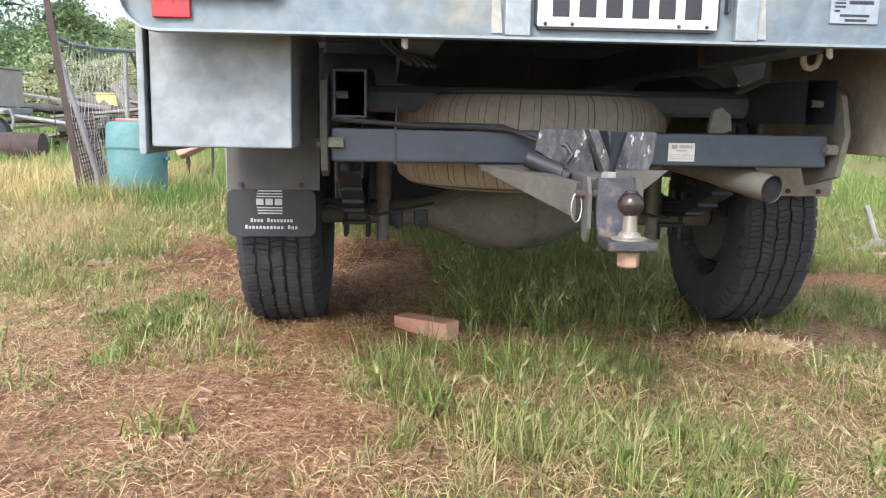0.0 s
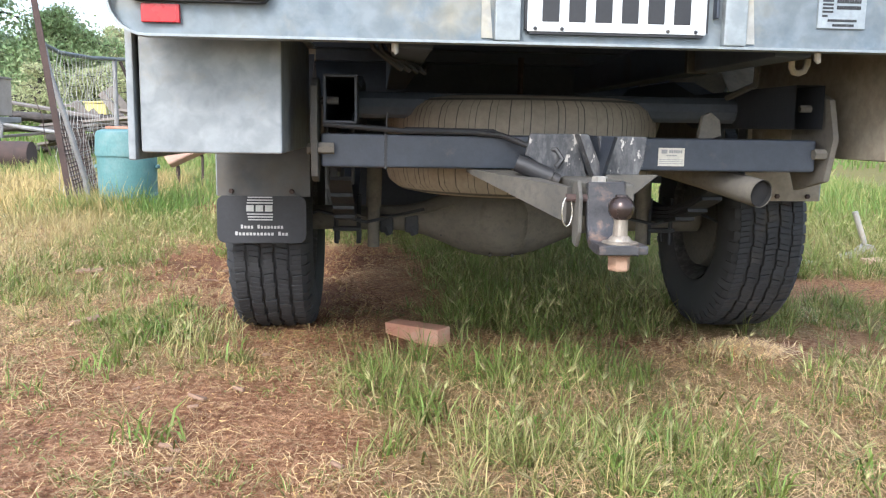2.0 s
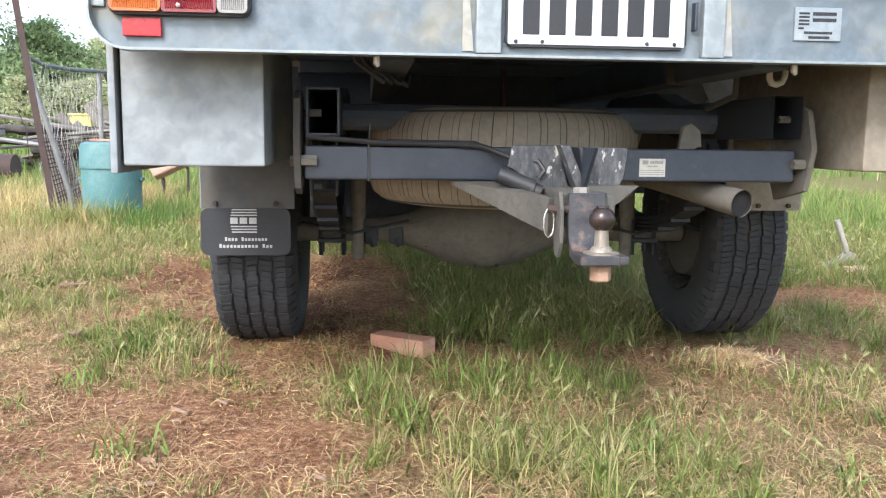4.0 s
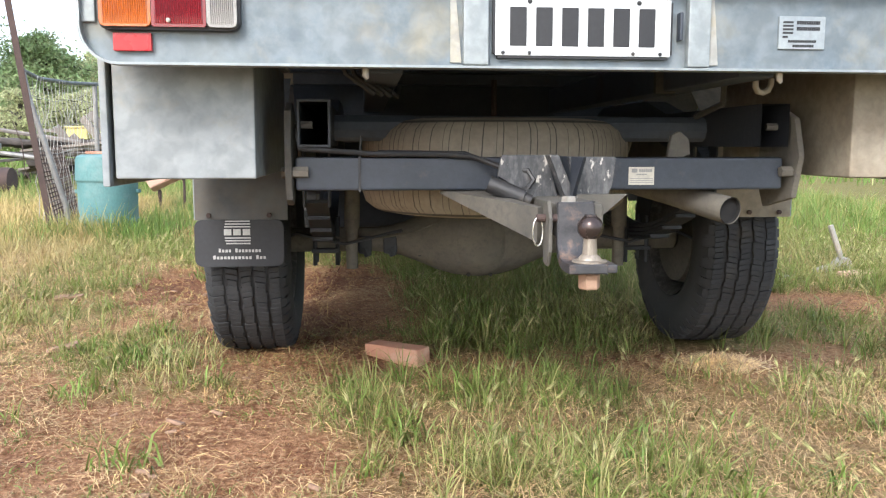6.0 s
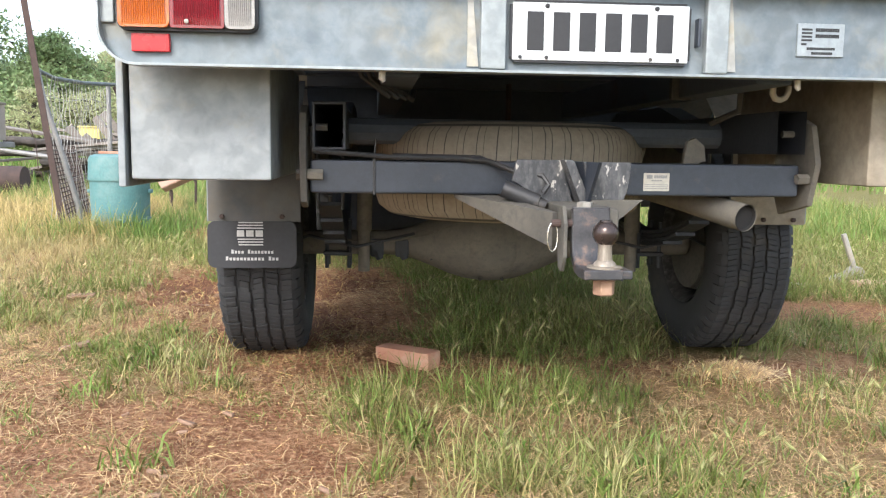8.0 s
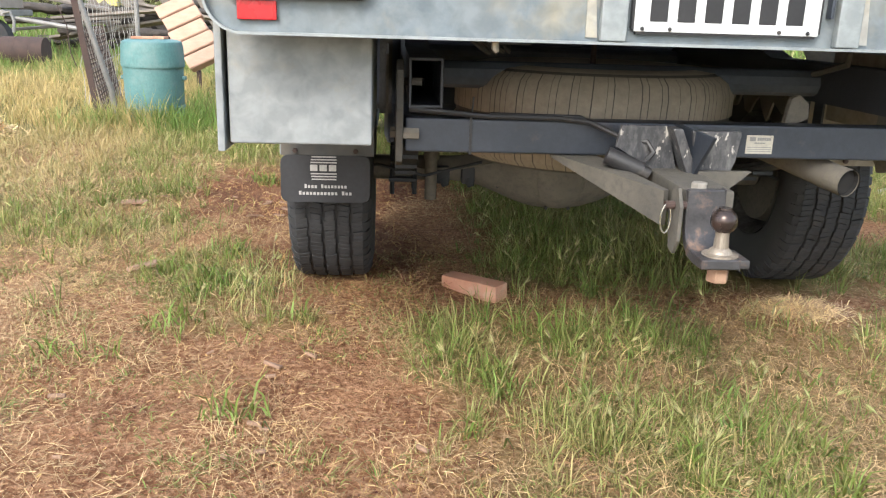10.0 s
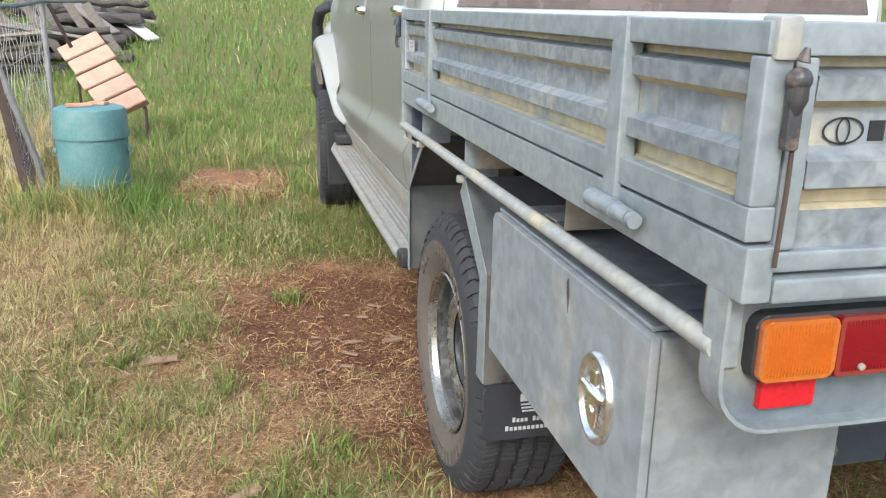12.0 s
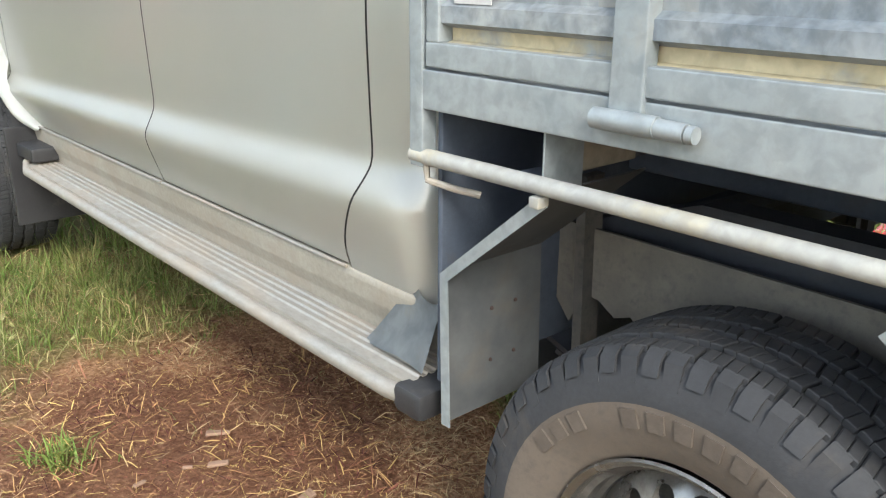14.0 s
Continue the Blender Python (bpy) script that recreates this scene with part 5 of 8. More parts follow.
def build_cab():
    # inner shell so nothing shows through the shut lines
    bm = B()
    box(bm, -0.8, 0.8, 1.97, 4.1, 0.6, 1.4, 0.02)
    shell = part("cab_shell", bm, PLASTIC, truck)
    # back wall with the tinted window
    bm = B()
    prism(bm, [(0.06 - body_x(z), z) for z in (0.6, 0.7, 0.8, 0.89, 1.0, 1.2, 1.38, 1.46, 1.6, 1.76)] + [(body_x(z) - 0.06, z) for z in (1.76, 1.6, 1.46, 1.38, 1.2, 1.0, 0.89, 0.8, 0.7, 0.6)], "y", 1.953, 1.985)
    back = part("cab_back", bm, PAINT, truck, "silver back wall of the cab")
    bm = B()
    prism(bm, [(-0.77, 1.33), (0.77, 1.33), (0.665, 1.66), (-0.665, 1.66)], "y", 1.945, 1.957, 0.004)
    part("rear_window", bm, REAR_GLASS, back, "dark tinted rear window")
    bm = B()
    grid_surface(bm, lambda u, v: Vector((-0.69 + 1.38 * u, 1.955 + 1.75 * v, 1.76 + 0.05 * math.sin(math.pi * u) * 0.8 + 0.02 * math.sin(math.pi * v))), 12, 10)
    bmesh.ops.solidify(bm, geom=bm.faces[:], thickness=0.02)
    part("roof", bm, PAINT, truck, "silver cab roof")
    for s in (-1, 1):
        sill = lambda y: 0.668
        q = side_panel("rear_quarter", s, 1.957, 2.117, lambda y: 0.6, lambda y: 1.45 + 0.31 * max(0, min(1, (y - 1.957) / 0.12)), 24, 60, taper=corner_round, fore=door_edge, label="silver cab rear quarter")
        for name, y0, y1 in (("rear_door", 2.123, 3.105), ("front_door", 3.111, 4.452)):
            hy, hz = (2.245, 1.312) if name == "rear_door" else (3.275, 1.308)
            d = side_panel(name, s, y0, y1, sill, BELT, 10, 90, cup=(hy + 0.045, hz), hind=door_edge if name == "rear_door" else None, label="champagne silver door with a sculpted lower crease")
            # window frame and glass
            yf = y1 if name == "rear_door" else y1 - 0.2
            rake = (lambda y, k: y) if name == "rear_door" else (lambda y, k: y - k * max(0, (y - 3.3)) * 0.75)
            bm = B()
            y0w, y1w = y0 + (0.24 if name == "rear_door" else 0.04), yf - 0.05
            grid_surface(bm, lambda u, v: Vector((s * (body_x(BELT(3) + 0.01 + v * 0.3) - 0.008), rake(y0w + (y1w - y0w) * u, v), BELT(y0w + (y1w - y0w) * u) + 0.008 + v * 0.28)), 8, 6)
            part("window_glass", bm, GLASS, d, "tinted side glass")
            bm = B()
            for (u0, v0), (u1, v1) in (((0, 0), (0, 1)), ((0, 1), (1, 1)), ((1, 1), (1, 0))):
                pa, pb = [], []
                for k in range(7):
                    u, v = u0 + (u1 - u0) * k / 6, v0 + (v1 - v0) * k / 6
                    y = y0w + (y1w - y0w) * u
                    pa.append((s * (body_x(BELT(3) + 0.01 + v * 0.3) - 0.005), rake(y + (0.035 if u == 1 else -0.035 if u == 0 else 0), v), BELT(y) + 0.008 + v * 0.29))
                tube(bm, pa, 0.03, 8)
            part("window_frame", bm, PAINT, d)
            bm = B()
            tube(bm, [(s * (body_x(BELT(y)) + 0.004), y, BELT(y) + 0.004) for y in (y0 + 0.02, (y0 + y1) / 2, yf - 0.03)], 0.007, 8)
            part("belt_trim", bm, CHROME if name == "front_door" else PLASTIC, d)
            # handle in its cup
            x = body_x(hz)
            bm = B()
            pts = [(s * (x + 0.004), hy - 0.045, hz - 0.003), (s * (x + 0.024), hy - 0.03, hz), (s * (x + 0.032), hy + 0.04, hz + 0.003), (s * (x + 0.026), hy + 0.105, hz), (s * (x + 0.004), hy + 0.125, hz - 0.002)]
            tube(bm, pts, [0.015, 0.02, 0.0185, 0.02, 0.015], 14)
            part("door_handle", bm, CHROME, d, "chrome door handle")
            bm = B()
            tube(bm, [(s * (body_x(0.668) + 0.006), y, 0.662) for y in (y0 + (0.095 if name == "rear_door" else 0.005), (y0 + y1) / 2, min(y1, 4.25))], 0.0045, 8)
            part("sill_trim", bm, ALLOY, d, "bright trim strip along the door's foot")
        # fender with a wheel arch
        arch = lambda y: AXLE_Z + 0.06 + math.sqrt(max(0.0, 0.56 ** 2 - (y - AXLE_F) ** 2)) if abs(y - AXLE_F) < 0.56 else 0.62
        f = side_panel("front_fender", s, 4.458, 5.62, lambda y: max(0.668, arch(y)), lambda y: 1.39 - 0.1 * max(0, y - 4.5) ** 1.4, 30, 24, taper=front_taper, label="champagne silver front fender")
        bm = B()

        ridge = [(0.895, 4.2, 0.645), (0.935, 4.31, 0.69), (0.957, 4.43, 0.79), (0.975, 4.56, 0.9), (0.99, 4.68, 1.0), (1.0, 4.83, 1.055), (1.0, 5.0, 1.065), (0.985, 5.2, 1.02), (0.96, 5.36, 0.92), (0.93, 5.46, 0.78)]
        seam = [(0.86, 4.15, 0.675), (0.862, 4.29, 0.745), (0.862, 4.41, 0.85), (0.86, 4.5, 0.975), (0.86, 4.61, 1.09), (0.857, 4.78, 1.185), (0.852, 5.0, 1.225), (0.842, 5.22, 1.2), (0.832, 5.42, 1.08), (0.82, 5.54, 0.9)]

        def along(line, u):
            """A smooth curve through the line's points."""
            f = u * (len(line) - 1)
            k = min(int(f), len(line) - 2)
            t = f - k
            p = [Vector(line[max(0, min(len(line) - 1, k + d))]) for d in (-1, 0, 1, 2)]
            return 0.5 * (2 * p[1] + (p[2] - p[0]) * t + (2 * p[0] - 5 * p[1] + 4 * p[2] - p[3]) * t * t + (3 * p[1] - p[0] - 3 * p[2] + p[3]) * t ** 3)

        def flare(u, v):
            a, b = along(ridge, u), along(seam, u)
            b = b.lerp(a, 0.42)
            b.x = body_x(b.z) - front_taper(b.y) - 0.004
            a.x -= 0.012
            mid = Vector((0, AXLE_F, 0.6))
            if v < 0.25:
                k = 1 - v / 0.25
                inward = (mid - a)
                inward.x = 0
                q = a + inward.normalized() * 0.028 * k - Vector((0.035 * k * k, 0, 0))
            else:
                k = (v - 0.25) / 0.75
                q = a.lerp(b, k)
                q.x = b.x + (a.x - b.x) * (1 - k ** 3.2)
            return Vector((s * q.x, q.y, q.z))
        grid_surface(bm, flare, 60, 16)
        bmesh.ops.solidify(bm, geom=bm.faces[:], thickness=0.008)
        part("wheel_flare", bm, PAINT, f, "bulged silver wheel-arch flare", angle=60)
        bm = B()
        revolve(bm, [(-0.2, 0.525), (0.2, 0.54)], (s * 0.7, AXLE_F, AXLE_Z + 0.05), "x", 40)
        bmesh.ops.delete(bm, geom=[v for v in bm.verts if v.co.z < 0.5], context="VERTS")
        part("wheel_arch_liner", bm, PLASTIC, f)
        bm = B()
        box(bm, s * 0.64, s * 0.972, 4.285, 4.305, 0.27, 0.655, 0.006)
        box(bm, s * 0.94, s * 0.8, 4.1, 4.285, 0.545, 0.6, 0.012)
        part("front_mud_flap", bm, PLASTIC, f, "black plastic mud flap")
        bm = B()
        for z in (1.293, 1.265):
            bars(bm, 4.23, 4.36, z, z + 0.016, 6, s * 0.874 if s > 0 else -0.869, 0.003, 0.6, "x")
        part("badge_bars", bm, TONGUE, d, "chrome badge bars")
        bm = B()
        prism(bm, [(s * x, z) for x, z in ((0.79, 0.66), (0.862, 0.66), (0.868, 0.645), (0.86, 0.6), (0.846, 0.565), (0.842, 0.53), (0.79, 0.53))], "y", 2.0, 4.3, 0.006)
        part("sill", bm, PAINT_DUSTY, truck, "dusty door sill sloping to the step")
        # scraped paint patch on the quarter
        bm = B()
        grid_surface(bm, lambda u, v: Vector((s * (0.872 + 0.045 * (1 - v) ** 1.4 - 0.02 * u * u), 1.925 + (0.2 - 0.1 * v) * u, 0.545 + 0.125 * v + 0.008 * math.sin(5 * u + 3 * v))), 10, 8)
        bmesh.ops.solidify(bm, geom=bm.faces[:], thickness=0.006)
        part("stone_guard", bm, GALV_DULL, q, "scuffed grey stone-guard film")
        # side step
        bm = B()
        prof = [(s * 0.80, 0.52), (s * 0.8, 0.535), (s * 0.82, 0.537)]
        for k in range(5):
            x = 0.83 + 0.02 * k
            prof += [(s * x, 0.537), (s * (x + 0.003), 0.541), (s * (x + 0.008), 0.541), (s * (x + 0.011), 0.537)]
        prof += [(s * 0.945, 0.533), (s * 0.945, 0.52)]
        sheet(bm, [p for p in prof], "y", 1.93, 4.16, 0.002)
        step = part("side_step", bm, ALLOY, truck, "ribbed aluminium side step, dusty")
        bm = B()
        pts = [(s * 0.86, 4.26, 0.57), (s * 0.925, 4.22, 0.528), (s * 0.95, 4.14, 0.512), (s * 0.952, 3.0, 0.508), (s * 0.952, 1.98, 0.506), (s * 0.94, 1.93, 0.506)]
        tube(bm, pts, 0.018, 12)
        part("step_edge", bm, ALLOY, step, "rounded aluminium step edge")
        bm = B()
        box(bm, s * 0.93, s * 0.79, 1.9, 3.95, 0.488, 0.52, 0.008)
        part("step_beam", bm, PLASTIC, step)
        bm = B()
        box(bm, s * 0.965, s * 0.8, 1.875, 1.955, 0.478, 0.535, 0.014)
        part("end_cap", bm, PLASTIC, step, "black plastic end cap")
        # mirror
        bm = B()
        box(bm, s * 1.07, s * 0.9, 4.03, 4.13, 1.475, 1.66, 0.035, 4)
        tube(bm, [(s * 0.92, 4.08, 1.52), (s * 0.83, 4.1, 1.45)], [0.03, 0.028], 12)
        mir = part("door_mirror", bm, PLASTIC, truck, "black door mirror")
        bm = B()
        prism(bm, [(s * x, z) for x, z in rounded_rect(0.918, 1.052, 1.49, 1.645, 0.02)], "y", 4.024, 4.029)
        part("mirror_glass", bm, GLASS, mir)
        # front pillar
        bm = B()
        tube(bm, [(s * 0.82, 4.4, 1.41), (s * 0.74, 3.9, 1.68), (s * 0.67, 3.6, 1.77)], 0.04, 10)
        part("front_pillar", bm, PAINT, truck)
        steered = build_wheel(s * 0.84, AXLE_F, s)
        steered.rotation_euler = (0, 0, radians(-3))
        # lamp at the front corner
        bm = B()
        ball(bm, (s * 0.78, 5.47, 1.14), 0.1, 14, (1, 1.4, 0.9))
        part("headlamp", bm, CLEAR, truck, "clear headlamp")
    bm = B()
    grid_surface(bm, lambda u, v: Vector((-0.8 + 1.6 * u, 4.3 + 1.3 * v, 1.36 - 0.17 * v ** 1.7 + 0.06 * math.sin(math.pi * u))), 12, 10)
    bmesh.ops.solidify(bm, geom=bm.faces[:], thickness=0.02)
    part("bonnet", bm, PAINT, truck, "silver bonnet")
    bm = B()
    grid_surface(bm, lambda u, v: Vector((-0.74 + 1.48 * u + (0.08 * (0.5 - u) * v), 4.4 - 0.74 * v + 0.05 * math.sin(math.pi * u), 1.4 + 0.37 * v)), 10, 6)
    part("windscreen", bm, GLASS, truck, "tinted windscreen")
    bm = B()
    box(bm, -0.8, 0.8, 5.5, 5.62, 0.55, 1.15, 0.05)
    part("front_bumper", bm, PLASTIC, truck)
    # bull bar
    bm = B()
    box(bm, -0.93, 0.93, 5.6, 5.74, 0.6, 0.86, 0.06, 3)
    bull = part("bull_bar", bm, PLASTIC, truck, "black steel bull bar")
    bm = B()
    for s in (-1, 1):
        box(bm, s * 0.955, s * 0.84, 5.46, 5.74, 0.66, 0.95, 0.05, 3)
        tube(bm, [(s * 0.9, 5.66, 0.9), (s * 0.905, 5.66, 1.05), (s * 0.905, 5.62, 1.2), (s * 0.89, 5.52, 1.285), (s * 0.84, 5.48, 1.32), (s * 0.7, 5.55, 1.33), (s * 0.4, 5.64, 1.33)], 0.042, 12)
    tube(bm, [(-0.4, 5.64, 1.33), (0.4, 5.64, 1.33)], 0.042, 12)
    part("bull_bar_hoop", bm, PLASTIC, bull)


build_rear_apron()
build_plate()
build_tailgate()
build_tray()
for s in (-1, 1):
    build_tail_lamp(s)
    build_corner_post(s)
    build_side_gate(s)
    build_tool_box(s)
    build_guards(s)
    build_wheel(-0.806 if s < 0 else 0.824, AXLE_R, s)
# the tray maker's plate
bm = B()
box(bm, 0.405, 0.503, 0.003, 0.0085, 0.918, 0.983, 0.001)
maker = part("maker_plate", bm, MAKER, truck, "small aluminium maker plate")
bm = B()
for k in range(4):
    box(bm, 0.413, 0.435, 0.0022, 0.0032, 0.948 + k * 0.007, 0.952 + k * 0.007, 0)
bars(bm, 0.442, 0.492, 0.967, 0.974, 10, 0.0032, 0.001, 0.85)
bars(bm, 0.442, 0.492, 0.955, 0.962, 11, 0.0032, 0.001, 0.85)
box(bm, 0.413, 0.424, 0.0022, 0.0032, 0.94, 0.944, 0)
bars(bm, 0.425, 0.485, 0.931, 0.936, 12, 0.0032, 0.001, 0.85)
bars(bm, 0.435, 0.48, 0.922, 0.927, 9, 0.0032, 0.001, 0.85)
part("print_bar", bm, INK, maker)
build_spare()
build_chassis()
build_tow_bar()
build_exhaust()
build_cab()


# ---- ground ----
def smooth(a, b, v):
    t = np.clip((v - a) / (b - a), 0.0, 1.0)
    return t * t * (3 - 2 * t)


def gz(x, y):
    """Height of the ground: level round the truck, rising to the far paddock ahead."""
    x, y = np.asarray(x, float), np.asarray(y, float)
    r = np.maximum(0.0, y - 9.0)
    side = smooth(-0.34, -0.15, x / (np.maximum(y, 0.0) + 1.6))
    rise = 0.13 * r * r / (r + 6.0)
    rise = np.where(r > 30, 0.13 * 900 / 36 + (r - 30) * 0.02, rise)
    return rise * (0.3 + 0.7 * side)


RNG = np.random.default_rng(7)
LATTICE = RNG.random((64, 64, 4))


def vnoise(x, y, s, ch=0):
    """Smooth value noise in the plan."""
    u, v = np.asarray(x, float) * s, np.asarray(y, float) * s
    i, j = np.floor(u).astype(int), np.floor(v).astype(int)
    fu, fv = u - i, v - j
    fu, fv = fu * fu * (3 - 2 * fu), fv * fv * (3 - 2 * fv)
    g = LATTICE[:, :, ch]
    a, b, c, d = g[i % 64, j % 64], g[(i + 1) % 64, j % 64], g[i % 64, (j + 1) % 64], g[(i + 1) % 64, (j + 1) % 64]
    return (a * (1 - fu) + b * fu) * (1 - fv) + (c * (1 - fu) + d * fu) * fv


def bump_z(x, y):
    near = smooth(9, 6.5, np.abs(np.asarray(y, float))) * smooth(5, 3.5, np.abs(np.asarray(x, float)))
    return near * (0.03 * (vnoise(x, y, 1.6) - 0.5) + 0.018 * (vnoise(x, y, 6.0, 1) - 0.5))


def blob(x, y, cx, cy, rx, ry, soft=0.35):
    d = np.sqrt(((x - cx) / rx) ** 2 + ((y - cy) / ry) ** 2) + 0.55 * (vnoise(x, y, 4.0, 2) - 0.5) + 0.35 * (vnoise(x, y, 11.0, 3) - 0.5)
    return smooth(1 + soft, 1 - soft, d)


def damp(x, y):
    """Dark, trodden earth beside the cab, 0 to 1."""
    return np.maximum(blob(x, y, -1.0, 2.7, 0.56, 0.8), blob(x, y, -0.75, 1.65, 0.35, 0.5))


def cover(x, y):
    """Green and dry grass density, 0 to 1, and height scale at plan points."""
    x, y = np.asarray(x, float), np.asarray(y, float)
    xo, yo = x, y
    away = smooth(1.8, 6.0, np.hypot(x, y - 1.6))
    wx, wy = vnoise(x, y, 0.9, 3) - 0.5, vnoise(x, y, 0.9, 1) - 0.5
    vx, vy = vnoise(x, y, 3.1, 0) - 0.5, vnoise(x, y, 3.1, 2) - 0.5
    x, y = x + (0.22 + 1.6 * away) * wx + 0.22 * vx, y + (0.22 + 1.6 * away) * wy + 0.22 * vy
    n1, n2, n3 = vnoise(x, y, 2.3), vnoise(x, y, 5.5, 1), vnoise(x, y, 0.8, 2)
    clump = smooth(0.42, 0.68, 0.55 * n1 + 0.45 * n2)
    ramp_far = smooth(3.4, 5.0, y)
    left = smooth(-1.25, -1.75, x)
    right = smooth(0.95, 1.35, x)
    under = smooth(-0.45, -0.1, x) * smooth(1.3, 0.95, x) * smooth(1.0, 1.5, y)
    fore_r = smooth(-0.75, -0.2, x) * smooth(1.3, 0.8, y)
    g = 0.13 * clump + 0.0 * x
    g = np.maximum(g, fore_r * (0.5 + 0.48 * clump))
    g = np.maximum(g, under * 0.95)
    g = np.maximum(g, right * smooth(0.0, 0.9, y) * (0.55 + 0.4 * clump))
    g = np.maximum(g, left * smooth(0.9, 2.0, y) * (0.38 + 0.34 * clump))
    g = np.maximum(g, ramp_far * 0.95)
    g = np.maximum(g, 0.5 * blob(x, y, -1.0, 0.86, 0.24, 0.22))
    g = np.maximum(g, 0.75 * blob(x, y, -1.15, 1.4, 0.4, 0.3))
    g = np.maximum(g, 0.85 * blob(x, y, -1.15, 4.0, 0.9, 0.62))
    behind = smooth(-0.7, -2.2, y)
    g = g * (1 - behind) + behind * (0.15 + 0.65 * smooth(0.35, 0.65, 0.6 * n3 + 0.4 * n1))
    d = 0.16 + 0.3 * n3 * n1 + 0.3 * behind
    d = np.maximum(d, left * smooth(0.6, 1.6, y) * smooth(5.2, 3.6, y) * (0.55 + 0.4 * clump))
    d = np.maximum(d, smooth(-2.3, -3.0, x) * smooth(2.5, 4.0, y) * smooth(10.5, 8.0, y) * 0.95)
    d = np.maximum(d, fore_r * (0.5 + 0.4 * n2))
    d = d * (1 - 0.7 * ramp_far * smooth(-2.9, -2.3, x))
    bare = np.maximum.reduce([blob(xo, yo, -1.02, 2.72, 0.52, 0.7), blob(xo, yo, -0.6, 2.85, 0.3, 0.6), blob(xo, yo, -1.56, 5.65, 0.4, 0.62), blob(xo, yo, 1.7, 1.95, 0.45, 0.28), blob(xo, yo, -0.8, 1.6, 0.3, 0.5) * 0.6,
                              0.85 * blob(xo, yo, -1.0, 0.15, 0.62, 0.5), blob(xo, yo, -0.66, 0.0, 0.14, 0.1), blob(xo, yo, 1.05, 0.95, 0.2, 0.12) * 0.5, 0.55 * blob(xo, yo, -0.34, 1.0, 0.34, 0.2), 0.8 * blob(xo, yo, -0.8, 1.08, 0.2, 0.14), 0.97 * blob(xo, yo, 0.8, 0.97, 0.16, 0.12)])
    g = g * (1 - 0.97 * bare)
    d = d * (1 - 0.85 * bare)
    h = 0.45 + 0.45 * n1 + 0.22 * fore_r * clump + 0.5 * ramp_far + 0.45 * under + 0.5 * right * smooth(1.2, 2.2, y) + 0.25 * left * smooth(1.5, 3, y)
    return g, d, h


def build_ground():
    xs = np.unique(np.concatenate([np.linspace(-500, -14, 18), np.linspace(-14, -3.2, 40), np.linspace(-3.2, 3.6, 170), np.linspace(3.6, 14, 30), np.linspace(14, 500, 18)]))
    ys = np.unique(np.concatenate([np.linspace(-80, -2.5, 12), np.linspace(-2.5, 7, 230), np.linspace(7, 40, 70), np.linspace(40, 700, 24)]))
    X, Y = np.meshgrid(xs, ys)
    Z = gz(X, Y) + bump_z(X, Y) - 0.004
    g, d, _ = cover(X, Y)
    verts = np.stack([X.ravel(), Y.ravel(), Z.ravel()], 1)
    nx, ny = len(xs), len(ys)
    i, j = np.meshgrid(np.arange(nx - 1), np.arange(ny - 1))
    q = (j * nx + i).ravel()
    faces = np.stack([q, q + 1, q + nx + 1, q + nx], 1)
    me = bpy.data.meshes.new("ground")
    me.from_pydata(verts.tolist(), [], faces.tolist())
    me.polygons.foreach_set("use_smooth", [True] * len(me.polygons))
    at = me.attributes.new("turf", "FLOAT", "POINT")
    at.data.foreach_set("value", g.ravel().astype(np.float32))
    at = me.attributes.new("straw", "FLOAT", "POINT")
    at.data.foreach_set("value", d.ravel().astype(np.float32))
    at = me.attributes.new("damp", "FLOAT", "POINT")
    at.data.foreach_set("value", damp(X, Y).ravel().astype(np.float32))
    me.materials.append(GROUND)
    return tagged(new("ground", me), "reddish bare earth with bark litter, thatch and patchy grass", "ground", kind="structure")


GROUND = material("red_brown_earth", ((0.2, 0.088, 0.043), (0.35, 0.178, 0.092), (0.46, 0.28, 0.165)), rough=0.95, scale=4.5, fine=55, bump=1.0, bdist=0.03, grain_amp=0.5, dirt=(0.4, 0.26, 0.145), dirt_at=(0.6, 0.8), dirt_scale=4.0, spec=0.15)


def add_cover_mix(m):
    nt = m.node_tree
    N, L = nt.nodes, nt.links
    b = N["Principled BSDF"]
    for attr, col, gain in (("damp", (0.12, 0.052, 0.03, 1), 0.8), ("straw", (0.33, 0.24, 0.14, 1), 0.6), ("turf", (0.125, 0.16, 0.05, 1), 0.85)):
        a = N.new("ShaderNodeAttribute")
        a.attribute_name = attr
        n = N.new("ShaderNodeTexNoise")
        n.inputs["Scale"].default_value, n.inputs["Detail"].default_value = 22.0, 5.0
        mu = N.new("ShaderNodeMath")
        mu.operation, mu.use_clamp = "MULTIPLY_ADD", True
        L.new(a.outputs["Fac"], mu.inputs[0])
        mu.inputs[1].default_value = gain
        sh = N.new("ShaderNodeMath")
        sh.operation = "MULTIPLY_ADD"
        L.new(n.outputs["Fac"], sh.inputs[0])
        sh.inputs[1].default_value, sh.inputs[2].default_value = 0.9, -0.45
        L.new(sh.outputs[0], mu.inputs[2])
        x = N.new("ShaderNodeMix")
        x.data_type = "RGBA"
        L.new(mu.outputs[0], x.inputs[0])
        L.new(b.inputs["Base Color"].links[0].from_socket, x.inputs[6])
        x.inputs[7].default_value = col
        L.new(x.outputs[2], b.inputs["Base Color"])


add_cover_mix(GROUND)
build_ground()


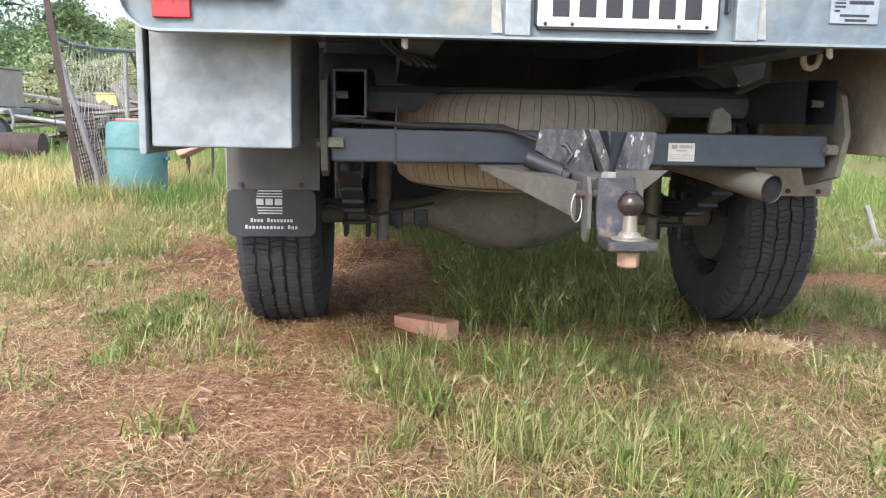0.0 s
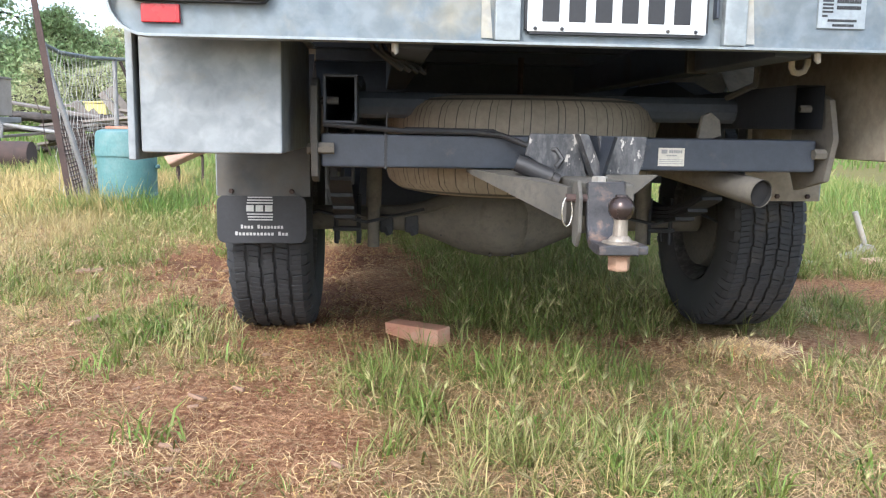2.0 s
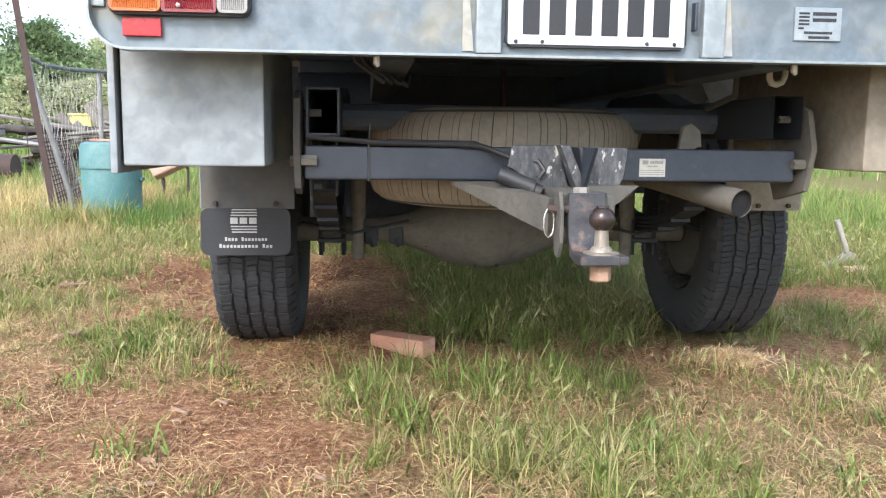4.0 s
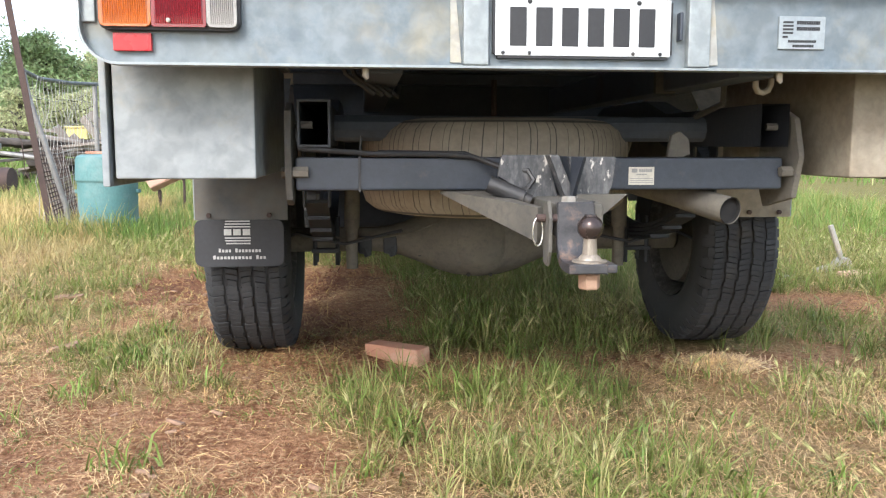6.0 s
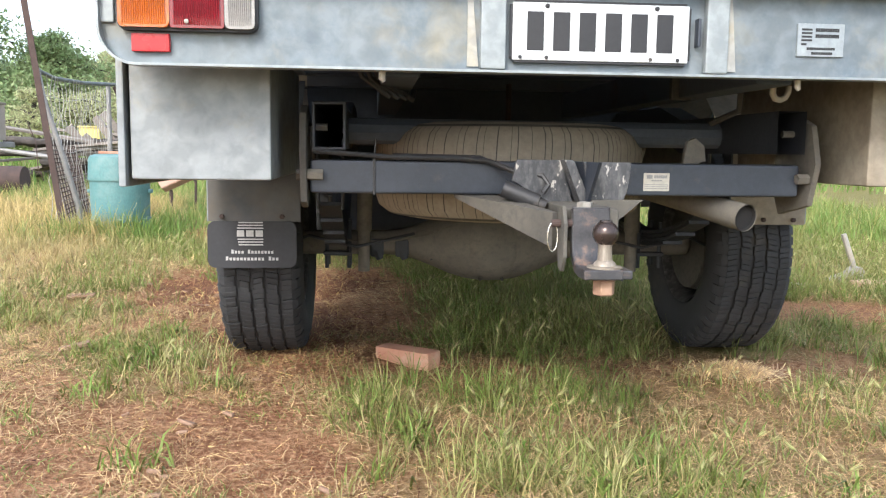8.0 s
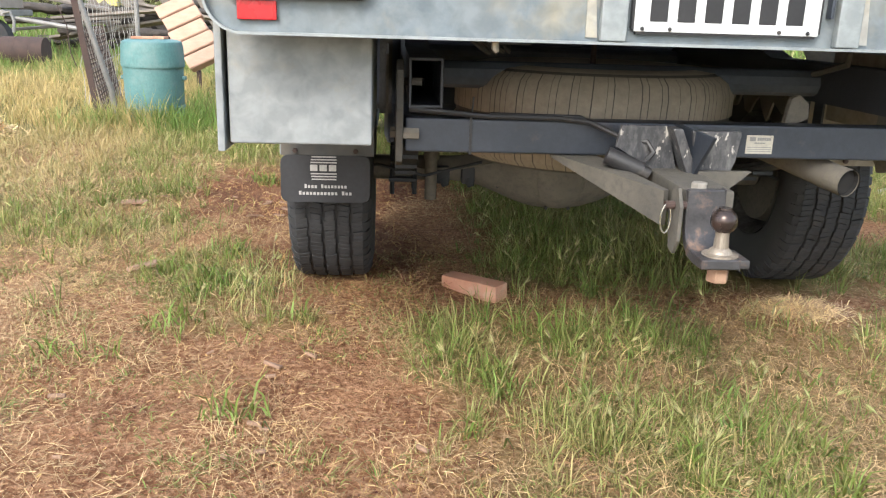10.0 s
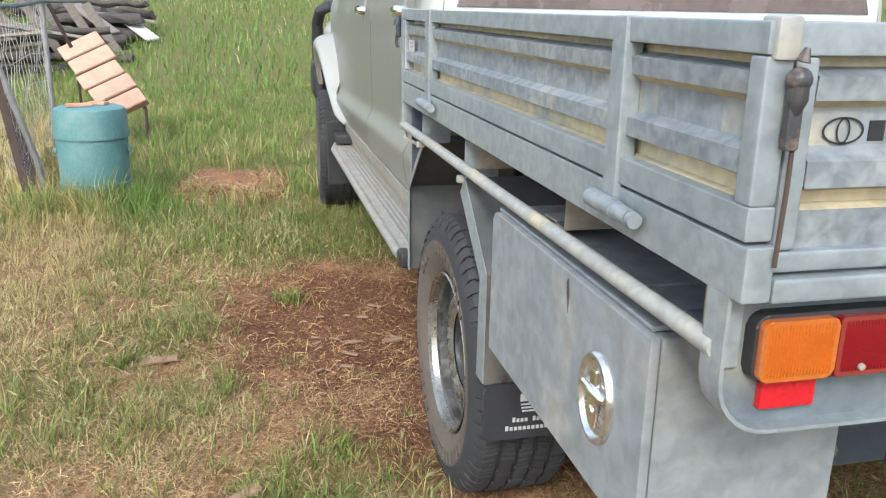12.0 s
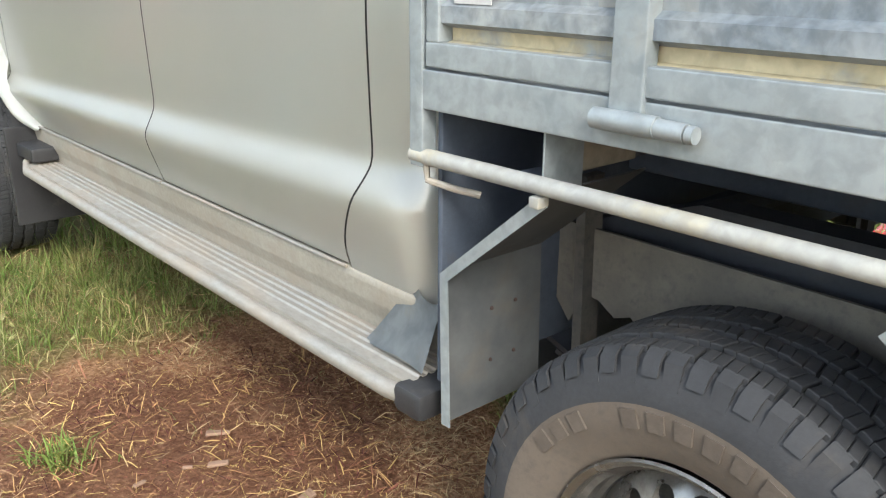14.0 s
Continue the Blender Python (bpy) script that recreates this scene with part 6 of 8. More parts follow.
def leafy(name, cols, island=0.3, rough=0.55, through=0.25, dry=None):
    """Leaf or blade; where the mesh carries a tint, it dries towards a second colour."""
    m = material(name, cols, rough=rough, scale=1.1, fine=30, bump=0.0, island=island, spec=0.3, coords="Object")
    N, L = m.node_tree.nodes, m.node_tree.links
    b = N["Principled BSDF"]
    if dry:
        at = N.new("ShaderNodeAttribute")
        at.attribute_name = "tint"
        geo = N.new("ShaderNodeNewGeometry")
        v = N.new("ShaderNodeMapRange")
        v.inputs[3].default_value, v.inputs[4].default_value = 0.7, 1.3
        L.new(geo.outputs["Random Per Island"], v.inputs[0])
        h = N.new("ShaderNodeHueSaturation")
        h.inputs["Color"].default_value = lin(dry)
        L.new(v.outputs[0], h.inputs["Value"])
        x = N.new("ShaderNodeMix")
        x.data_type = "RGBA"
        L.new(at.outputs["Fac"], x.inputs[0])
        L.new(b.inputs["Base Color"].links[0].from_socket, x.inputs[6])
        L.new(h.outputs[0], x.inputs[7])
        L.new(x.outputs[2], b.inputs["Base Color"])
    tr = N.new("ShaderNodeBsdfTranslucent")
    L.new(b.inputs["Base Color"].links[0].from_socket, tr.inputs[0])
    ms = N.new("ShaderNodeMixShader")
    ms.inputs[0].default_value = through
    L.new(b.outputs[0], ms.inputs[1])
    L.new(tr.outputs[0], ms.inputs[2])
    L.new(ms.outputs[0], N["Material Output"].inputs[0])
    return m


GREEN = leafy("green_grass_blade", ((0.115, 0.165, 0.034), (0.195, 0.235, 0.058)), 0.45, dry=(0.43, 0.34, 0.16))
MEADOW = leafy("meadow_grass", ((0.12, 0.2, 0.042), (0.175, 0.25, 0.06)), 0.25, dry=(0.5, 0.38, 0.17))
PALE = leafy("pale_green_grass", ((0.33, 0.315, 0.145), (0.41, 0.38, 0.19)), 0.35)
LITTER = leafy("bark_and_straw_litter", ((0.2, 0.085, 0.043), (0.38, 0.19, 0.098)), 0.9, rough=0.9, through=0.0, dry=(0.52, 0.38, 0.21))
SEED = leafy("seed_head", ((0.27, 0.27, 0.11), (0.4, 0.35, 0.17)), 0.4, through=0.15)
PALE_STRAW = leafy("pale_chopped_straw", ((0.68, 0.46, 0.24), (0.77, 0.57, 0.33)), 0.4, through=0.0)


def stuff_mesh(name, verts, quads, tris, mat, label, category, tint=None):
    me = bpy.data.meshes.new(name)
    nq, nt_ = len(quads), len(tris)
    loops = np.concatenate([np.asarray(quads, np.int32).ravel(), np.asarray(tris, np.int32).ravel()])
    starts = np.concatenate([np.arange(nq) * 4, nq * 4 + np.arange(nt_) * 3]).astype(np.int32)
    me.vertices.add(len(verts))
    me.vertices.foreach_set("co", np.asarray(verts, np.float32).ravel())
    me.loops.add(len(loops))
    me.loops.foreach_set("vertex_index", loops)
    me.polygons.add(nq + nt_)
    me.polygons.foreach_set("loop_start", starts)
    me.update(calc_edges=True)
    if tint is not None:
        at = me.attributes.new("tint", "FLOAT", "POINT")
        at.data.foreach_set("value", np.clip(tint, 0, 1).astype(np.float32).ravel())
    me.validate()
    me.polygons.foreach_set("use_smooth", [True] * len(me.polygons))
    me.materials.append(mat)
    return tagged(new(name, me), label, category, kind="stuff")


def sample(n, x0, x1, y0, y1, weight):
    x, y = RNG.uniform(x0, x1, n), RNG.uniform(y0, y1, n)
    k = RNG.random(n) < weight(x, y)
    return x[k], y[k]


WHEELS = [(-0.806, AXLE_R), (0.824, AXLE_R)] + [(sx * 0.84, AXLE_F) for sx in (-1, 1)]


def clear_of_wheels(x, y):
    ok = np.ones(len(x), bool)
    for cx, cy in WHEELS:
        ok &= ~((np.abs(x - cx) < 0.135) & (np.abs(y - cy) < 0.19))
    return ok


def blades(name, x, y, h, w, lean, mat, label, curl=1.0):
    """Tapered bent blades rooted at plan points."""
    k = clear_of_wheels(x, y)
    x, y, h, w, lean = x[k], y[k], h[k], w[k], lean[k]
    n = len(x)
    az, fa = RNG.uniform(0, 2 * math.pi, n), RNG.uniform(0, 2 * math.pi, n)
    z = gz(x, y) + bump_z(x, y) - 0.012
    P0 = np.stack([x, y, z], 1)
    D = np.stack([np.cos(az), np.sin(az), np.zeros(n)], 1)
    S = np.stack([np.cos(fa), np.sin(fa), np.zeros(n)], 1) * (w[:, None] / 2)
    up = np.array([0, 0, 1.0])
    l = lean[:, None] * h[:, None]
    hh = h[:, None]
    P1 = P0 + D * l * 0.3 + up * hh * 0.55
    P2 = P0 + D * l * curl + up * hh * (1.0 - 0.35 * np.minimum(lean[:, None], 1.5))
    V = np.stack([P0 - S, P0 + S, P1 - S * 0.8, P1 + S * 0.8, P2], 1).reshape(-1, 3)
    b = np.arange(n)[:, None] * 5
    return stuff_mesh(name, V, b + np.array([[0, 1, 3, 2]]), b + np.array([[2, 3, 4]]), mat, label, "grass")


def dryness(x, y):
    """How far the grass has dried, 0 green to 1 straw."""
    n = 0.6 * vnoise(x, y, 1.3, 2) + 0.4 * vnoise(x, y, 4.3, 0)
    under = smooth(-0.5, -0.1, x) * smooth(1.15, 0.9, x) * smooth(1.05, 1.4, y) * smooth(4.2, 3.4, y)
    right = smooth(0.9, 1.2, x) * smooth(1.1, 1.6, y)
    far = smooth(3.0, 4.2, y) * smooth(-2.4, -1.9, x)
    gold = smooth(-1.9, -2.5, x) * smooth(1.9, 3.0, y) * smooth(11.0, 8.0, y) * smooth(-2.0, -2.3, x + 0.12 * np.maximum(0, y - 4.0))
    fore = smooth(-0.75, -0.2, x) * smooth(1.3, 0.8, y)
    t = 0.24 - 0.13 * fore - 0.12 * smooth(-1.1, -1.5, x) * smooth(0.6, 1.4, y)
    t = t * (1 - 0.75 * under) * (1 - 0.6 * right) * (1 - 0.85 * far)
    t = np.maximum(t, 0.98 * gold)
    return t + 0.75 * (n - 0.5)


def tufted(n, x0, x1, y0, y1, weight, many, spread):
    """Plan points in tufts, with each tuft's number and the bearing away from its heart."""
    cx, cy = sample(n, x0, x1, y0, y1, weight)
    m = RNG.integers(many[0], many[1], len(cx))
    tid = np.repeat(np.arange(len(cx)), m)
    az = RNG.uniform(0, 2 * math.pi, len(tid))
    r = np.abs(RNG.normal(0, 1, len(tid))) * (RNG.uniform(spread[0], spread[1], len(cx)))[tid]
    return cx[tid] + r * np.cos(az), cy[tid] + r * np.sin(az), tid, az, cx, cy


def tuft_blades(name, spots, lo, hi, wid, lean, mat, label, dry_shift=0.0):
    """Bent, tapered blades fanning out of tufts; each tuft has its own height, lean and dryness."""
    x, y, tid, az, cx, cy = spots
    nt_ = len(cx)
    hs = cover(cx, cy)[2] * RNG.uniform(0.55, 1.3, nt_)
    dr = dryness(cx, cy) + dry_shift + RNG.normal(0, 0.25, nt_)
    wind = RNG.uniform(0, 2 * math.pi, nt_)
    k = clear_of_wheels(x, y)
    x, y, tid, az = x[k], y[k], tid[k], az[k]
    n = len(x)
    h = hs[tid] * RNG.uniform(lo, hi, n)
    w = RNG.uniform(wid[0], wid[1], n)
    ln = RNG.uniform(lean[0], lean[1], n)
    dx, dy = np.cos(az) + 0.7 * np.cos(wind[tid]), np.sin(az) + 0.7 * np.sin(wind[tid])
    d = np.stack([dx, dy, np.zeros(n)], 1)
    d /= np.linalg.norm(d, axis=1)[:, None] + 1e-6
    fa = az + math.pi / 2 + RNG.normal(0, 0.7, n)
    S = np.stack([np.cos(fa), np.sin(fa), np.zeros(n)], 1) * (w[:, None] / 2)
    P0 = np.stack([x, y, gz(x, y) + bump_z(x, y) - 0.01], 1)
    up = np.array([0, 0, 1.0])
    th = ln[:, None]
    hh = h[:, None]
    P1 = P0 + d * hh * 0.34 * np.sin(0.45 * th) + up * hh * 0.34 * np.cos(0.45 * th)
    P2 = P1 + d * hh * 0.34 * np.sin(th) + up * hh * 0.34 * np.cos(th)
    P3 = P2 + d * hh * 0.36 * np.sin(1.5 * th) + up * hh * 0.36 * np.maximum(np.cos(1.5 * th), -0.45)
    V = np.stack([P0 - S * 0.8, P0 + S * 0.8, P1 - S, P1 + S, P2 - S * 0.75, P2 + S * 0.75, P3], 1).reshape(-1, 3)
    t0 = (dr[tid] + RNG.normal(0, 0.16, n))[:, None]
    T = np.concatenate([t0 - 0.05, t0 - 0.05, t0, t0, t0 + 0.1, t0 + 0.1, t0 + 0.25], 1)
    b = np.arange(n)[:, None] * 7
    return stuff_mesh(name, V, np.concatenate([b + np.array([[0, 1, 3, 2]]), b + np.array([[2, 3, 5, 4]])]), b + np.array([[4, 5, 6]]), mat, label, "grass", T)


def build_grass():
    # close ground: tufts of fine blades
    sp = tufted(25000, -3.2, 3.4, -1.3, 4.6, lambda x, y: np.clip(cover(x, y)[0], 0, 1) ** 1.3 * 0.9, (6, 22), (0.008, 0.032))
    tuft_blades("green_grass", sp, 0.045, 0.14, (0.0018, 0.0042), (0.1, 1.4), GREEN, "short green and yellowing paddock grass in uneven tufts")
    sp = tufted(11000, -3.2, 3.4, -1.3, 4.6, lambda x, y: np.clip(0.35 * cover(x, y)[0] + 0.5 * cover(x, y)[1], 0, 1) * 0.8, (4, 13), (0.012, 0.05))
    tuft_blades("dry_grass", sp, 0.05, 0.14, (0.0014, 0.003), (0.6, 1.9), GREEN, "dry straw-coloured grass lying over", dry_shift=0.38)
    sp = tufted(4200, -3.2, 3.4, -6.0, -1.3, lambda x, y: np.clip(cover(x, y)[0] + 0.3 * cover(x, y)[1], 0, 1) * 0.8, (4, 10), (0.02, 0.06))
    tuft_blades("green_grass", sp, 0.06, 0.15, (0.004, 0.007), (0.2, 1.2), GREEN, "short paddock grass behind the truck")
    # low creeping growth on the bare earth
    sp = tufted(4200, -2.2, 1.2, -0.6, 1.6, lambda x, y: 0.45 * smooth(0.52, 0.62, vnoise(x, y, 3.3, 3)) * (1 - smooth(-0.4, 0.0, x)), (8, 20), (0.02, 0.06))
    tuft_blades("creeping_grass", sp, 0.03, 0.07, (0.002, 0.0035), (0.7, 1.7), GREEN, "low creeping grass in mats on bare earth", dry_shift=-0.12)
    # beyond
    sp = tufted(11000, -9, 6, 4.4, 12, lambda x, y: np.clip(cover(x, y)[0] + 0.6 * smooth(-2.3, -2.8, x) * smooth(11, 8, y), 0, 1) * 0.9, (5, 13), (0.02, 0.08))
    tuft_blades("green_grass", sp, 0.06, 0.14, (0.004, 0.009), (0.1, 1.0), MEADOW, "lush green grass beyond the truck, golden by the fence")
    sp = tufted(1500, -3.3, -1.8, 4.5, 5.6, lambda x, y: 0.9 * np.exp(-((x + 2.5) / 0.42) ** 2 - ((y - 4.9) / 0.22) ** 2), (6, 14), (0.02, 0.06))
    tuft_blades("green_grass", sp, 0.1, 0.2, (0.003, 0.007), (0.1, 0.8), MEADOW, "tall grass about the foot of the bin", dry_shift=-0.6)
    x, y = sample(80000, -26, 20, 11.5, 40, lambda x, y: 0.3 + 0.7 * smooth(40, 12, y))
    blades("green_grass", x, y, RNG.uniform(0.12, 0.26, len(x)), RNG.uniform(0.012, 0.03, len(x)), RNG.uniform(0.1, 0.8, len(x)), MEADOW, "green grass of the far paddock")
    x, y = sample(30000, -26, 20, 11.5, 40, lambda x, y: 0.7 * vnoise(x, y, 0.4))
    blades("pale_grass", x, y, RNG.uniform(0.14, 0.28, len(x)), RNG.uniform(0.01, 0.024, len(x)), RNG.uniform(0.1, 0.8, len(x)), PALE, "pale grass of the far paddock")


def scatter(name, n, box4, weight, lens_, widths, tilt_, mat, label, tint, lift=0.003, curl=0.12):
    """Stems or chips lying on the ground."""
    x, y = sample(n, *box4, weight)
    n = len(x)
    L, w = RNG.uniform(lens_[0], lens_[1], n), RNG.uniform(widths[0], widths[1], n)
    az, tilt = RNG.uniform(0, 2 * math.pi, n), RNG.normal(0, tilt_, n)
    z = gz(x, y) + bump_z(x, y) + lift + np.abs(np.sin(tilt)) * L * 0.5
    D = np.stack([np.cos(az) * np.cos(tilt), np.sin(az) * np.cos(tilt), np.sin(tilt)], 1) * L[:, None] / 2
    S = np.stack([-np.sin(az), np.cos(az), RNG.normal(0, 0.35, n)], 1) * w[:, None] / 2
    P = np.stack([x, y, z], 1)
    side = RNG.normal(0, 0.5, n)[:, None] * np.stack([-np.sin(az), np.cos(az), np.zeros(n)], 1)
    if curl:
        M = P + (np.array([0, 0, 1.0]) * RNG.uniform(0, 1, n)[:, None] + side) * (L * curl)[:, None]
        V = np.stack([P - D - S * 0.7, P - D + S * 0.7, M - S * 1.1, M + S * 1.1, P + D - S * 0.6, P + D + S * 0.6], 1)
        quads = ((0, 1, 3, 2), (2, 3, 5, 4))
    else:
        V = np.stack([P - D - S, P - D + S * 0.6, P + D + S * 0.8, P + D * 0.8 - S * 0.9], 1)
        quads = ((0, 1, 2, 3),)
    m = V.shape[1]
    b = np.arange(n)[:, None] * m
    q = np.concatenate([b + np.array([k]) for k in quads])
    T = np.repeat((tint(x, y) + RNG.normal(0, 0.2, n))[:, None], m, 1)
    V = V.reshape(-1, 3)
    return stuff_mesh(name, V, q, np.zeros((0, 3), np.int32), mat, label, "litter", T)


def build_litter():
    """Bark chips, needles and dead stems over the bare earth, and flattened thatch among the grass."""
    bare = lambda x, y: np.clip(1 - 1.1 * cover(x, y)[0], 0.05, 1)
    fresh = lambda x, y: 0.08 - 0.2 * damp(x, y) + 0.9 * (vnoise(x, y, 2.1, 1) - 0.5)
    area = (-2.6, 2.6, -1.0, 4.6)
    scatter("bark_litter", 110000, area, lambda x, y: bare(x, y) * 0.8, (0.003, 0.013), (0.001, 0.0032), 0.4, LITTER, "small bark chips and crumbs scattered on the earth", fresh, curl=0)
    scatter("needle_litter", 130000, area, lambda x, y: bare(x, y) * (0.15 + 0.85 * smooth(0.38, 0.62, vnoise(x, y, 4.2, 2))), (0.014, 0.062), (0.0007, 0.0017), 0.3, LITTER, "dead needles and thin stems on the earth", lambda x, y: 1.5 * fresh(x, y) + 0.3, curl=0)
    scatter("thatch", 150000, (-2.2, 2.2, -0.7, 2.3), lambda x, y: np.clip(1.2 * cover(x, y)[1] - 0.04 + 0.35 * smooth(0.5, 0.7, vnoise(x, y, 2.6, 2)), 0, 1) * (1 - 0.4 * damp(x, y)), (0.015, 0.055), (0.0007, 0.0016), 0.3, LITTER, "flattened dry grass stems and thatch", lambda x, y: 0.6 + 0.6 * (vnoise(x, y, 5.0, 1) - 0.5), lift=0.006, curl=0.2)
    scatter("thatch", 40000, (-3.2, 2.6, 2.3, 5.5), lambda x, y: np.clip(1.2 * cover(x, y)[1], 0, 1) * (1 - 0.4 * damp(x, y)), (0.03, 0.09), (0.0015, 0.003), 0.3, LITTER, "flattened dry grass stems beside the truck", lambda x, y: 0.7 + 0 * x, lift=0.006, curl=0.2)
    scatter("needle_litter", 9000, (-2.3, -0.9, 4.9, 6.4), lambda x, y: np.clip(1 - 1.2 * cover(x, y)[0], 0, 1) * smooth(0.3, 0.6, vnoise(x, y, 3.1, 1)), (0.03, 0.13), (0.002, 0.006), 0.25, LITTER, "dead stems and bark on the bare patch before the cab", lambda x, y: 0.05 + 1.2 * (vnoise(x, y, 3.7, 0) - 0.5), curl=0)
    scatter("bark_litter", 9000, (-1.7, -0.3, 1.0, 3.7), lambda x, y: damp(x, y) * (0.2 + 0.8 * smooth(0.4, 0.6, vnoise(x, y, 3.3, 2))), (0.02, 0.075), (0.0009, 0.003), 0.35, LITTER, "coarse dead stems and bark strips on trodden earth", lambda x, y: -0.3 + 1.4 * (vnoise(x, y, 3.9, 0) - 0.5), lift=0.005, curl=0.05)


def build_seed_grass():
    """Stalks of barley grass with bristled seed heads."""
    x, y = sample(12000, -2.8, 3.2, -0.8, 4.2, lambda x, y: np.clip(cover(x, y)[0] - 0.2, 0, 1) * 0.65 * smooth(0.35, 0.6, vnoise(x, y, 3.0, 1)))
    k = clear_of_wheels(x, y)
    x, y = x[k], y[k]
    n = len(x)
    h = RNG.uniform(0.05, 0.15, n) * (0.75 + 0.4 * smooth(0.5, 2.5, y))
    az, lean = RNG.uniform(0, 2 * math.pi, n), RNG.uniform(0.1, 1.1, n)
    z0 = gz(x, y) + bump_z(x, y) - 0.01
    P0 = np.stack([x, y, z0], 1)
    D = np.stack([np.cos(az) * lean, np.sin(az) * lean, np.ones(n)], 1)
    D /= np.linalg.norm(D, axis=1)[:, None]
    D2 = np.stack([np.cos(az) * (lean + 0.5), np.sin(az) * (lean + 0.5), np.ones(n)], 1)
    D2 /= np.linalg.norm(D2, axis=1)[:, None]
    T = P0 + D * h[:, None]
    hl = RNG.uniform(0.025, 0.05, n)[:, None]
    ref = np.tile(np.array([[0.3, 0.9, 0.1]]), (n, 1))
    A = np.cross(D2, ref)
    A /= np.linalg.norm(A, axis=1)[:, None]
    C = np.cross(D2, A)
    V = [P0 - A * 0.001, P0 + A * 0.001, T - A * 0.0008, T + A * 0.0008]
    r = 0.0036
    ring = [T + D2 * hl * 0.35 + A * r * math.cos(t) + C * r * math.sin(t) for t in (0, 1.5708, 3.1416, 4.7124)]
    V += [T] + ring + [T + D2 * hl]
    for t in np.linspace(0, 5.5, 6):
        o = A * math.cos(t) + C * math.sin(t)
        s = T + D2 * hl * (0.3 + 0.1 * (t % 2)) + o * r
        V += [s - A * 0.0006, s + A * 0.0006, s + D2 * hl * 0.75 + o * 0.0045]
    V = np.stack(V, 1)
    m = V.shape[1]
    b = np.arange(n)[:, None] * m
    quads = b + np.array([[0, 1, 3, 2]])
    tr = []
    for k in range(4):
        tr += [b + np.array([[4, 5 + k, 5 + (k + 1) % 4]]), b + np.array([[9, 5 + (k + 1) % 4, 5 + k]])]
    for k in range(6):
        tr.append(b + np.array([[10 + 3 * k, 11 + 3 * k, 12 + 3 * k]]))
    stuff_mesh("seed_grass", V.reshape(-1, 3), quads, np.concatenate(tr), SEED, "barley grass stalks with bristly pale seed heads", "grass")


def build_tufts():
    """Broad-leaved clumps that stand out in the foreground."""
    k = 0
    pts = []
    for _ in range(900):
        cx, cy = RNG.uniform(-1.6, 2.0), RNG.uniform(-0.4, 1.6)
        g, _, _ = cover(cx, cy)
        if RNG.random() < g * 0.14 + 0.006:
            pts.append((cx, cy))
    pts += [(-1.28, 2.98), (-1.26, 2.95), (-1.3, 3.0), (-0.98, 0.2), (-0.95, 0.23), (-1.3, 0.8), (-1.25, 0.84)]
    X, Y, H, W, Le = [], [], [], [], []
    for cx, cy in pts:
        m = int(RNG.integers(14, 36))
        r = RNG.uniform(0.015, 0.05)
        X.append(RNG.normal(cx, r, m)), Y.append(RNG.normal(cy, r, m))
        H.append(RNG.uniform(0.04, 0.11, m)), W.append(RNG.uniform(0.004, 0.008, m)), Le.append(RNG.uniform(0.2, 1.4, m))
    blades("grass_tufts", np.concatenate(X), np.concatenate(Y), np.concatenate(H), np.concatenate(W), np.concatenate(Le), GREEN, "broad-bladed green grass tufts")


# ---- things on the ground ----
def build_brick():
    a, b = Vector((-0.432, 1.178, 0)), Vector((-0.245, 1.012, 0))
    ang = math.atan2(b.y - a.y, b.x - a.x)
    c = (a + b) / 2
    nrm = Vector((math.sin(ang), -math.cos(ang), 0))
    c = c - nrm * 0.02
    bm = B()
    box(bm, -0.115, 0.115, -0.034, 0.034, -0.035, 0.048, 0.005, 2)
    for v in bm.verts:
        v.co += Vector((noise.noise(v.co * 40) * 0.002, noise.noise(v.co * 37 + Vector((5, 0, 0))) * 0.002, noise.noise(v.co * 31) * 0.0015))
    ob = new("brick", mesh_of("brick", bm, BRICK))
    ob.matrix_world = pose(c.x, c.y, 0.008, 1.5, -2, math.degrees(ang))
    tagged(ob, "weathered orange-red clay brick lying in the grass", "brick")


def build_bin():
    bx, by = -2.46, 5.2
    t = thing("plastic_bin", "round teal plastic bin with a lid, standing in long grass", "bin", at=(bx, by, 0.0))
    bm = B()
    revolve(bm, [(-0.01, 0.0005), (-0.01, 0.25), (0.02, 0.258), (0.44, 0.268), (0.44, 0.26)], (bx, by, 0), "z", 40)
    body = part("bin_body", bm, TEAL, t)
    bm = B()
    revolve(bm, [(0.12, 0.258), (0.125, 0.268), (0.145, 0.269), (0.15, 0.26)], (bx, by, 0), "z", 40)
    part("bin_ring", bm, TEAL, t)
    bm = B()
    revolve(bm, [(0.425, 0.266), (0.425, 0.28), (0.44, 0.282), (0.46, 0.28), (0.57, 0.273), (0.602, 0.262), (0.616, 0.22), (0.62, 0.1), (0.621, 0.0005)], (bx, by, 0), "z", 40)
    part("bin_lid", bm, TEAL, t, "domed teal lid")
    for k in range(2):
        s_ = -1 if k else 1
        bm = B()
        box(bm, bx + s_ * 0.26, bx + s_ * 0.29, by - 0.05, by + 0.05, 0.33, 0.36, 0.01)
        part("bin_handle", bm, TEAL, t)
    for k, (dx, dy, l) in enumerate(((-0.05, -0.08, 0.16), (0.06, 0.02, 0.12))):
        bm = B()
        box(bm, -l / 2, l / 2, -0.03, 0.03, 0, 0.02, 0.004)
        ob = new("brick_shard", mesh_of("brick_shard", bm, BRICK))
        ob.matrix_world = pose(bx + dx, by + dy, 0.664, 0, 0, 15 - 40 * k)
        tagged(ob, "thin broken red brick piece on the bin lid", "brick")


    t.scale = (0.85, 0.85, 1.07)


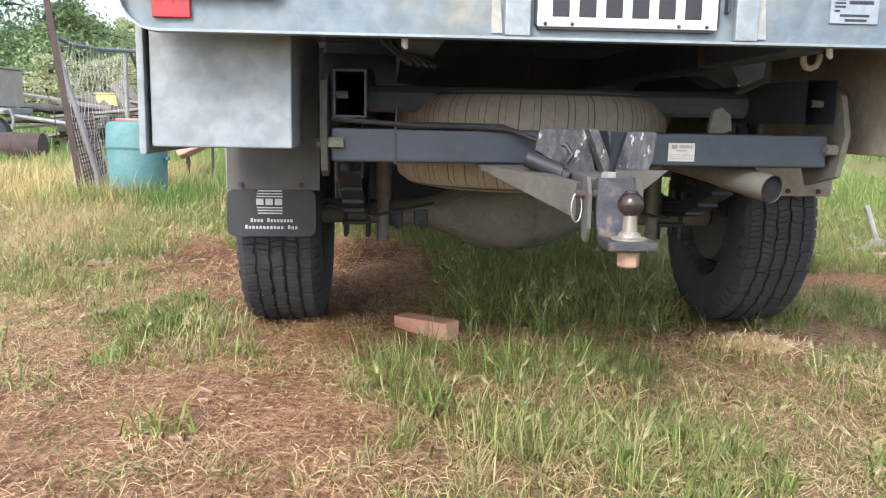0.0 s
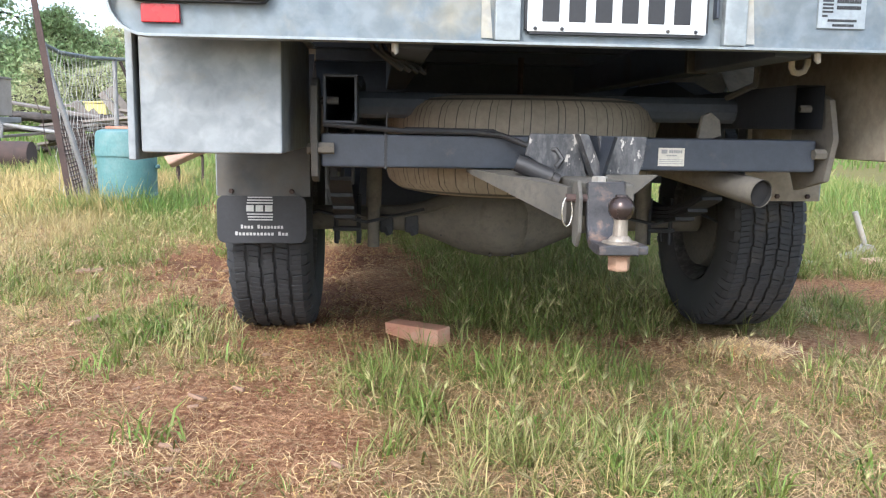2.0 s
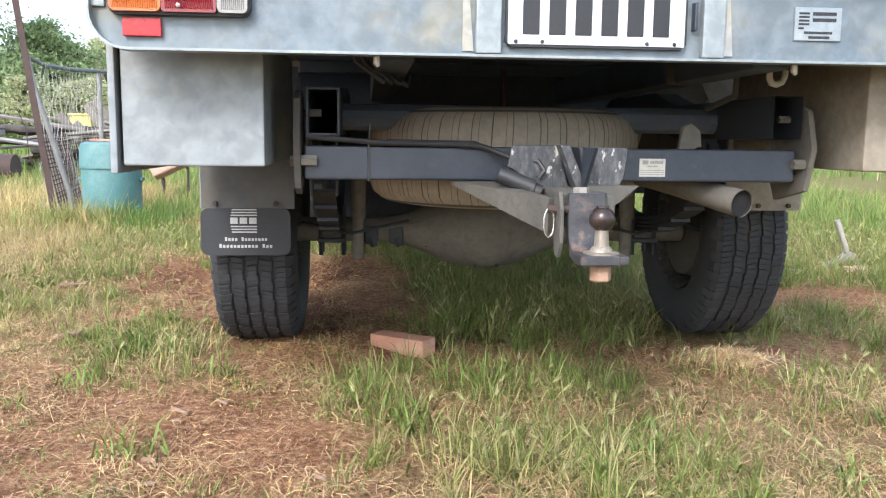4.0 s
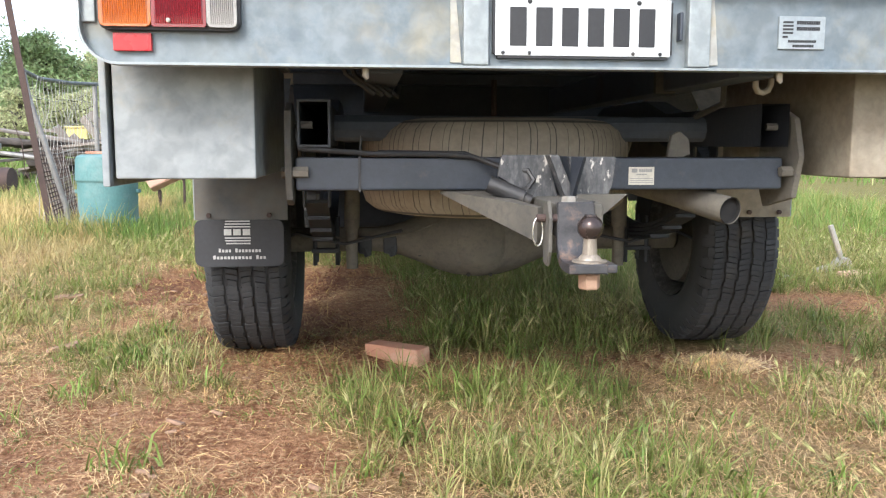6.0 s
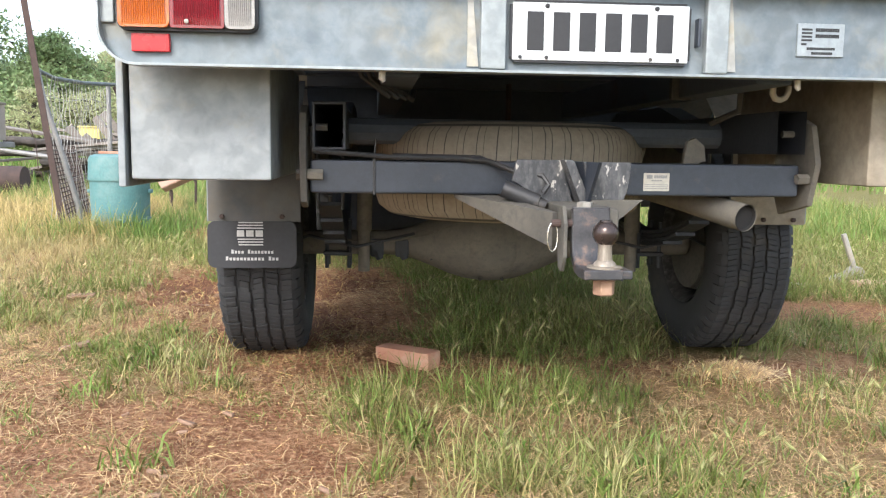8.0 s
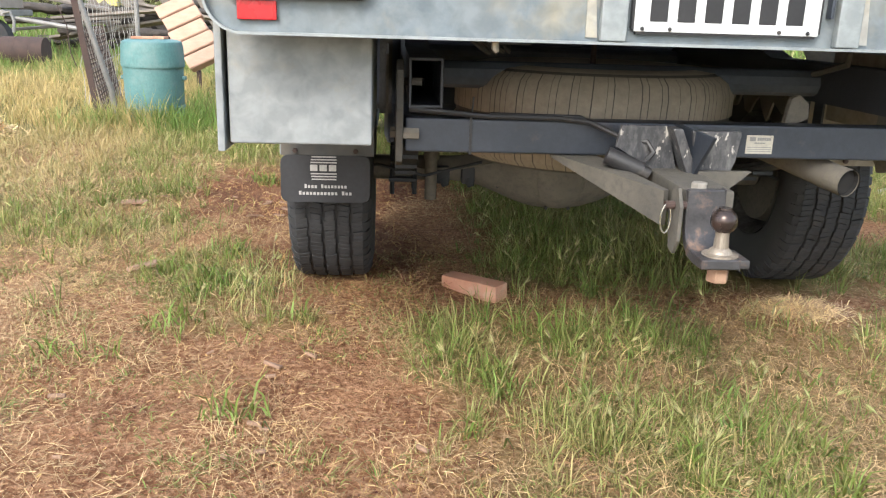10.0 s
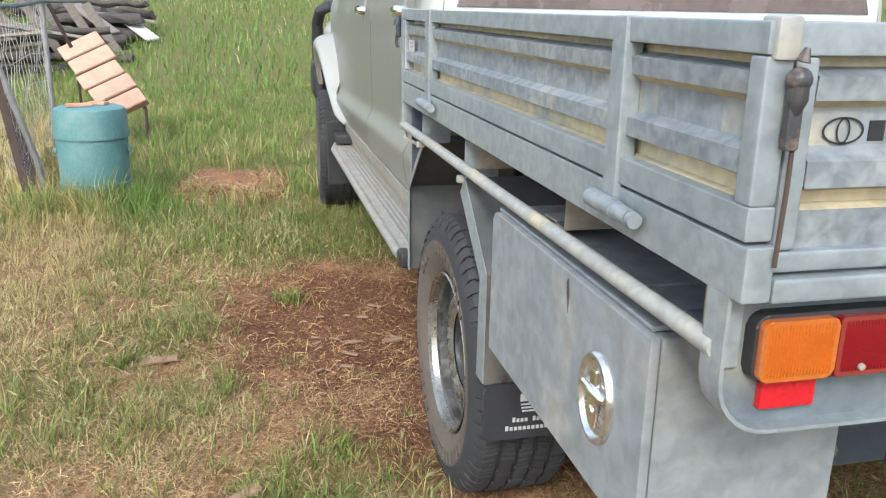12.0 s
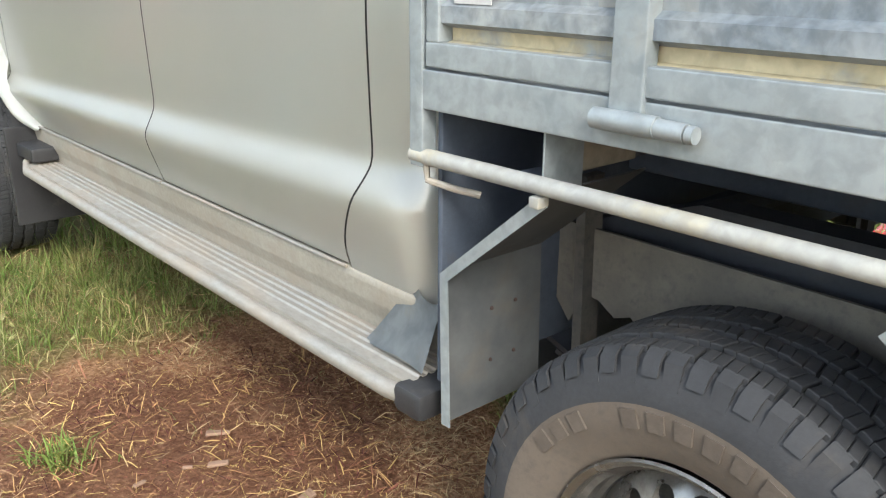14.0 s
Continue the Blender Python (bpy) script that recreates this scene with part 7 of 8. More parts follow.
def build_block_ramp():
    """A tilted rack of thick pale blocks standing behind the bin."""
    O, W, Ld = Vector((-3.18, 8.0, 0.89)), Vector((0.365, 0.0, 0.17)), Vector((0.475, -0.5, -0.62))
    t = thing("block_rack", "tilted rack of five pale timber blocks in long grass", "pallet", at=(-2.7, 7.8, 0))
    N_ = W.cross(Ld).normalized()
    if N_.z < 0:
        N_ = -N_
    step = Ld / 5
    for k in range(5):
        bm = B()
        a = O + step * k + step * 0.02
        jig = W.normalized() * (0.012 * math.sin(k * 2.3))
        vs = [a, a + W, a + W + step * 0.9, a + step * 0.9]
        lo = [bm.verts.new(p - N_ * 0.1 + jig) for p in vs]
        hi = [bm.verts.new(p + jig + N_ * 0.004 * (k % 2)) for p in vs]
        bm.faces.new(lo), bm.faces.new(hi[::-1])
        for i in range(4):
            bm.faces.new((lo[i], hi[i], hi[(i + 1) % 4], lo[(i + 1) % 4]))
        bmesh.ops.recalc_face_normals(bm, faces=bm.faces)
        bmesh.ops.bevel(bm, geom=bm.edges[:], offset=0.008, segments=2, affect="EDGES")
        part("block", bm, PAVER, t)
    for f in (0.15, 0.85):
        bm = B()
        a = O + W * f - N_ * 0.115
        tube(bm, [a, a + Ld], 0.016, 8)
        part("bearer", bm, RUST, t)
        bm = B()
        tube(bm, [a + Ld * 0.18, Vector((a.x + 0.06, a.y + 0.14, -0.05))], 0.014, 8)
        part("leg", bm, RUST, t, "dark steel leg")
        bm = B()
        e = a + Ld
        tube(bm, [e, Vector((e.x, e.y - 0.02, -0.05))], 0.014, 8)
        part("leg", bm, RUST, t)


def build_fence():
    # leaning steel post
    t = thing("steel_post", "dark rusty steel post leaning over in dry grass", "post", at=(-2.92, 5.08, 0))
    bm = B()
    p0, p1 = Vector((-2.86, 5.1, -0.05)), Vector((-3.15, 5.12, 2.15))
    d = (p1 - p0).normalized()
    prism(bm, [(-0.024, -0.004), (0.024, -0.004), (0.024, 0.004), (0.004, 0.004), (0.004, 0.03), (-0.004, 0.03), (-0.004, 0.004), (-0.024, 0.004)], "z", 0, (p1 - p0).length)
    q = Vector((0, 0, 1)).rotation_difference(d).to_matrix().to_4x4()
    bmesh.ops.transform(bm, matrix=Matrix.Translation(p0) @ q, verts=bm.verts)
    part("post", bm, RUST, t)
    bm = B()
    tube(bm, [(-3.1, 5.06, 0.9), (-3.03, 5.03, 0.75), (-3.02, 5.03, 0.55), (-2.99, 5.05, 0.45)], 0.004, 6)
    part("loose_wire", bm, RUST, t)
    # bent pipe gate frame
    t = thing("gate_frame", "bent grey pipe gate frame with sagging wire netting", "gate", at=(-3.0, 6.2, 0))
    bm = B()
    tube(bm, [(-3.09, 5.3, 1.31), (-3.08, 5.6, 1.275), (-3.05, 6.2, 1.285), (-3.01, 6.8, 1.32), (-2.7, 7.0, 1.33)], 0.018, 10)
    part("top_rail", bm, GREEN_PIPE, t, "weathered green pipe rail")
    bm = B()
    tube(bm, [(-3.1, 5.3, 1.33), (-3.07, 5.32, 1.1), (-2.98, 5.35, 0.75), (-2.86, 5.4, 0.25), (-2.83, 5.4, -0.05)], 0.022, 10)
    part("gate_stile", bm, OLD_STEEL, t)
    bm = B()
    tube(bm, [(-3.015, 6.8, 1.32), (-3.02, 6.8, -0.05)], 0.022, 10)
    part("gate_stile", bm, OLD_STEEL, t)
    bm = B()
    tube(bm, [(-2.97, 6.83, 1.3), (-2.9, 6.87, 1.1), (-2.84, 6.9, 0.95)], 0.016, 8)
    part("brace", bm, RUST, t)
    for k in range(19):
        u = (k + 0.5) / 19
        a = Vector((-3.07 + 0.06 * u, 5.36 + 1.42 * u, 1.285))
        bm = B()
        pts = []
        for j in range(12):
            v = j / 11
            pts.append(a + Vector((0.012 * math.sin(j * 2.1 + k), 0.018 * math.sin(j * 3.7 + k * 1.3) + 0.04 * v * math.sin(k), -1.17 * v)))
        tube(bm, pts, 0.0028, 4, cap=False)
        part("netting_wire", bm, WIRE, t)
    for k in range(5):
        z = 0.25 + 0.22 * k
        bm = B()
        tube(bm, [(-2.9 - 0.16 * z, 5.38, z), (-3.05, 5.8, z - 0.03), (-3.03, 6.3, z + 0.02), (-3.02, 6.8, z)], 0.0024, 4, cap=False)
        part("netting_wire", bm, WIRE, t)
    # steel mesh panel leaning on the stile
    t = thing("mesh_panel", "rusty wire mesh panel leaning against the gate frame", "mesh panel", at=(-2.85, 5.35, 0))
    O, U, V_ = Vector((-2.88, 5.28, 0.0)), Vector((-0.275, 1.38, 0.0)), Vector((-0.16, 0.05, 0.72))
    for k in range(34):
        bm = B()
        a = O + U * (k / 33)
        tube(bm, [a, a + V_ * 0.5 + U * 0.012 * math.sin(k * 2.3), a + V_], 0.0045, 5)
        part("mesh_rod", bm, RUST if k % 3 else OLD_WOOD, t)
    for k in range(22):
        bm = B()
        a = O + V_ * (k / 21)
        tube(bm, [a, a + U], 0.005, 5)
        part("mesh_rod", bm, RUST if k % 4 else OLD_WOOD, t)


def log_thing(p0, p1, r, mat=None, label="dark weathered log in a heap"):
    p0, p1 = Vector(p0), Vector(p1)
    bm = B()
    pts = [p0.lerp(p1, k / 14) + Vector((0, 0, 0.02 * math.sin(k * 0.9))) for k in range(15)]
    tube(bm, pts, [r * (1 + 0.08 * math.sin(k * 1.7)) for k in range(15)], 14)
    for v in bm.verts:
        v.co += Vector((1, 1, 1)) * (0.3 * r * noise.noise(v.co * 5) + 0.22 * r * noise.noise(v.co * 19))
    ob = new("log", mesh_of("log", bm, mat or LOG))
    tagged(ob, label, "log", "heap of old logs")


def build_yard():
    z0 = float(gz(-5, 9))
    # plywood crate on an old trailer
    t = thing("trailer", "old trailer carrying a grey-brown plywood box", "trailer", at=(-5.4, 9.0, z0))
    bm = B()
    box(bm, -6.3, -4.84, 8.7, 9.7, 0.66, 1.17, 0.01)
    part("plywood_box", bm, CRATE_WOOD, t, "weathered plywood box")
    for x in (-6.28, -5.6, -4.86):
        bm = B()
        box(bm, x - 0.03, x + 0.03, 8.67, 8.7, 0.66, 1.19, 0.006)
        part("batten", bm, CRATE_WOOD, t)
    bm = B()
    box(bm, -6.3, -4.82, 8.66, 9.7, 1.17, 1.2, 0.006)
    part("box_rim", bm, OLD_WOOD, t)
    bm = B()
    box(bm, -6.3, -4.7, 8.75, 9.65, 0.56, 0.64, 0.01)
    part("trailer_bed", bm, OLD_STEEL, t)
    bm = B()
    tube(bm, [(-4.8, 9.0, 0.55), (-3.7, 8.7, 0.42), (-3.5, 8.6, 0.42)], 0.03, 8)
    part("drawbar", bm, OLD_STEEL, t)
    for x in (-5.9, -4.95):
        bm = B()
        revolve(bm, [(-0.08, 0.14), (-0.09, 0.26), (0.09, 0.26), (0.08, 0.14)], (x, 8.85, z0 + 0.27), "y", 24)
        part("tyre", bm, RUBBER, t)
    bm = B()
    tube(bm, [(-4.72, 8.75, 0.6), (-4.62, 8.72, 0.62), (-4.58, 8.72, 0.5), (-4.6, 8.72, 0.36)], 0.02, 8)
    part("mudguard_hoop", bm, OLD_STEEL, t)
    t.location = (-7.2, 12.1, float(gz(-7.2, 12.1)))
    t.scale = (1.15, 1.15, 1.15)
    # rusty drum on its side
    t = thing("rusty_drum", "rusty red drum lying on its side in the grass", "drum", at=(-4.75, 8.3, z0 + 0.2))
    bm = B()
    revolve(bm, [(-0.3, 0.0005), (-0.3, 0.2), (-0.1, 0.205), (-0.09, 0.212), (-0.08, 0.205), (0.1, 0.205), (0.11, 0.212), (0.12, 0.205), (0.3, 0.2), (0.3, 0.0005)], (-4.75, 8.3, z0 + 0.19), "x", 28)
    part("drum_shell", bm, RUST, t)
    t.location = (-5.9, 11.2, float(gz(-5.9, 11.2)) + 0.2)
    rnd = random.Random(4)
    # heap of logs and old timber
    for k in range(16):
        x, y = rnd.uniform(-5.2, -3.4), rnd.uniform(10.2, 12.0)
        r = rnd.uniform(0.05, 0.12)
        z = z0 + r + 0.22 * (k % 4)
        a = rnd.uniform(-0.35, 0.35)
        l = rnd.uniform(0.5, 0.95)
        log_thing((x - l * math.cos(a), y - l * math.sin(a), z), (x + l * math.cos(a), y + l * math.sin(a), z + rnd.uniform(-0.06, 0.1)), r)
    for k in range(9):
        bm = B()
        l = rnd.uniform(0.9, 1.8)
        box(bm, -l / 2, l / 2, -0.09, 0.09, 0, 0.05, 0.006)
        ob = new("old_plank", mesh_of("old_plank", bm, OLD_WOOD))
        ob.matrix_world = pose(rnd.uniform(-5.2, -3.2), rnd.uniform(9.6, 11.6), z0 + 0.3 + 0.08 * k, rnd.uniform(-10, 10), rnd.uniform(-10, 10), rnd.uniform(-25, 25))
        tagged(ob, "grey weathered plank thrown on the heap", "plank", "heap of planks")
    log_thing((-5.3, 11.0, z0 + 0.72), (-4.3, 11.0, z0 + 0.74), 0.11)
    bm = B()
    box(bm, -4.8, -4.5, 10.88, 11.12, z0 + 0.83, z0 + 1.1, 0.015)
    box(bm, -4.82, -4.48, 10.86, 11.14, z0 + 1.08, z0 + 1.12, 0.01)
    ob = new("yellow_crate", mesh_of("yellow_crate", bm, YELLOW))
    tagged(ob, "faded yellow plastic crate on top of the log heap", "crate")
    # darker heap further along, seen past the bin
    z1 = float(gz(-3.2, 12))
    for k in range(14):
        x, y = rnd.uniform(-4.2, -3.1), rnd.uniform(11.8, 13.2)
        r = rnd.uniform(0.07, 0.14)
        z = z1 + r + 0.26 * (k % 4)
        a = rnd.uniform(-0.5, 0.5)
        l = rnd.uniform(0.35, 0.6)
        log_thing((x - l * math.cos(a), y - l * math.sin(a), z), (x + l * math.cos(a), y + l * math.sin(a), z + rnd.uniform(-0.1, 0.1)), r)
    for k, (x, y, z, rz, ry) in enumerate(((-2.75, 12.0, 0.62, -50, 22), (-3.3, 11.9, 0.95, -35, 28), (-2.95, 12.3, 0.9, 10, 8))):
        bm = B()
        box(bm, -0.42, 0.42, -0.1, 0.1, 0, 0.04, 0.006)
        ob = new("old_plank", mesh_of("old_plank", bm, WHITE_STUFF if k == 0 else OLD_WOOD))
        ob.matrix_world = pose(x, y, z1 + z - 0.3, 5, ry, rz)
        tagged(ob, "pale painted board resting on the heap" if k == 0 else "grey weathered plank thrown on the heap", "plank", "heap of planks")
    # leaning rails and corrugated scraps behind the gate
    for k in range(8):
        bm = B()
        a = rnd.uniform(0.5, 1.1)
        l = rnd.uniform(1.0, 1.5)
        box(bm, -0.06, 0.06, -0.03, 0.03, 0, l, 0.008)
        ob = new("fence_rail", mesh_of("fence_rail", bm, OLD_WOOD))
        ob.matrix_world = pose(-4.3 + 0.2 * k, 10.6 + 0.1 * k, z0 - 0.05, 10, -35 + rnd.uniform(-14, 14), rnd.uniform(-20, 20))
        tagged(ob, "grey weathered rail leaning on the heap", "fence rail", "leaning rails")
    # the heaps lie further up the slope
    for ob in [o for o in scene.objects if o.name.split(".")[0] in ("log", "old_plank", "fence_rail", "yellow_crate") and o.parent is None]:
        v = ob.matrix_basis @ ob.data.vertices[0].co
        x, y = -0.9 + 1.38 * (v.x + 0.9), -1.4 + 1.38 * (v.y + 1.4)
        up = float(gz(x, y)) - 0.9 * float(gz(v.x, v.y))
        ob.matrix_world = Matrix.Translation((-0.9 + 1.38 * 0.9, -1.4 + 1.38 * 1.4, up)) @ Matrix.Diagonal((1.38, 1.38, 0.9, 1.0)) @ ob.matrix_basis
    # white sheeting far off
    for k, (x, w, h) in enumerate(((-2.2, 1.1, 0.42), (-1.1, 0.8, 0.3), (-3.6, 0.4, 0.15))):
        bm = B()
        y = 25 + 0.4 * k
        zz = float(gz(x, y))
        grid_surface(bm, lambda u, v: Vector((x + w * (2 * u - 1), y + 0.8 * (2 * v - 1), zz - 0.03 + h * math.sin(math.pi * u) * math.sin(math.pi * v) * (0.8 + 0.35 * math.sin(9 * u + 5 * v)))), 16, 10)
        ob = new("white_sheeting", mesh_of("white_sheeting", bm, WHITE_STUFF))
        tagged(ob, "crumpled white sheeting over a heap in the paddock", "tarpaulin", "white heaps")
    # far post-and-rail fence
    t = thing("paddock_fence", "weathered timber post-and-rail fence across the far paddock", "fence", at=(3, 32, float(gz(3, 32))))
    for k in range(16):
        x = -6 + 1.3 * k
        z = float(gz(x, 32))
        bm = B()
        box(bm, x - 0.08, x + 0.08, 31.92, 32.08, z - 0.1, z + 1.15 + 0.08 * math.sin(k * 3), 0.02)
        part("fence_post", bm, OLD_WOOD, t)
        if k < 15:
            x2 = x + 1.3
            z2 = float(gz(x2, 32))
            for hgt in (0.35, 0.68, 1.0):
                bm = B()
                tube(bm, [(x - 0.05, 31.9, z + hgt), (x2 + 0.05, 31.9, z2 + hgt + 0.03 * math.sin(k * 5 + hgt * 9))], 0.055, 6)
                part("fence_rail", bm, OLD_WOOD, t)
    for k in range(12):
        x, y = rnd.uniform(-3, 8), rnd.uniform(29, 31)
        z = float(gz(x, y))
        log_thing((x - 0.7, y, z + 0.15), (x + 0.7, y + rnd.uniform(-0.4, 0.4), z + 0.2), rnd.uniform(0.1, 0.2), OLD_WOOD if k % 2 else None, "weathered log lying along the far fence")


BARK = material("split_brown_bark", ((0.24, 0.145, 0.095), (0.36, 0.235, 0.16), (0.15, 0.09, 0.06)), rough=0.95, scale=20, fine=60, bump=0.5)


def build_right_things():
    t = thing("pipe_offcut", "white-coated pipe offcut standing in grass", "pipe", at=(2.36, 2.94, 0))
    bm = B()
    tube(bm, [(2.37, 2.93, 0.0), (2.335, 2.94, 0.12), (2.285, 2.96, 0.27)], 0.016, 10)
    part("pipe", bm, ZINC, t)
    bm = B()
    prism(bm, [(2.19, 0.0), (2.4, 0.0), (2.42, 0.03), (2.39, 0.08), (2.34, 0.085), (2.3, 0.04), (2.2, 0.02)], "y", 2.91, 2.97, 0.006)
    part("pipe_foot", bm, ZINC, t)
    bm = B()
    prism(bm, [(1.76, 2.6), (1.9, 2.58), (1.94, 2.66), (1.84, 2.72), (1.75, 2.68)], "z", 0.0, 0.03, 0.008)
    ob = new("white_rubble", mesh_of("white_rubble", bm, WHITE_STUFF))
    tagged(ob, "flat pale stone fragment in the grass", "stone")
    bm = B()
    box(bm, -0.35, 0.35, -0.07, 0.07, 0, 0.03, 0.005)
    ob = new("timber_board", mesh_of("timber_board", bm, PAVER))
    ob.matrix_world = pose(2.55, 2.78, 0.005, 0, 0, 20)
    tagged(ob, "short pale timber board lying on bare earth", "board")
    bm = B()
    prism(bm, [(0, 0), (0.2, 0), (0.2, 0.06), (0.06, 0.05), (0.03, 0.02)], "y", -0.05, 0.05, 0.006)
    ob = new("red_wheel_chock", mesh_of("red_wheel_chock", bm, REFLECTOR))
    ob.matrix_world = pose(2.22, 2.3, 0.0, 0, 0, 5)
    tagged(ob, "red plastic wedge lying on bare earth", "wheel chock")
    # bleached hay heap by the fence
    x, y = RNG.normal(-3.42, 0.1, 500), RNG.normal(4.35, 0.1, 500)
    n = len(x)
    z = 0.1 * np.exp(-((x + 3.42) / 0.16) ** 2 - ((y - 4.35) / 0.14) ** 2) + RNG.uniform(0.0, 0.05, n)
    az, L = RNG.uniform(0, 6.283, n), RNG.uniform(0.03, 0.09, n)
    D = np.stack([np.cos(az), np.sin(az), RNG.normal(0, 0.3, n)], 1) * L[:, None]
    S = np.stack([-np.sin(az), np.cos(az), np.zeros(n)], 1) * 0.004
    P = np.stack([x, y, z], 1)
    V = np.stack([P - D - S, P - D + S, P + D + S, P + D - S], 1).reshape(-1, 3)
    b = np.arange(n)[:, None] * 4
    stuff_mesh("hay_heap", V, b + np.array([[0, 1, 2, 3]]), np.zeros((0, 3), np.int32), PALE_STRAW, "small heap of bleached pale hay in dry grass", "hay")
    # bark shards
    rnd = random.Random(9)
    shards = [(-1.81, 2.32, 0.13), (-1.62, 2.75, 0.08), (-0.92, 0.47, 0.06), (-1.5, 1.35, 0.1), (-0.9, 2.4, 0.08), (1.1, 0.5, 0.07)]
    shards += [(rnd.gauss(-1.15, 0.25), rnd.gauss(2.5, 0.35), rnd.uniform(0.025, 0.07)) for _ in range(16)]
    shards += [(rnd.uniform(-1.5, -0.5), rnd.uniform(0.0, 0.9), rnd.uniform(0.02, 0.045)) for _ in range(14)]
    for x, y, l in shards:
        bm = B()
        box(bm, -l / 2, l / 2, -l * 0.16, l * 0.16, 0, 0.05 * l + 0.006, 0.003)
        for v in bm.verts:
            v.co += Vector((0.15, 0.1, 0.1)) * l * noise.noise(v.co * 30 + Vector((x, y, 0)))
        ob = new("bark_shard", mesh_of("bark_shard", bm, BARK))
        ob.matrix_world = pose(x, y, float(bump_z(x, y)) + 0.004, rnd.uniform(-9, 9), rnd.uniform(-9, 9), rnd.uniform(-40, 40))
        tagged(ob, "split piece of bark lying on the ground", "bark", "bark pieces")
    # mound of chewed straw by the wheel
    x, y = RNG.normal(0.77, 0.065, 2000), RNG.normal(1.0, 0.05, 2000)
    k = clear_of_wheels(x, y)
    x, y = x[k], y[k]
    n = len(x)
    z = 0.014 * np.exp(-((x - 0.77) / 0.1) ** 2 - ((y - 1.0) / 0.07) ** 2) + bump_z(x, y) + RNG.uniform(0, 0.012, n)
    az, L = RNG.uniform(0, 6.283, n), RNG.uniform(0.01, 0.035, n)
    D = np.stack([np.cos(az), np.sin(az), RNG.normal(0, 0.25, n)], 1) * L[:, None]
    S = np.stack([-np.sin(az), np.cos(az), np.zeros(n)], 1) * 0.0016
    P = np.stack([x, y, z], 1)
    V = np.stack([P - D - S, P - D + S, P + D + S, P + D - S], 1).reshape(-1, 3)
    b = np.arange(n)[:, None] * 4
    stuff_mesh("straw_pile", V, b + np.array([[0, 1, 2, 3]]), np.zeros((0, 3), np.int32), PALE_STRAW, "small pile of pale chopped straw beside the tyre", "straw")


# ---- trees ----
# leaf colours are paled beyond real foliage to carry the distance haze
LEAF_A = leafy("haze_paled_conifer_leaf", ((0.27, 0.35, 0.165), (0.37, 0.44, 0.225)), 0.4, through=0.45)
LEAF_B = leafy("hedge_leaf", ((0.4, 0.42, 0.22), (0.5, 0.5, 0.3)), 0.4, through=0.45)
LEAF_C = leafy("dark_hedge_leaf", ((0.2, 0.27, 0.15), (0.27, 0.33, 0.19)), 0.4, through=0.45)


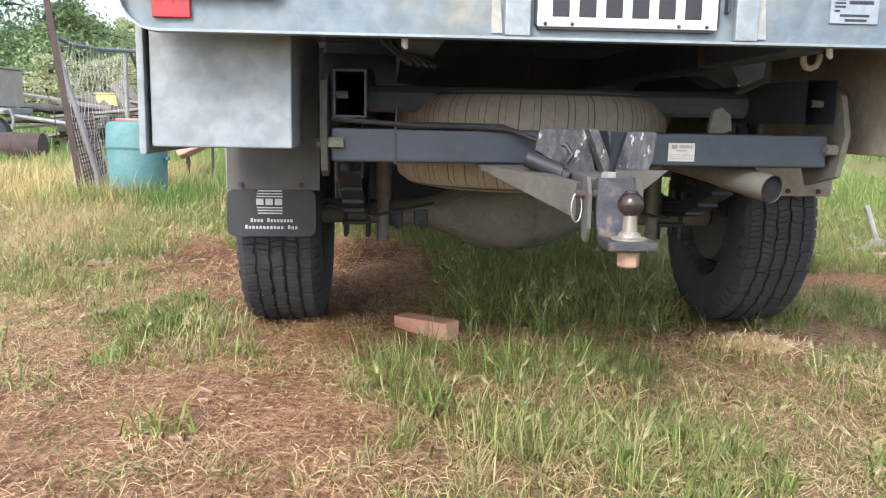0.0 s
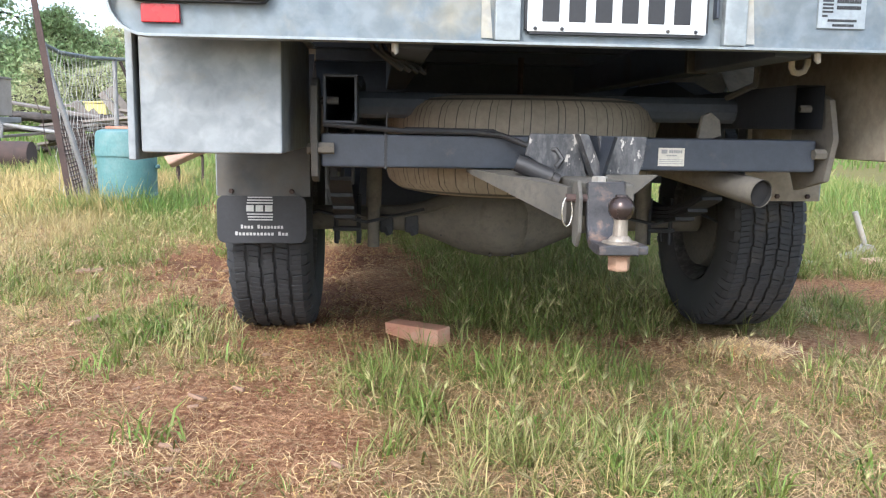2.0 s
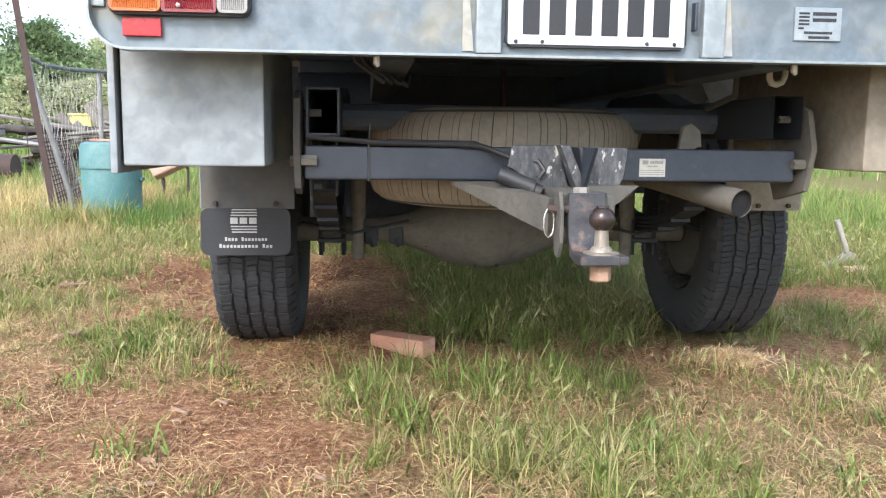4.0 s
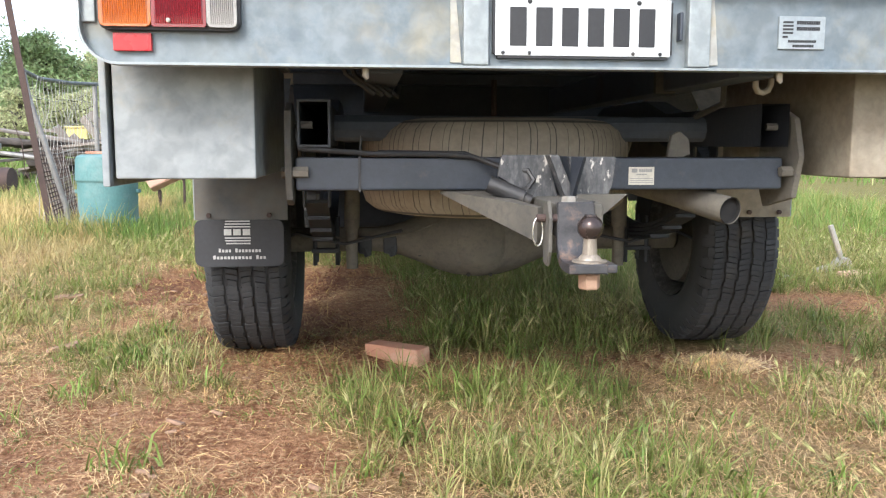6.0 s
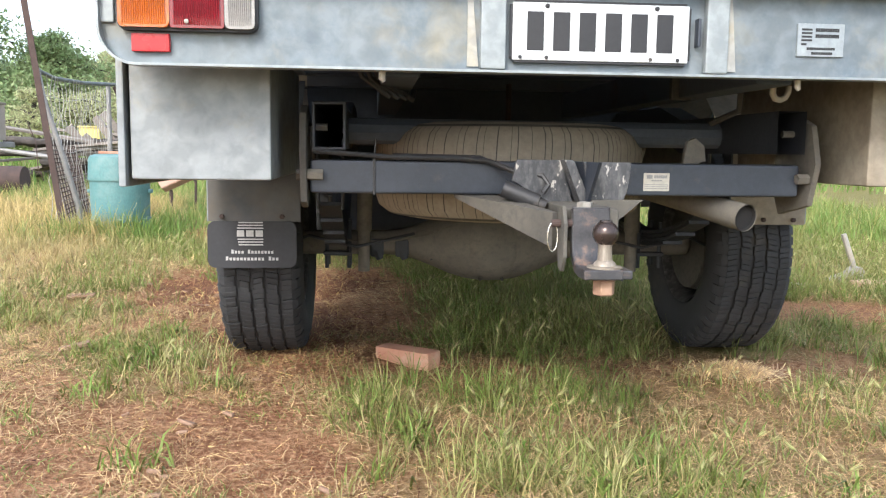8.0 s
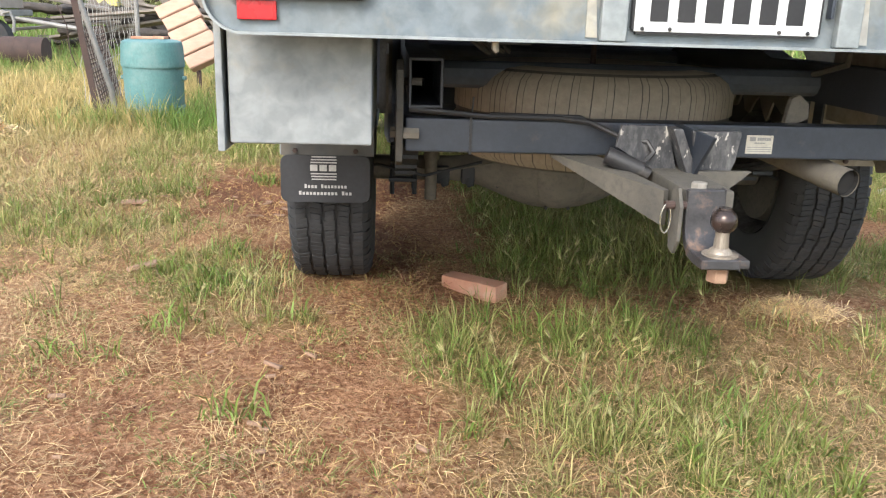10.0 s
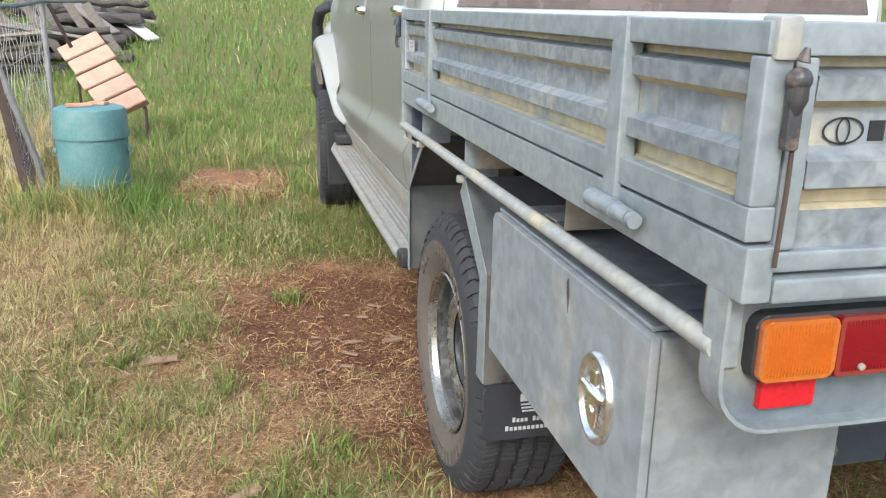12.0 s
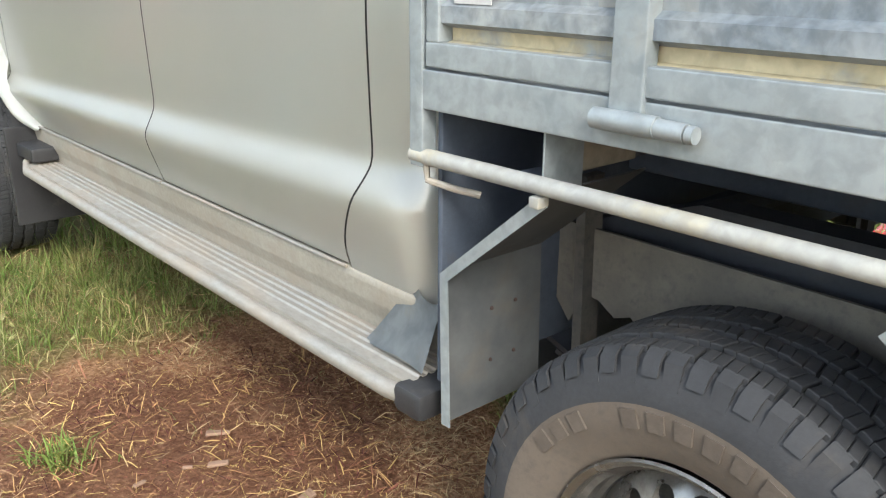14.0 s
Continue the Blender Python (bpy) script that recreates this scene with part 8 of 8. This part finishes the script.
def build_tree(x, y, h, r, leaf, label, n=5200, size=0.16, bottom=0.1, droop=0.25, seed=1, trunk_r=0.16):
    rng = np.random.default_rng(seed)
    z0 = float(gz(x, y))
    t = thing("tree", label, "tree", at=(x, y, z0))
    bm = B()
    pts = [(x + 0.1 * math.sin(k * 1.7 + seed), y + 0.1 * math.cos(k * 1.3), z0 - 0.1 + h * 0.9 * k / 7) for k in range(8)]
    tube(bm, pts, [trunk_r * (1 - 0.12 * k) for k in range(8)], 8)
    part("trunk", bm, LOG, t)
    nl = 46
    az = rng.uniform(0, 2 * math.pi, nl)
    lv = bottom + (0.97 - bottom) * np.sort(rng.random(nl)) ** 0.9
    prof = np.sqrt(np.clip(1 - ((lv - 0.32) / 0.7) ** 2, 0.03, 1)) * rng.uniform(0.6, 1.15, nl)
    C, R_ = [], []
    bm = B()
    for a, l, p in zip(az, lv, prof):
        ln = r * p
        s = Vector((x, y, z0 + h * l * 0.9))
        e = s + Vector((math.cos(a) * ln, math.sin(a) * ln, h * 0.08 - droop * ln * 0.4))
        m = s.lerp(e, 0.5) + Vector((0, 0, 0.12 * ln))
        tube(bm, [s, m, e], [0.05, 0.03, 0.008], 5)
        for f in np.linspace(0.25, 1.05, 6):
            q = s.lerp(e, f) if f > 0.5 else s.lerp(m, f * 2)
            C.append((q.x, q.y, q.z)), R_.append(ln * 0.13 + 0.08)
    part("branching", bm, LOG, t, "dark bare branching inside the crown")
    C, R_ = np.array(C), np.array(R_)
    idx = rng.integers(0, len(C), n)
    P = C[idx] + rng.normal(0, 1, (n, 3)) * R_[idx][:, None] * np.array([1, 1, 0.7])
    u = rng.normal(0, 1, (n, 3))
    u /= np.linalg.norm(u, axis=1)[:, None]
    w = np.cross(u, rng.normal(0, 1, (n, 3)))
    w /= np.linalg.norm(w, axis=1)[:, None]
    L = rng.uniform(0.6, 1.3, n)[:, None] * size
    V = np.stack([P, P + u * L * 0.5 + w * L * 0.24, P + u * L, P + u * L * 0.5 - w * L * 0.24], 1).reshape(-1, 3)
    b = np.arange(n)[:, None] * 4
    crown = stuff_mesh("crown", V, b + np.array([[0, 1, 2, 3]]), np.zeros((0, 3), np.int32), leaf, "loose leafy crown", "")
    del crown["kind"]
    crown.parent = t
    crown.matrix_parent_inverse = world_of(t).inverted()
    return t


def build_trees():
    build_tree(-15.0, 28, 9.0, 3.6, LEAF_A, "tall bushy conifer with pale green sprays", 52000, 0.17, 0.05, 0.5, 1)
    build_tree(-18.5, 31, 10.0, 3.6, LEAF_A, "tall bushy conifer with pale green sprays", 30000, 0.25, 0.05, 0.5, 2)
    build_tree(-12.2, 31, 4.4, 2.0, LEAF_A, "young conifer with pale green sprays", 20000, 0.15, 0.05, 0.4, 3)
    rnd = random.Random(3)
    for k in range(9):
        build_tree(-19.5 + 1.9 * k + rnd.uniform(-0.4, 0.4), 44 + rnd.uniform(-1, 1), rnd.uniform(4.0, 5.2), 1.9, LEAF_B if k % 4 else LEAF_C, "yellow-green hedge tree on the far boundary", 9000, 0.26, 0.05, 0.2, 10 + k)
    for k in range(5):
        build_tree(-10.6 + 1.3 * k, 24 + rnd.uniform(-1, 2), rnd.uniform(1.5, 2.2), 1.0, LEAF_B, "pale scrubby bush in the paddock", 7000, 0.09, 0.05, 0.1, 30 + k, 0.05)
    for k in range(13):
        build_tree(-7 + 2.0 * k, 39 + rnd.uniform(-1.5, 1.5), rnd.uniform(4.5, 6.5), 2.1, LEAF_C if k % 3 else LEAF_B, "dark green shelter-belt tree beyond the far fence", 8000, 0.26, 0.03, 0.2, 50 + k)


build_brick()
build_bin()
build_block_ramp()
build_fence()
build_yard()
build_right_things()
build_trees()
build_litter()
build_seed_grass()
build_tufts()
build_grass()
